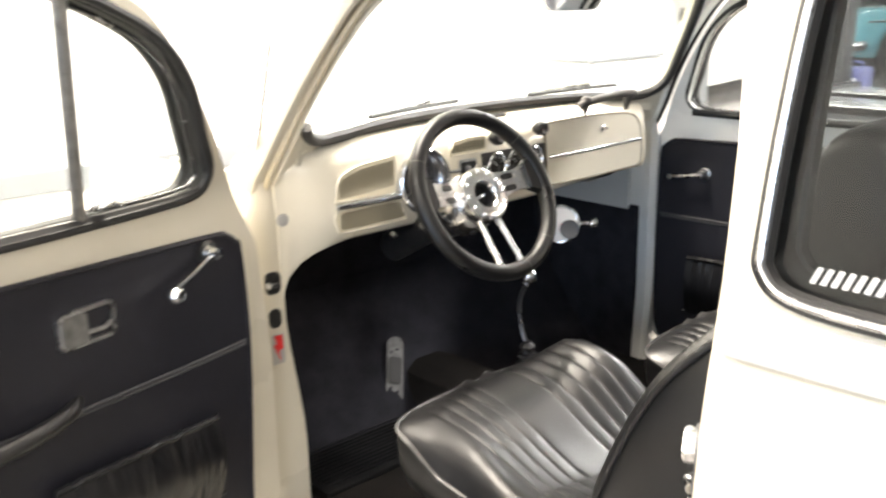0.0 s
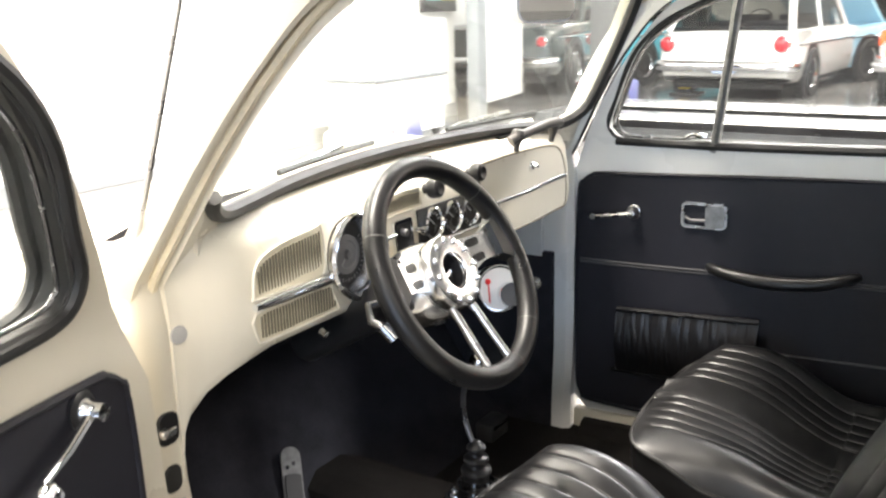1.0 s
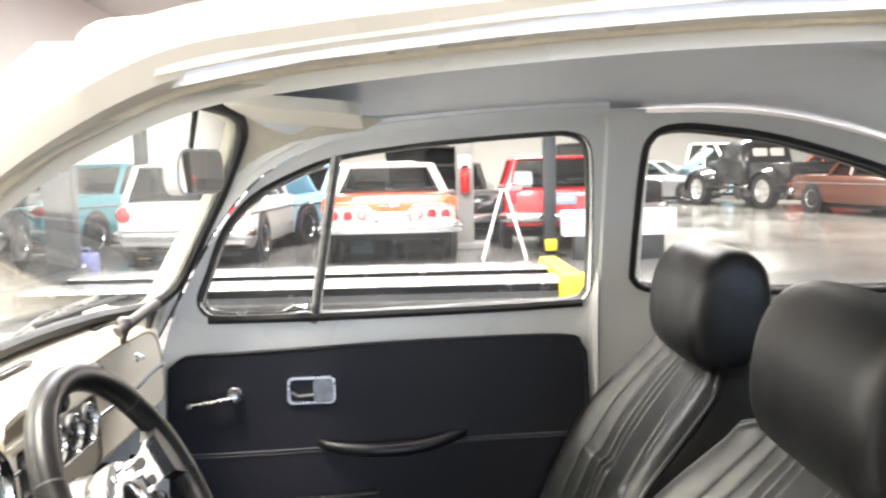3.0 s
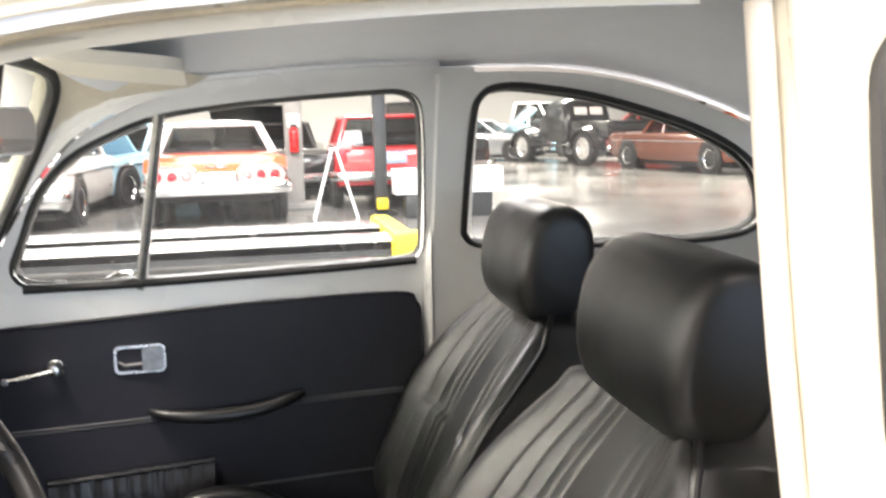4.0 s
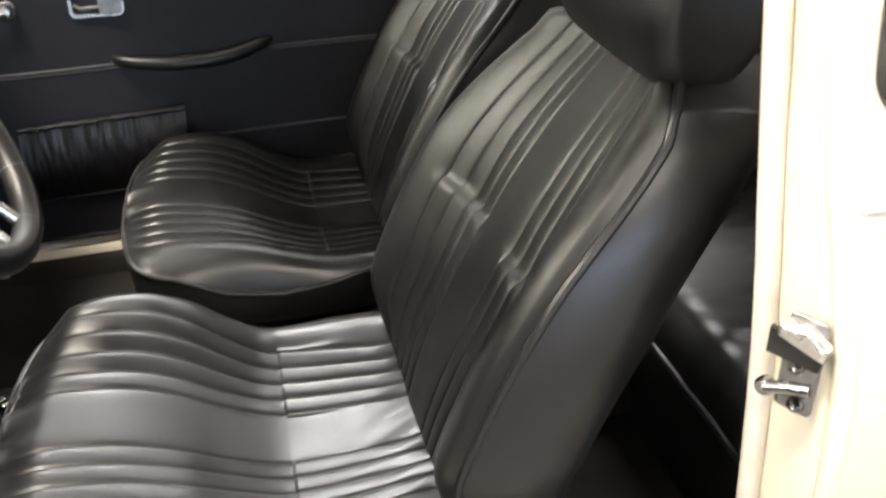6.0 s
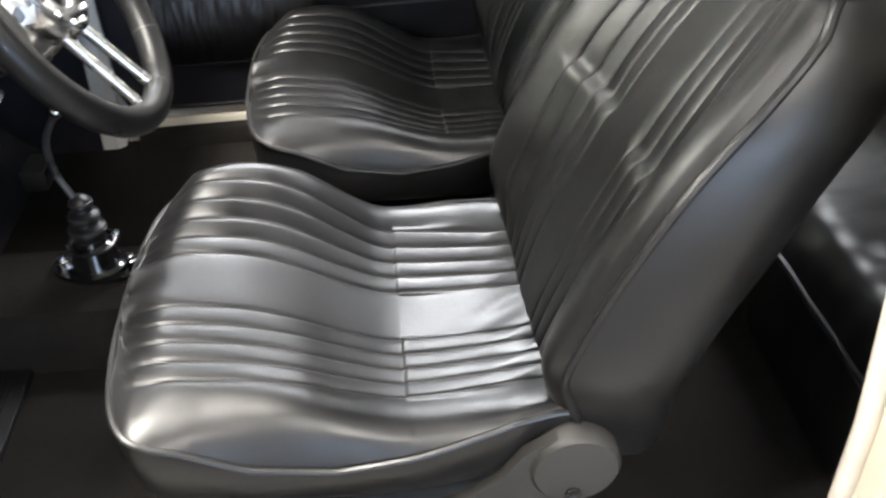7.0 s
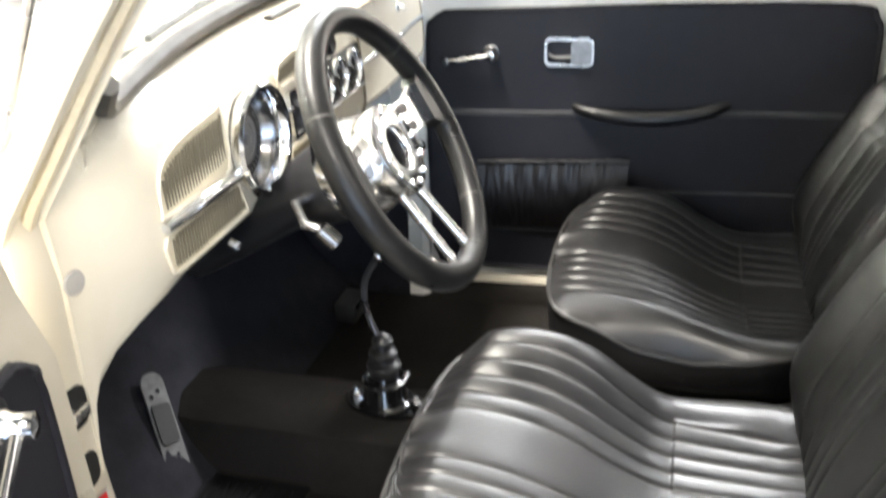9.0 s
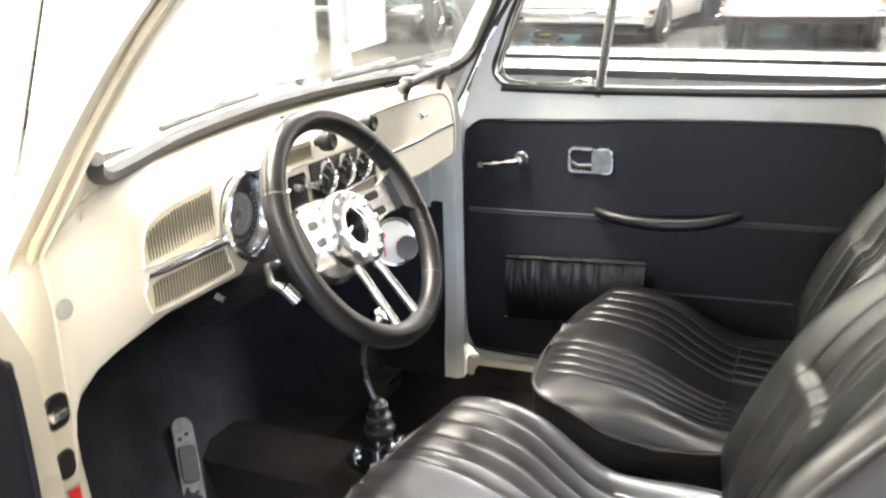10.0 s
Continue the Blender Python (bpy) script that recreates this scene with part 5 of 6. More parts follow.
part("stalk", bm, SATIN, column, "dull chrome signal stalk")
bm = bmesh.new()
tube(bm, [WM @ Vector(p) for p in ((0.035, 0.0, -0.15), (0.10, 0.0, -0.15))], 0.03, 12, squash=0.7)
part("ignition_box", bm, CREAM, column)

# ---- under-dash tachometer cup with a second small gauge ----
tach = thing("tachometer", "chrome cup tachometer with white face and red needle", "gauge")
tm = aim((0.148, -0.004, 0.772), (-0.6, -0.72, 0.22))
bm = bmesh.new()
lathe(bm, [(0, -0.07), (0.03, -0.068), (0.042, -0.05), (0.046, -0.02), (0.048, 0.0), (0.046, 0.005), (0.042, 0.002), (0, 0.0)], tm, 36)
part("cup", bm, CHROME, tach)
bm = bmesh.new()
lathe(bm, [(0, 0.0005), (0.041, 0.0005), (0.041, 0.002), (0, 0.002)], tm, 32)
part("dial", bm, WHITEPAINT, tach, "white dial")
bm = bmesh.new()
box(bm, (-0.023, -0.004, 0.004), (0.0026, 0.042, 0.001), 0, tm)
lathe(bm, [(0, 0.002), (0.006, 0.002), (0.005, 0.005), (0, 0.006)], tm @ Matrix.Translation((-0.023, 0.016, 0)), 14)
part("needle", bm, REDPAINT, tach)
gm = tm @ Matrix.Translation((0.017, -0.012, 0.006))
bm = bmesh.new()
lathe(bm, [(0.020, -0.006), (0.0235, -0.006), (0.0245, 0.012), (0.0225, 0.016), (0.020, 0.012)], gm, 28)
small = part("side_gauge", bm, CHROME, tach, "small chrome-rimmed gauge on the dial")
bm = bmesh.new()
lathe(bm, [(0, 0), (0.0205, 0), (0.0205, 0.010), (0, 0.010)], gm, 24)
part("dial", bm, DIALGREY, small, "dark dial")
bm = bmesh.new()
tube(bm, [tm @ Vector(p) for p in ((0.04, 0.0, -0.03), (0.072, 0.0, -0.02))], 0.005, 8)
lathe(bm, [(0, -0.014), (0.009, -0.012), (0.0135, 0), (0.009, 0.012), (0, 0.014)], tm @ Matrix.Translation((0.083, 0, -0.018)), 10)
part("knob", bm, CHROME, tach, "faceted glassy knob")

# ---- gear lever, pedals, mats ----
GLOSSBLACK = mat("gloss_black_enamel", (0.006, 0.006, 0.0065), 0.16, var=0.2, scale=20, coat=0.5)
RINGGREY = mat("scuffed_rubber", (0.034, 0.034, 0.034), 0.45, var=0.3, scale=40)
lever = thing("gear_lever", "chrome gear lever with stepped black rubber boot", "gear lever")
bm = bmesh.new()
prism(bm, [(x, y) for x, y in spline([(-0.075, 0), (-0.05, 0.03), (0, 0.042), (0.05, 0.03), (0.075, 0), (0.05, -0.03), (0, -0.042), (-0.05, -0.03)], True, 4)], 0.008, pose(0.0, -0.034, 0.378, 0, 0, 82))
part("base_plate", bm, GLOSSBLACK, lever)
bm = bmesh.new()
lathe(bm, [(0, 0), (0.047, 0), (0.047, 0.006), (0.039, 0.009), (0.037, 0.012), (0.036, 0.042), (0.033, 0.046), (0.026, 0.05), (0.024, 0.056), (0, 0.057)], pose(0.0, -0.034, 0.385), 28)
part("turret", bm, GLOSSBLACK, lever, "glossy black lever turret")
bm = bmesh.new()
lathe(bm, [(0, 0), (0.024, 0), (0.024, 0.01), (0.029, 0.016), (0.028, 0.024), (0.019, 0.028), (0.018, 0.034), (0.024, 0.040), (0.023, 0.047), (0.014, 0.051), (0.013, 0.057), (0.018, 0.063), (0.016, 0.070), (0.008, 0.078), (0, 0.079)], pose(0.0, -0.034, 0.440), 28)
boot = part("boot", bm, BLACKPLASTIC, lever, "stepped black rubber boot")
for bx in (-1, 1):
    bm = bmesh.new()
    lathe(bm, [(0, 0), (0.010, 0), (0.010, 0.010), (0.006, 0.012), (0.005, 0.018), (0, 0.019)], pose(0.004 * bx, -0.034 + bx * 0.056, 0.386), 6)
    part("bolt", bm, CHROME, lever)
bm = bmesh.new()
lathe(bm, [(0.0345, 0), (0.038, 0.001), (0.038, 0.005), (0.0345, 0.006)], pose(0.0, -0.034, 0.428), 24)
part("clamp_ring", bm, CHROME, lever, "thin bright clamp ring")
bm = bmesh.new()
box(bm, (0.012, -0.070, 0.434), (0.016, 0.012, 0.014), 0.003)
part("clamp_screw", bm, CHROME, lever)
for rz, rr in ((0.456, 0.0292), (0.480, 0.0242), (0.503, 0.0182)):
    bm = bmesh.new()
    lathe(bm, [(rr - 0.004, 0), (rr, 0.002), (rr, 0.005), (rr - 0.004, 0.007)], pose(0.0, -0.034, rz), 24)
    part("boot_ring", bm, RINGGREY, boot, "scuffed grey boot ring")
bm = bmesh.new()
tube(bm, spline([(0.0, -0.034, 0.50), (0.0, -0.012, 0.555), (-0.004, -0.012, 0.615), (-0.014, -0.042, 0.668)], False, 6), 0.0052, 10)
part("stick", bm, DARKSTICK, lever, "thin dark steel stick")
bm = bmesh.new()
lathe(bm, [(0, -0.012), (0.009, -0.012), (0.0095, -0.003), (0.006, 0.0), (0.012, 0.004), (0.0175, 0.013), (0.0175, 0.02), (0.012, 0.029), (0, 0.032)], aim((-0.015, -0.045, 0.673), (-0.15, -0.5, 0.85)), 24)
part("knob", bm, CHROME, lever)

PEDALM = mat("worn_pedal_metal", (0.13, 0.13, 0.13), 0.5, 0.6, var=0.4, scale=60, bump=0.2)
gas = thing("accelerator_pedal", "drilled bright aluminium accelerator pedal", "pedal")
up_p = Vector((0.086, 0.093, 0.165)).normalized()
side_p = up_p.cross(Vector((-0.2, -0.85, 0.5))).normalized()
face_p = side_p.cross(up_p)
pm = Matrix.Translation((-0.141, 0.304, 0.345)) @ Matrix((side_p, up_p, face_p)).transposed().to_4x4()
holes = [[(0.0045 * math.cos(a) + hx, 0.0045 * math.sin(a) + hy) for a in (2 * math.pi * k / 10 for k in range(10))] for hx, hy in ((0.006, 0.092), (-0.009, 0.084), (-0.01, -0.012), (0.009, -0.02), (-0.002, -0.038), (0.01, -0.054), (-0.01, -0.06), (0.001, -0.078), (0.011, -0.092), (-0.009, -0.096))]
bm = bmesh.new()
plate(bm, rrect(0.045, 0.25, 0.021, 6), holes, lambda u, v, b: pm @ Vector((u, v, 0.003 * (1 - b) + 0.3 * v * v)), 0.05)
part("pad", bm, PEDALM, gas)
bm = bmesh.new()
tube(bm, [pm @ Vector((0, -0.09, 0)), pm @ Vector((0, -0.06, -0.05))], 0.008, 8)
part("pivot", bm, DARKMETAL, gas)
bm = bmesh.new()
plate(bm, rrect(0.036, 0.07, 0.008, 4), [], lambda u, v, b: pm @ Vector((u, v + 0.035, 0.0085 - 0.004 * b + 0.3 * (v + 0.035) ** 2)), 0.03)
part("grip_patch", bm, RUBBER, gas, "worn black grip patch")
mat1 = thing("floor_mat", "ribbed black rubber floor mat on carpet", "floor mat")
bm = bmesh.new()
box(bm, (-0.32, 0.19, 0.276), (0.40, 0.25, 0.012), 0.003)
part("mat_sheet", bm, MATRUBBER, mat1)
for k in range(16):
    bm = bmesh.new()
    box(bm, (-0.32, 0.30 - k * 0.014, 0.284), (0.36, 0.006, 0.005))
    part("rib", bm, MATRUBBER, mat1, smooth=0)
hp = thing("heel_box", "small black heater outlet in the far footwell", "heater outlet")
bm = bmesh.new()
box(bm, (0.475, 0.205, 0.290), (0.085, 0.05, 0.05), 0.008)
part("outlet", bm, RINGGREY, hp)
bm = bmesh.new()
box(bm, (0.475, 0.180, 0.305), (0.07, 0.006, 0.009), 0.001)
part("outlet_edge", bm, SATIN, hp)

# ---- mirror, visor, wipers, aerial, jamb fittings ----
mir = thing("rear_view_mirror", "rear-view mirror in a white shell on a thin stem", "mirror")
mm = Matrix.Translation((-0.052, -0.203, 1.309)) @ Vector((-0.232, -0.972, -0.02)).to_track_quat("Z", "Y").to_matrix().to_4x4()
bm = bmesh.new()
prism(bm, rrect(0.135, 0.06, 0.024, 6), -0.018, mm, 0.0)
part("shell", bm, WHITEPAINT, mir)
bm = bmesh.new()
prism(bm, rrect(0.128, 0.054, 0.021, 6), 0.002, mm)
part("mirror_glass", bm, MIRROR, mir)
bm = bmesh.new()
tube(bm, [mm @ Vector((0, 0.0, -0.02)), (0.03, -0.185, 1.425)], 0.0045, 8)
part("stem", bm, BLACKPLASTIC, mir)
VISORM = mat("visor_vinyl", (0.66, 0.64, 0.58), 0.55, var=0.05, scale=6, bump=0.2, bscale=500)
vis = thing("sun_visor", "folded pale vinyl sun visor under the roof", "sun visor")
bm = bmesh.new()
def vz(u, v, b):
    return Vector((u, -0.20 - v + 0.05 * (u - 0.2), 1.424 - 0.06 * (u - 0.1) ** 2 - 0.10 * v - (0.018 if b else 0)))
plate(bm, [(0.25 + a, 0.10 + b) for a, b in rrect(0.38, 0.20, 0.035, 5)], [], vz, 0.05)
part("pad", bm, VISORM, vis)
for wx in (-0.33, 0.18):
    wip = thing("wiper", "bright wiper arm resting on the windscreen", "wiper", group="wipers")
    bm = bmesh.new()
    tube(bm, [(wx, 0.17, 1.045), (wx + 0.06, y_glass(wx, 1.075) + 0.035, 1.075), (wx + 0.18, y_glass(wx + 0.2, 1.085) + 0.03, 1.088)], 0.006, 6)
    part("arm", bm, ALU, wip)
    bm = bmesh.new()
    tube(bm, [(x, y_glass(x, 1.085) + 0.022, 1.075 + 0.02 * (x - wx)) for x in lin(wx - 0.02, wx + 0.26, 8)], 0.005, 6)
    part("blade", bm, RUBBER, wip)
aer = thing("radio_aerial", "thin telescopic radio aerial on the front wing", "aerial")
bm = bmesh.new()
tube(bm, [(-0.632, 0.074, 1.015), (-0.651, -0.013, 1.173), (-0.672, -0.104, 1.338)], lambda u: 0.0038 if u < 0.6 else 0.0026, 6)
part("mast", bm, ALU, aer)
bm = bmesh.new()
lathe(bm, [(0, 0), (0.013, 0), (0.012, 0.02), (0.007, 0.045), (0.005, 0.06), (0, 0.061)], aim((-0.628, 0.098, 0.968), (-0.108, -0.478, 0.872)), 14)
part("foot", bm, CHROME, aer)
GREYPLUG = mat("pale_grey_plug", (0.42, 0.41, 0.39), 0.5, var=0.1, scale=30)
jam = thing("jamb_fittings", "black sockets and plug on the cream door jamb", "door jamb fitting")
for nm, jz, w, h, m in (("check_socket", 0.785, 0.034, 0.046, BLACKPLASTIC), ("plug", 0.713, 0.028, 0.04, RUBBER)):
    bm = bmesh.new()
    prism(bm, rrect(w, h, 0.012, 5), 0.005, Matrix.Translation((-0.624, 0.058, jz)) @ Matrix.Rotation(radians(90), 4, "X"), 0.002)
    part(nm, bm, m, jam)
bm = bmesh.new()
box(bm, (-0.629, 0.049, 0.783), (0.024, 0.012, 0.012), 0.003)
part("check_arm", bm, ALU, jam)
bm = bmesh.new()
lathe(bm, [(0, 0), (0.0125, 0), (0.0115, 0.002), (0, 0.0025)], aim(on_dash(-0.598, 0.907, 0.001), (-0.2, -1, 0)), 20)
part("round_plug", bm, GREYPLUG, jam, "flat grey plug")
bm = bmesh.new()
bolt = [(-0.010, 0.026), (0.009, 0.028), (0.003, 0.008), (0.012, 0.009), (-0.004, -0.028), (0.0, -0.004), (-0.011, -0.003)]
prism(bm, [(-x, z) for x, z in bolt], 0.0012, Matrix.Translation((-0.624, 0.0518, 0.652)) @ Matrix.Rotation(radians(90), 4, "X"))
part("red_sticker", bm, REDPAINT, jam, "red sticker mark")
bm = bmesh.new()
box(bm, (-0.624, 0.0525, 0.650), (0.027, 0.0012, 0.062))
part("sticker_back", bm, GREYPLUG, jam, "pale worn sticker backing")

# ---- the hall ----
X0, X1, Y0, Y1, H = HALL
bm = bmesh.new()
sheet(bm, lambda u, v: Vector((u, v, 0)), lin(X0, X1, 30), lin(Y0, Y1, 24), Vector((0, 0, -0.1)))
solid("floor", bm, FLOORM, "polished grey concrete showroom floor", "floor", kind="structure")
bm = bmesh.new()
box(bm, ((X0 + X1) / 2, (Y0 + Y1) / 2, H + 0.1), (X1 - X0, Y1 - Y0, 0.2))
solid("ceiling", bm, CEILM, "white hall ceiling", "ceiling", kind="structure", smooth=0)
for nm, c, s in (("wall_north", ((X0 + X1) / 2, Y1 + 0.1, H / 2), (X1 - X0, 0.2, H)), ("wall_south", ((X0 + X1) / 2, Y0 - 0.1, H / 2), (X1 - X0, 0.2, H)), ("wall_east", (X1 + 0.1, (Y0 + Y1) / 2, H / 2), (0.2, Y1 - Y0, H))):
    bm = bmesh.new()
    box(bm, c, s)
    solid(nm, bm, WALLM, "plain white painted hall wall", "wall", kind="structure", smooth=0)
bm = bmesh.new()
box(bm, (-0.30, 5.36, H / 2), (17.4, 0.22, H))
solid("wall_inner", bm, WALLM, "white painted inner wall beside the car", "wall", kind="structure", smooth=0)
bm = bmesh.new()
plate(bm, [(Y0, 0), (Y1, 0), (Y1, H), (Y0, H)], [[(-7.6, 0.1), (-0.4, 0.1), (-0.4, 3.1), (-7.6, 3.1)]], lambda y, z, b: Vector((X0 - (0.2 if b else 0), y, z)), 2.0)
solid("wall_west", bm, WALLM, "unseen white hall wall with an opening added for the cool fill", "wall", kind="structure", smooth=0)
# glowing panel added behind the opening to back the cool fill; out of view
bm = bmesh.new()
box(bm, (X0 - 0.3, -4.0, 1.6), (0.05, 7.4, 3.2))
solid("unseen_door_1", bm, glow("cool_fill_glow", (0.62, 0.78, 1.0), 1.0), "unseen glowing panel added behind the west wall opening", "door", kind="structure", smooth=0)

# ---- other cars in the hall ----
def paint(name, col, metal=0.0):
    return mat(name, col, 0.22, metal, var=0.05, scale=2, coat=0.8, rvar=0.05)


ORANGE, WHITECAR, TEAL = paint("orange_paint", (0.64, 0.075, 0.012)), paint("white_car_paint", (0.72, 0.72, 0.70)), paint("teal_paint", (0.10, 0.33, 0.40))
SKY, REDCAR, BLACKCAR = paint("light_blue_paint", (0.30, 0.50, 0.62)), paint("red_paint", (0.55, 0.02, 0.025)), paint("black_paint", (0.012, 0.013, 0.014))
BROWN, GREYCAR, DEEPRED = paint("brown_paint", (0.14, 0.038, 0.018)), paint("silver_paint", (0.30, 0.31, 0.33), 0.3), paint("dark_red_paint", (0.16, 0.02, 0.015))
DARKGLASS = mat("dark_car_glass", (0.03, 0.035, 0.04), 0.06, var=0.1, scale=3, spec=0.8)
TYRE = mat("tyre_rubber", (0.014, 0.014, 0.014), 0.75, var=0.2, scale=20)
LAMPRED = mat("red_lamp_lens", (0.5, 0.02, 0.03), 0.15, var=0.1, scale=30, coat=0.6)
LAMPCLEAR = mat("clear_lamp_lens", (0.75, 0.72, 0.7), 0.12, var=0.1, scale=40, coat=0.6)
POD = mat("pink_lamp_pod", (0.46, 0.28, 0.26), 0.3, 0.0, var=0.1, scale=20)
LAMPPINK = mat("pink_lamp_lens", (0.6, 0.22, 0.22), 0.15, var=0.1, scale=40, coat=0.6)
PLATE = mat("plate_blue", (0.3, 0.36, 0.5), 0.4, var=0.3, scale=30)


def section(y, w, z0, z1, tuck=0.06, r=0.09):
    """A body ring: rounded at the shoulders, tucked in below."""
    h = z1 - z0
    pts = [(w - tuck, z0), (w - tuck * 0.3, z0 + h * 0.12), (w, z0 + h * 0.38), (w - 0.004, z0 + h * 0.6), (w - 0.012, z1 - r), (w - r * 0.4, z1 - r * 0.3), (w - r, z1), (w * 0.45, z1 + 0.012)]
    return [Vector((x, y, z)) for x, z in pts] + [Vector((-x, y, z)) for x, z in reversed(pts)]


def build_wheel(car, x, y, r=0.33, w=0.2, rimmat=None):
    g = 1 if x > 0 else -1
    bm = bmesh.new()
    m = aim((x, y, r), (g, 0, 0))
    lathe(bm, [(r * 0.62, -w / 2), (r * 0.93, -w / 2), (r, -w * 0.36), (r, w * 0.36), (r * 0.93, w / 2), (r * 0.66, w / 2), (r * 0.62, w * 0.4)], m, 28)
    tyre = part("tyre", bm, TYRE, car)
    bm = bmesh.new()
    lathe(bm, [(0, w * 0.28), (r * 0.18, w * 0.34), (r * 0.2, w * 0.22), (r * 0.5, w * 0.2), (r * 0.58, w * 0.42), (r * 0.65, w * 0.44), (r * 0.64, -w * 0.2), (0, -w * 0.2)], m, 24)
    part("rim", bm, rimmat or CHROME, tyre)


def build_car(name, label, at, turn, L, W, H, body_mat, roof_mat, nose=None, belt=0.86, cabin=(-0.75, 0.85), wheels=None, wheel_r=0.33, clear=0.22, trunk=0.0, roof_in=0.17, post=0.045, slope=(0.45, 0.55), hood_up=False, rimmat=None, solid_glass=False, bump=None):
    car = thing(name, label, "car", at, turn)
    f, b = L / 2, -L / 2
    hood = nose or belt - 0.08
    ys = [(b, 0.90, clear + 0.16, belt - 0.22 - trunk), (b + 0.05, 0.97, clear + 0.08, belt - 0.08 - trunk), (b + 0.2, 1.0, clear + 0.04, belt - 0.02 - trunk), (b + L * 0.2, 1.0, clear, belt - trunk * 0.5), (cabin[0], 1.0, clear, belt), (0, 1.0, clear, belt), (cabin[1], 1.0, clear, belt), (f - L * 0.18, 0.99, clear, hood + 0.03), (f - 0.25, 0.97, clear + 0.03, hood), (f - 0.06, 0.93, clear + 0.07, hood - 0.05), (f, 0.86, clear + 0.14, hood - 0.16)]
    bm = bmesh.new()
    loft(bm, [section(y, W / 2 * k, z0, z1) for y, k, z0, z1 in ys])
    shell = part("body", bm, body_mat, car)
    # greenhouse, roof and pillars
    c0, c1 = cabin
    wi, wt = W / 2 - 0.08, W / 2 - roof_in
    s0, s1 = slope
    bm = bmesh.new()
    low = [(wi, c1), (-wi, c1), (-wi, c0), (wi, c0)]
    top = [(wt, c1 - s1), (-wt, c1 - s1), (-wt, c0 + s0), (wt, c0 + s0)]
    loft(bm, [[Vector((x, y, belt - 0.02)) for x, y in low], [Vector((x, y, H - 0.05)) for x, y in top]])
    part("windows", bm, CARGLASS if not solid_glass else DARKGLASS, car, "tinted car windows", smooth=0).visible_shadow = False
    bm = bmesh.new()
    box(bm, (0, (c0 + c1) / 2, belt + 0.02), (2 * wi - 0.03, c1 - c0 - 0.05, 0.02))
    part("cabin_floor", bm, VINYL, car)
    for sy, sh in ((c1 - s1 - 0.25, 0.16), (c0 + s0 + 0.25, 0.10)):
        for sx in (-1, 1):
            bm = bmesh.new()
            box(bm, (sx * wt * 0.48, sy, belt + sh / 2), (wt * 0.8, 0.16, sh), 0.04)
            part("seat_back", bm, VINYL, car)
    bm = bmesh.new()
    tube(bm, [(-wt * 0.48 + 0.19 * math.cos(q), c1 - s1 + 0.1 + 0.05 * math.sin(q), belt + 0.06 + 0.17 * math.sin(q)) for q in lin(0, math.pi, 12)], 0.014, 6)
    part("wheel_rim", bm, BLACKPLASTIC, car)
    bm = bmesh.new()
    rings = []
    for k, dz in ((1.0, -0.07), (1.03, -0.045), (0.99, -0.015), (0.86, 0.0)):
        o = rrect(2 * wt * k + 0.03, (c1 - s1 - c0 - s0) * k + 0.06, 0.12, 4)
        rings.append([Vector((x, y + (c1 - s1 + c0 + s0) / 2, H + dz)) for x, y in o])
    loft(bm, rings)
    part("roof", bm, roof_mat, car)
    for (x0, y0), (x1, y1) in zip(low, top):
        bm = bmesh.new()
        tube(bm, [(x0, y0, belt - 0.03), (x1, y1, H - 0.05)], post, 8)
        part("pillar", bm, roof_mat, car)
    for g in (-1, 1):
        bm = bmesh.new()
        tube(bm, [(g * wi, (c0 + c1) / 2 - 0.05, belt - 0.02), (g * wt, (c0 + c1) / 2 - 0.05, H - 0.05)], 0.03, 6)
        part("pillar", bm, roof_mat, car)
        bm = bmesh.new()
        tube(bm, [(g * (W / 2 + 0.004), y, belt - 0.2) for y in lin(b + 0.25, f - 0.3, 6)], 0.012, 6)
        part("side_trim", bm, CHROME, car)
    fy, ry = wheels or (f - 0.85, b + 0.95)
    for y in (fy, ry):
        for g in (-1, 1):
            bm = bmesh.new()
            lathe(bm, [(0, -0.05), (wheel_r + 0.07, -0.05), (wheel_r + 0.075, 0.004), (wheel_r + 0.05, 0.008), (0, 0.0)], aim((g * (W / 2 - 0.004), y, wheel_r), (g, 0, 0)), 28)
            part("wheel_arch", bm, BLACKPLASTIC, car)
            build_wheel(car, g * (W / 2 - 0.07), y, wheel_r, 0.2, rimmat)
    # bumpers, and a black box under the body painting the shade between the wheels
    bz = bump or clear + 0.22
    for y, g in ((b - 0.03, -1), (f + 0.02, 1)):
        bm = bmesh.new()
        pts = [(-W / 2 + 0.0, y - g * 0.22, bz), (-W / 2 + 0.03, y - g * 0.04, bz), (-W / 4, y + g * 0.03, bz), (W / 4, y + g * 0.03, bz), (W / 2 - 0.03, y - g * 0.04, bz), (W / 2, y - g * 0.22, bz)]
        tube(bm, spline(pts, False, 4), 0.06, 10, squash=1.2)
        part("bumper", bm, CHROME, car)
    bm = bmesh.new()
    box(bm, (0, 0, clear - 0.04), (W - 0.34, L - 0.5, 0.12), 0.03)
    part("underbody_shade", bm, TYRE, car)
    if hood_up:
        bm = bmesh.new()
        sheet(bm, lambda u, v: Vector((u * (W / 2 - 0.12), c1 + 0.15 + 1.05 * v - 0.25 * v, hood + 0.08 + 0.75 * v - 0.05 * u * u)), lin(-1, 1, 9), lin(0, 1, 8), Vector((0, -0.03, 0.04)))
        part("raised_bonnet", bm, body_mat, car, "raised bonnet")
    return car, f, b


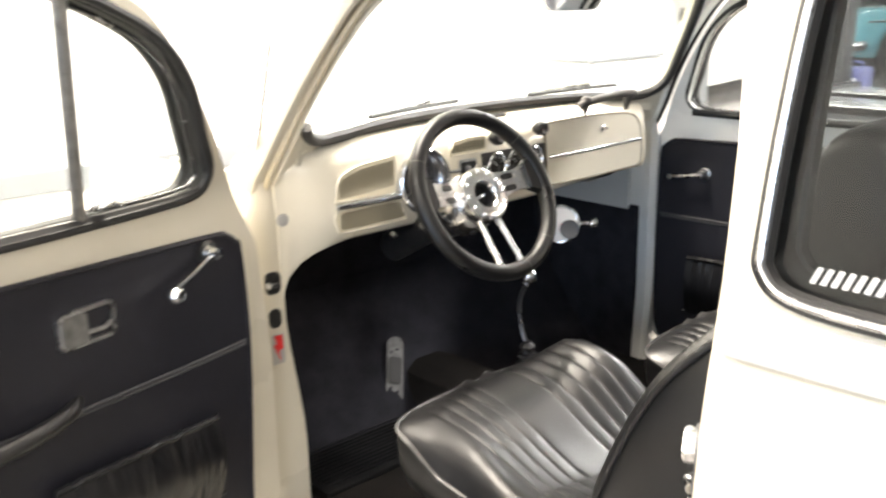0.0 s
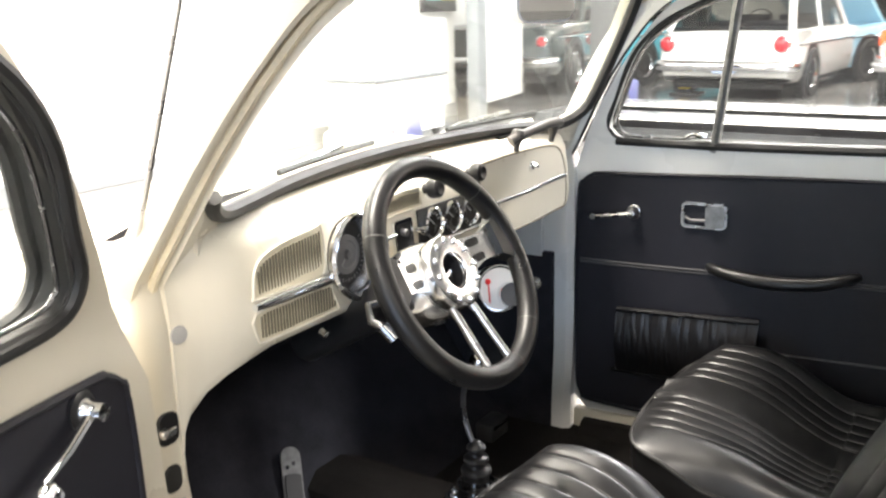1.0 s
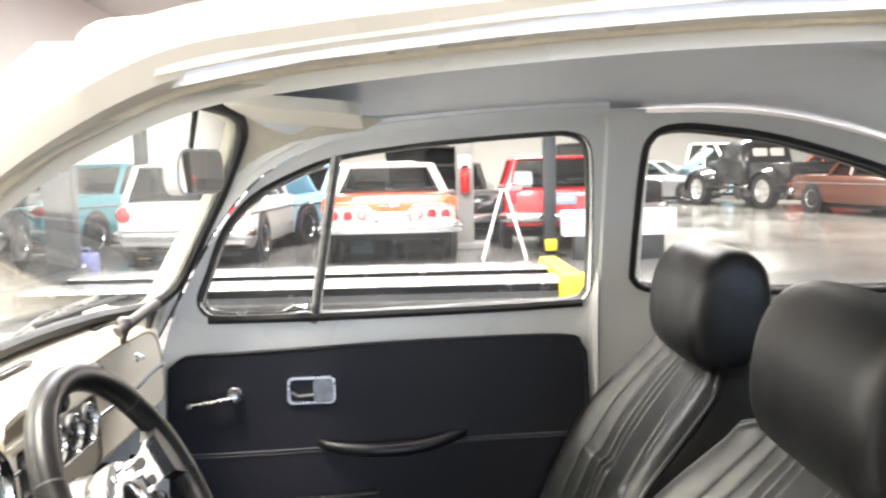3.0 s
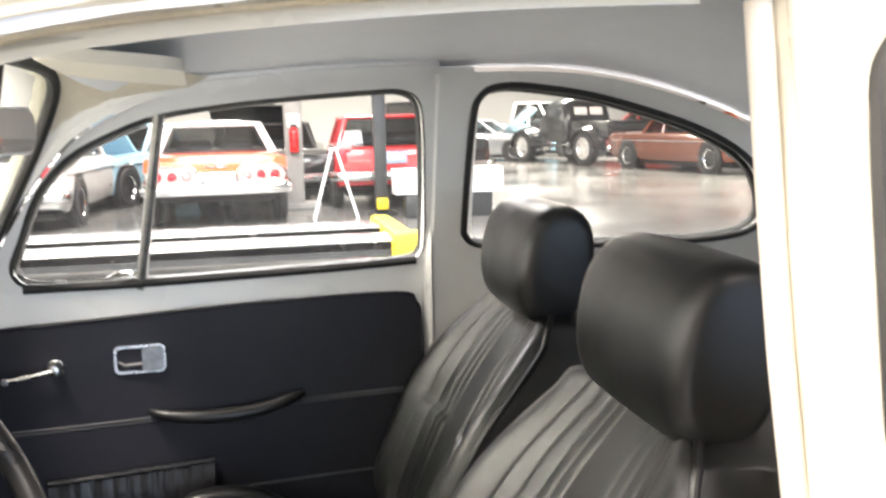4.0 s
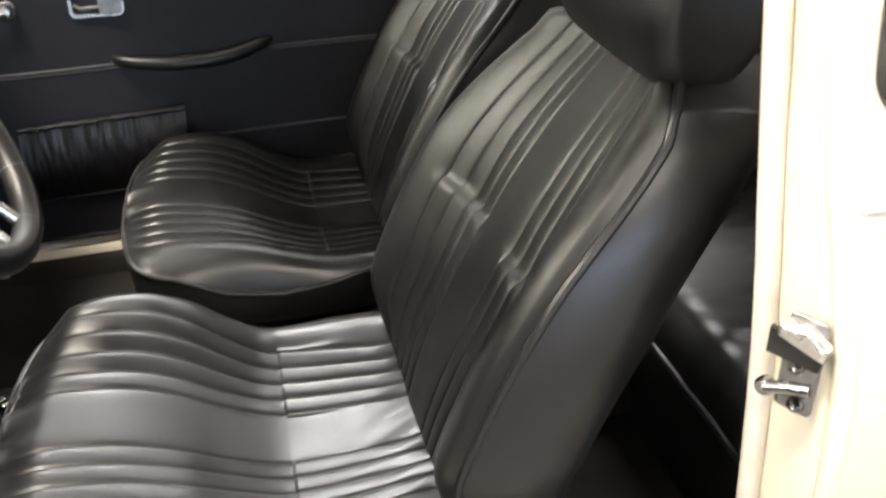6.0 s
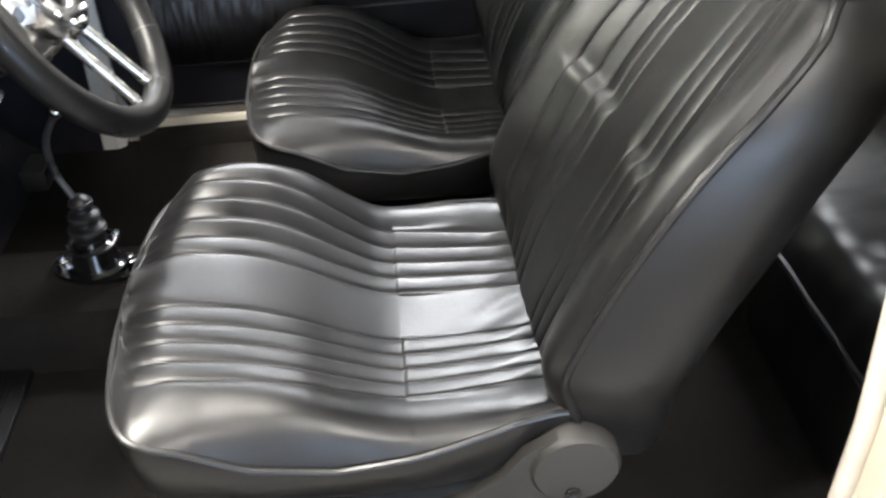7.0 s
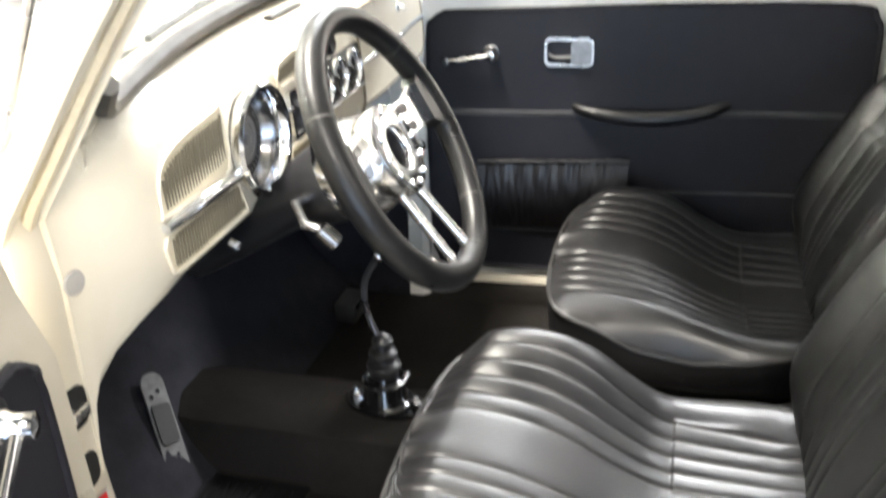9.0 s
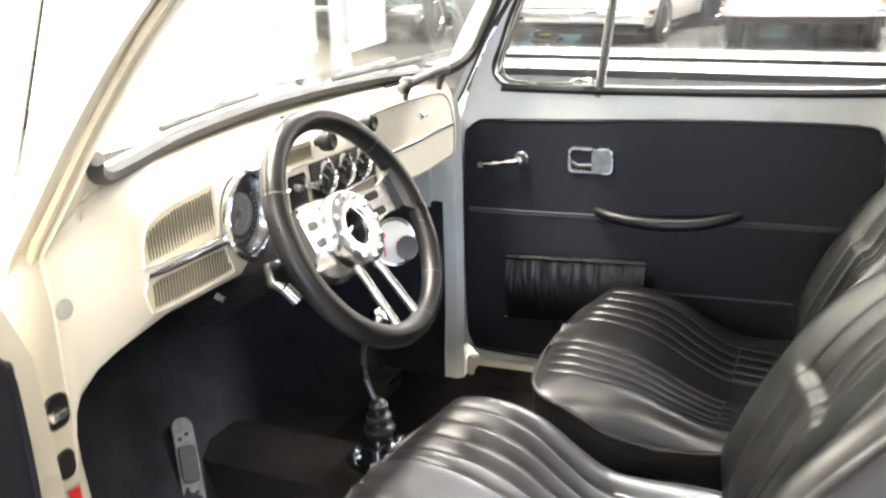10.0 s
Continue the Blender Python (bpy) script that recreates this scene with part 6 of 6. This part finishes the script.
def lamp(car, x, y, z, r, material, to=(0, -1, 0), name="tail_lamp", bezel=True):
    bm = bmesh.new()
    lathe(bm, [(0, -0.02), (r, -0.02), (r, 0.01), (r * 0.8, 0.03), (0, 0.04)], aim((x, y, z), to), 20)
    got = part(name, bm, material, car)
    if bezel:
        bm = bmesh.new()
        lathe(bm, [(r * 1.0, -0.02), (r * 1.18, -0.02), (r * 1.18, 0.012), (r * 1.0, 0.022)], aim((x, y, z), to), 20)
        part("bezel", bm, CHROME, got)


def plate_bars(car, x, y, z, w=0.3, h=0.15, to=-1):
    bm = bmesh.new()
    box(bm, (x, y, z), (w, 0.012, h), 0.004)
    p = part("number_plate", bm, PLATE, car, "pale plate with plain bars")
    bm = bmesh.new()
    box(bm, (x, y + to * 0.009, z), (w * 0.7, 0.004, h * 0.3))
    part("plate_bar", bm, WHITEPAINT, p)


# orange and white hardtop seen from behind
car, f, b = build_car("hardtop_coupe", "orange and white sixties hardtop coupe with round tail lamps", (13.4, 0.02, 0), -88, 5.2, 1.80, 1.36, ORANGE, WHITECAR, belt=0.93, cabin=(-1.0, 0.9), slope=(0.3, 0.6), clear=0.42, wheel_r=0.34, roof_in=0.27, post=0.062, bump=0.50)
for g in (-1, 1):
    bm = bmesh.new()
    prism(bm, rrect(0.60, 0.235, 0.105, 8), 0.07, aim((g * 0.55, b + 0.01, 0.675), (0, -1, 0)), 0.02)
    pod = part("lamp_pod", bm, POD, car, "pale pink oval tail lamp pod")
    bm = bmesh.new()
    tube(bm, [(g * 0.55 + x, b - 0.055, 0.675 + z) for x, z in rrect(0.61, 0.245, 0.11, 8)], 0.012, 8, True)
    part("pod_rim", bm, CHROME, pod)
    for k in (0.37, 0.55, 0.73):
        lamp(pod, g * k, b - 0.066, 0.68, 0.055, LAMPRED if k > 0.5 else LAMPPINK)
    bm = bmesh.new()
    rings = []
    for t in lin(0, 1, 6):
        y = b + 0.02 + 1.5 * t
        rings.append([Vector((g * (0.70 + a), y, 0.83 + c * (1 - t))) for a, c in ((0.0, 0.0), (0.05, 0.06), (0.15, 0.085), (0.185, 0.05), (0.19, -0.1))])
    loft(bm, rings)
    part("tail_fin", bm, ORANGE, car)
    # bumper end curling up under the pod
    bm = bmesh.new()
    tube(bm, spline([(g * 0.22, b - 0.075, 0.62), (g * 0.27, b - 0.085, 0.555), (g * 0.55, b - 0.09, 0.535), (g * 0.83, b - 0.07, 0.56), (g * 0.9, b - 0.0, 0.60)], False, 5), 0.028, 8)
    part("bumper_guard", bm, CHROME, car)
bm = bmesh.new()
box(bm, (0, b - 0.02, 0.62), (0.50, 0.06, 0.19), 0.02)
part("grille_panel", bm, CHROME, car)
plate_bars(car, 0, b - 0.06, 0.63)
bm = bmesh.new()
tube(bm, [(-0.13, b - 0.0, 0.80), (-0.03, b - 0.012, 0.79), (0, b - 0.015, 0.815), (0.03, b - 0.012, 0.79), (0.13, b - 0.0, 0.80)], 0.008, 6)
part("emblem", bm, CHROME, car)
bm = bmesh.new()
box(bm, (0, b + 2.5, 1.362), (0.8, 0.9, 0.04), 0.02)
part("roof_panel", bm, WHITECAR, car)
for g in (-1, 1):
    bm = bmesh.new()
    tube(bm, [(g * 0.14, b + 1.62, 0.97), (g * 0.36, b + 1.64, 0.985)], 0.006, 6)
    part("window_wiper", bm, BLACKPLASTIC, car)

# white estate with round red lamps
car, f, b = build_car("estate_car", "white sixties estate car with round red tail lamps", (13.3, 2.60, 0), -93, 4.6, 1.80, 1.42, WHITECAR, WHITECAR, belt=0.92, cabin=(-2.12, 0.7), slope=(0.28, 0.5), clear=0.24)
for g in (-1, 1):
    lamp(car, g * 0.76, b - 0.0, 0.74, 0.095, LAMPRED)
plate_bars(car, 0.05, b - 0.09, 0.44)
bm = bmesh.new()
tube(bm, [(-0.9, b + 0.1, 0.64), (0.9, b + 0.1, 0.64)], 0.01, 6)
part("tail_trim", bm, CHROME, car)

# red estate-style utility vehicle
car, f, b = build_car("utility_vehicle", "red boxy utility vehicle seen from behind", (14.45, -2.72, 0), -93, 4.4, 1.82, 1.42, REDCAR, REDCAR, belt=0.98, cabin=(-2.12, 0.8), slope=(0.2, 0.6), clear=0.30, roof_in=0.2, wheel_r=0.36)
for g in (-1, 1):
    bm = bmesh.new()
    box(bm, (g * 0.8, b + 0.0, 0.86), (0.17, 0.06, 0.3), 0.02)
    part("tail_lamp", bm, LAMPRED, car)
    bm = bmesh.new()
    box(bm, (g * 0.74, b - 0.01, 0.95), (0.22, 0.05, 0.09), 0.02)
    part("reversing_lamp", bm, LAMPPINK, car)
plate_bars(car, 0.0, b - 0.03, 0.78, 0.34, 0.17)

# light blue coupe, bonnet up, grille to the hall
car, f, b = build_car("blue_coupe", "light blue sixties coupe with chrome grille and raised bonnet", (16.4, 1.75, 0), 68, 4.8, 1.85, 1.38, SKY, SKY, belt=0.9, hood_up=True)
for g in (-1, 1):
    for k in (0.55, 0.75):
        lamp(car, g * k, f - 0.01, 0.66, 0.075, LAMPCLEAR, (0, 1, 0), "head_lamp")
bm = bmesh.new()
box(bm, (0, f - 0.02, 0.64), (1.5, 0.07, 0.16), 0.02)
part("grille", bm, CHROME, car)
# teal saloon beyond the estate
car, f, b = build_car("teal_saloon", "teal fifties saloon parked beside the estate", (14.8, 5.2, 0), -102, 4.9, 1.9, 1.46, TEAL, TEAL, belt=0.98)
for g in (-1, 1):
    lamp(car, g * 0.72, b, 0.76, 0.08, LAMPRED)
# black cars behind the column
car, f, b = build_car("black_coupe", "black coupe with chrome trim and raised bonnet", (18.0, -0.9, 0), 80, 4.7, 1.85, 1.36, BLACKCAR, BLACKCAR, belt=0.9, hood_up=True)
car, f, b = build_car("black_saloon", "black saloon with bright side trim", (15.9, -0.75, 0), -84, 4.5, 1.8, 1.33, BLACKCAR, BLACKCAR, belt=0.88)
car, f, b = build_car("black_van", "tall black vehicle parked beyond the red one", (18.6, -4.2, 0), -90, 4.7, 1.9, 1.72, BLACKCAR, BLACKCAR, belt=1.0)
car, f, b = build_car("red_pickup", "small dark red vintage saloon by the far wall", (20.5, 2.4, 0), -70, 4.4, 1.75, 1.6, REDCAR, REDCAR, belt=1.0)

# the far row seen past the rear quarter
def build_pickup(at, turn):
    car = thing("vintage_pickup", "large black vintage pickup truck on big wheels", "car", at, turn)
    bm = bmesh.new()
    rings = []
    for z, w, y0, y1 in ((0.62, 0.80, -0.42, 0.95), (0.9, 0.84, -0.45, 0.95), (1.22, 0.83, -0.44, 0.9), (1.3, 0.81, -0.43, 0.85), (1.62, 0.74, -0.38, 0.62), (1.76, 0.66, -0.30, 0.5), (1.82, 0.5, -0.16, 0.36)):
        rings.append([Vector((x, y + (y0 + y1) / 2, z)) for x, y in rrect(2 * w, y1 - y0, 0.16, 4)])
    loft(bm, rings)
    cab = part("cab", bm, BLACKCAR, car)
    for g in (-1, 1):
        # opaque pale rear pane; its colour paints the light from beyond the cab
        bm = bmesh.new()
        prism(bm, rrect(0.44, 0.22, 0.05, 4), 0.02, aim((g * 0.27, -0.40, 1.47), (0, -1, 0.16)), 0.005)
        part("rear_pane", bm, LAMPCLEAR, cab, "pale pane, light through the cab put into its colour")
        bm = bmesh.new()
        prism(bm, rrect(0.62, 0.26, 0.06, 4), 0.012, aim((g * 0.775, 0.16, 1.46), (g, 0, 0.2)), 0.004)
        part("side_pane", bm, DARKGLASS, cab)
    bm = bmesh.new()
    loft(bm, [[Vector((x * k, y, 0.95 + z * q)) for x, z in rrect(1.1, 0.72, 0.25, 5)] for y, k, q in ((0.85, 1.15, 1.0), (1.3, 0.95, 0.95), (1.9, 0.72, 0.88), (2.12, 0.6, 0.75))])
    part("bonnet", bm, BLACKCAR, car)
    for x, y, s in ((-0.7, -1.35, (0.06, 1.7, 0.42)), (0.7, -1.35, (0.06, 1.7, 0.42)), (0, -2.2, (1.4, 0.06, 0.42)), (0, -0.52, (1.4, 0.05, 0.42)), (0, -1.35, (1.36, 1.64, 0.05))):
        bm = bmesh.new()
        box(bm, (x, y, 0.98 if s[2] > 0.1 else 0.82), s, 0.015)
        part("bed_panel", bm, BLACKCAR, car)
    bm = bmesh.new()
    tube(bm, [(-0.75, -2.32, 0.66), (0.75, -2.32, 0.66)], 0.05, 8)
    part("bumper", bm, CHROME, car)
    for g in (-1, 1):
        bm = bmesh.new()
        box(bm, (g * 0.88, 0.1, 0.55), (0.28, 1.9, 0.05), 0.015)
        part("running_board", bm, BLACKCAR, car)
        for wy in (1.55, -1.45):
            build_wheel(car, g * 0.86, wy, 0.46, 0.26, ALU)
            bm = bmesh.new()
            sheet(bm, lambda u, v: Vector((g * (0.66 + 0.36 * u), wy + 0.60 * math.cos(math.pi * v) * (1 - 0.06 * u), 0.52 + (0.56 - 0.10 * u * u) * math.sin(math.pi * v))), lin(0, 1, 6), lin(-0.04, 1.04, 20), Vector((0, 0, -0.03)))
            part("mudguard", bm, BLACKCAR, car)
    return car


build_pickup((23.9, -9.8, 0), -74)
car, f, b = build_car("brown_coupe", "metallic brown sixties coupe with bright wheels", (19.0, -10.95, 0), 100, 5.0, 1.9, 1.36, BROWN, BROWN, belt=0.9, cabin=(-1.0, 0.75), rimmat=CHROME, clear=0.24)
for g in (-1, 1):
    lamp(car, g * 0.7, f, 0.66, 0.09, LAMPCLEAR, (0, 1, 0), "head_lamp")
    lamp(car, g * 0.7, b, 0.66, 0.09, LAMPRED)
car, f, b = build_car("grey_coupe", "silver grey coupe with raised bonnet", (27.3, -7.6, 0), 150, 4.6, 1.85, 1.3, GREYCAR, GREYCAR, belt=0.88, hood_up=True)
for g in (-1, 1):
    lamp(car, g * 0.7, f, 0.62, 0.09, LAMPCLEAR, (0, 1, 0), "head_lamp")
car, f, b = build_car("blue_pickup", "pale blue and white pickup truck", (29.5, -10.2, 0), 140, 4.8, 1.9, 1.85, SKY, WHITECAR, belt=1.1, cabin=(-0.5, 0.9), slope=(0.15, 0.4))
car, f, b = build_car("dark_red_coupe", "dark red coupe with raised bonnet", (27.0, -13.2, 0), 140, 4.7, 1.9, 1.4, DEEPRED, DEEPRED, belt=0.95, hood_up=True)
car, f, b = build_car("orange_coupe", "orange muscle coupe with raised bonnet", (12.4, -12.2, 0), 52, 4.7, 1.88, 1.3, ORANGE, ORANGE, belt=0.9, hood_up=True)
for g in (-1, 1):
    lamp(car, g * 0.68, f, 0.66, 0.09, LAMPCLEAR, (0, 1, 0), "head_lamp")
bm = bmesh.new()
box(bm, (0, f - 0.01, 0.6), (0.9, 0.06, 0.18), 0.02)
part("grille", bm, BLACKPLASTIC, car)
# dark green truck beyond the windscreen
GREENBLACK = paint("dark_green_paint", (0.03, 0.04, 0.04))
car, f, b = build_car("green_truck", "dark green vintage truck behind the partition", (12.6, 6.0, 0), -85, 4.6, 1.8, 1.75, GREENBLACK, GREENBLACK, belt=1.05, cabin=(-0.9, 0.9), wheel_r=0.38, clear=0.3)
for g in (-1, 1):
    lamp(car, g * 0.75, b, 0.8, 0.07, LAMPRED)

# ---- hall fittings ----
YELLOW = mat("safety_yellow", (0.75, 0.55, 0.02), 0.45, var=0.08, scale=6)
POSTM = mat("lift_post_paint", (0.03, 0.032, 0.035), 0.4, 0.2, var=0.15, scale=6)
DECK = mat("galvanised_deck", (0.62, 0.62, 0.62), 0.22, 0.7, var=0.12, scale=5, bump=0.1)
CONC = mat("column_concrete", (0.26, 0.25, 0.235), 0.85, var=0.1, scale=3, bump=0.3)
REDSTEEL = mat("extinguisher_red", (0.55, 0.015, 0.015), 0.3, var=0.06)
BLUECRATE = mat("blue_plastic", (0.09, 0.10, 0.24), 0.4, var=0.15, scale=8)

lift = thing("car_lift", "low car lift with bright metal runways and yellow ends", "car lift")
for x in (7.0, 8.1):
    bm = bmesh.new()
    box(bm, (x + 0.2, 0.75, 0.20), (0.62, 5.1, 0.10), 0.015)
    part("runway", bm, DECK, lift)
    bm = bmesh.new()
    box(bm, (x - 0.09, 0.75, 0.17), (0.04, 5.1, 0.13))
    part("runway_side", bm, POSTM, lift)
for y in (-1.86, 3.2):
    bm = bmesh.new()
    box(bm, (7.75, y, 0.19), (2.0, 0.2, 0.2), 0.03)
    part("cross_beam", bm, YELLOW if y < 0 else POSTM, lift)
    bm = bmesh.new()
    box(bm, (6.85, y, 0.17), (0.26, 0.3, 0.30) if y < 0 else (0.14, 0.16, 0.14), 0.03)
    part("beam_end", bm, YELLOW, lift)
for x, y in ((11.55, -2.28), (11.75, 3.42)):
    post = thing("lift_post", "tall black steel lift post with yellow foot", "lift post", (x, y, 0), group="lift posts")
    bm = bmesh.new()
    box(bm, (0, 0, 1.7), (0.16, 0.17, 3.4), 0.012)
    part("upright", bm, POSTM, post)
    bm = bmesh.new()
    box(bm, (0, 0, 0.02), (0.4, 0.4, 0.03), 0.004)
    part("foot_plate", bm, POSTM, post)
    bm = bmesh.new()
    box(bm, (-0.1, 0.0, 0.17), (0.1, 0.16, 0.16), 0.02)
    part("lock_cover", bm, YELLOW, post)
for x, y in ((8.6, 3.35),):
    post = thing("lift_column", "black lift column with yellow power unit", "lift post", (x, y, 0))
    bm = bmesh.new()
    box(bm, (0, 0, 0.85), (0.24, 0.3, 1.7), 0.02)
    part("upright", bm, POSTM, post)
    bm = bmesh.new()
    lathe(bm, [(0, 0), (0.1, 0), (0.11, 0.04), (0.11, 0.3), (0.08, 0.34), (0, 0.35)], pose(0.0, 0, 1.62), 20)
    part("power_unit", bm, YELLOW, post)
    bm = bmesh.new()
    box(bm, (-0.05, 0.3, 1.6), (0.2, 0.22, 0.28), 0.02)
    part("control_box", bm, GREYPLASTIC, post)
column = thing("concrete_column", "square grey concrete column standing on a low plinth", "column", (13.2, -1.17, 0))
bm = bmesh.new()
box(bm, (0, 0, H / 2), (0.27, 0.27, H), 0.012)
part("shaft", bm, CONC, column)
bm = bmesh.new()
box(bm, (0, 0, 0.05), (0.6, 0.75, 0.1), 0.02)
part("plinth", bm, CONC, column)
ext = thing("fire_extinguisher", "red fire extinguisher hung on the concrete column", "fire extinguisher", (13.0, -1.17, 0.88))
bm = bmesh.new()
lathe(bm, [(0, 0), (0.065, 0), (0.07, 0.02), (0.07, 0.3), (0.05, 0.36), (0.022, 0.38), (0, 0.385)], None, 20)
part("cylinder", bm, REDSTEEL, ext)
bm = bmesh.new()
box(bm, (0, 0, 0.40), (0.05, 0.1, 0.05), 0.01)
part("valve", bm, BLACKPLASTIC, ext)
bm = bmesh.new()
box(bm, (0.06, 0, 0.48), (0.01, 0.18, 0.2), 0.002)
part("sign", bm, WHITEPAINT, ext)
ladder = thing("step_ladder", "white aluminium step ladder standing open", "ladder", (11.35, -1.62, 0))
for g in (-1, 1):
    for d in (-0.22, 0.22):
        bm = bmesh.new()
        tube(bm, [(d * 0.4, g * 0.30, 0), (d * 0.3, g * 0.03, 0.95)], 0.014, 8)
        part("leg", bm, WHITEPAINT, ladder)
for k in range(4):
    bm = bmesh.new()
    z = 0.2 + 0.2 * k
    w = 0.30 - 0.27 * z / 0.95
    tube(bm, [(-0.09 + 0.02 * z, w, z), (0.09 - 0.02 * z, w, z)], 0.012, 6)
    part("step", bm, WHITEPAINT, ladder)
bm = bmesh.new()
box(bm, (0, 0, 0.955), (0.16, 0.12, 0.03), 0.008)
part("top_cap", bm, WHITEPAINT, ladder)
sign = thing("white_box", "blank white box standing behind the red vehicle", "box", (11.0, -3.12, 0))
bm = bmesh.new()
box(bm, (0, 0, 0.5), (0.3, 1.5, 0.34), 0.01)
part("carton", bm, WHITEPAINT, sign)
bm = bmesh.new()
box(bm, (0, 0, 0.165), (0.25, 1.2, 0.33), 0.01)
part("stand", bm, POSTM, sign)
for x, y, h2 in ((9.0, 3.3, 0.42), (6.0, 4.3, 0.29)):
    crate = thing("blue_canister", "blue plastic canister with white label on the floor", "canister", (x, y, 0), group="canisters")
    bm = bmesh.new()
    box(bm, (0, 0, h2 * 0.5), (0.6 * h2 + 0.06, 0.7 * h2, h2), 0.03)
    part("container", bm, BLUECRATE, crate)
    bm = bmesh.new()
    box(bm, (-0.3 * h2 - 0.032, 0, h2 * 0.6), (0.004, 0.4 * h2, 0.28 * h2))
    part("label_patch", bm, WHITEPAINT, crate)
    bm = bmesh.new()
    tube(bm, spline([(0, -0.18 * h2, h2 - 0.01), (0, -0.18 * h2, h2 + 0.05), (0, 0.18 * h2, h2 + 0.05), (0, 0.18 * h2, h2 - 0.01)], False, 4), 0.014, 6)
    part("grip", bm, BLUECRATE, crate)

# white partition with a grey post, wall shelf, and skirting on the near wall
partition = thing("partition", "white partition panels with a grey metal post", "partition")
PANEL = mat("panel_white", (0.78, 0.77, 0.75), 0.5, var=0.03, scale=1)
GREYPOST = mat("grey_post_paint", (0.22, 0.23, 0.24), 0.5, 0.2, var=0.1, scale=4)
for x0, y0, x1, y1 in ((8.25, 4.8, 9.75, 5.05),):
    bm = bmesh.new()
    m = Matrix.Translation(((x0 + x1) / 2, (y0 + y1) / 2, 1.3)) @ Matrix.Rotation(math.atan2(y1 - y0, x1 - x0), 4, "Z")
    box(bm, (0, 0, 0.06), (math.hypot(x1 - x0, y1 - y0), 0.06, 2.4), 0.01, m)
    part("panel", bm, PANEL, partition)
bm = bmesh.new()
box(bm, (8.1, 4.75, 1.5), (0.2, 0.16, 3.0), 0.01)
part("post", bm, GREYPOST, partition)
rack = thing("marker_rack", "black wall rack holding coloured markers", "wall rack", (7.98, 5.19, 1.50))
bm = bmesh.new()
box(bm, (0, 0, 0), (0.7, 0.06, 0.5), 0.01)
part("holder", bm, BLACKPLASTIC, rack)
for k, col in enumerate(((0.1, 0.4, 0.42), (0.05, 0.3, 0.25), (0.6, 0.25, 0.35), (0.25, 0.5, 0.5), (0.7, 0.6, 0.1), (0.75, 0.62, 0.12), (0.72, 0.65, 0.2), (0.7, 0.58, 0.15))):
    bm = bmesh.new()
    box(bm, (-0.17 + 0.32 * (k // 4), -0.05, 0.19 - 0.095 * (k % 4)), (0.27, 0.05, 0.055), 0.012)
    part("marker", bm, mat("marker_colour", col, 0.4), rack)
base = bmesh.new()
box(base, (-0.30, 5.237, 0.08), (17.4, 0.03, 0.16), 0.004)
solid("baseboard", base, GREYPOST, "grey skirting along the white wall", "skirting", kind="structure", smooth=0)
bench2 = thing("work_cart", "pale work cart standing by the wall", "cart", (6.3, 4.75, 0))
bm = bmesh.new()
box(bm, (0, 0, 0.35), (1.2, 0.6, 0.55), 0.02)
part("cabinet", bm, PANEL, bench2)
bm = bmesh.new()
box(bm, (0, 0, 0.64), (1.26, 0.66, 0.03), 0.006)
part("top", bm, GREYPOST, bench2)
for g in (-1, 1):
    for d in (-0.25, 0.25):
        bm = bmesh.new()
        lathe(bm, [(0, -0.02), (0.05, -0.02), (0.05, 0.02), (0, 0.02)], aim((g * 0.5, d, 0.05), (0, 1, 0)), 14)
        part("castor", bm, RUBBER, bench2)
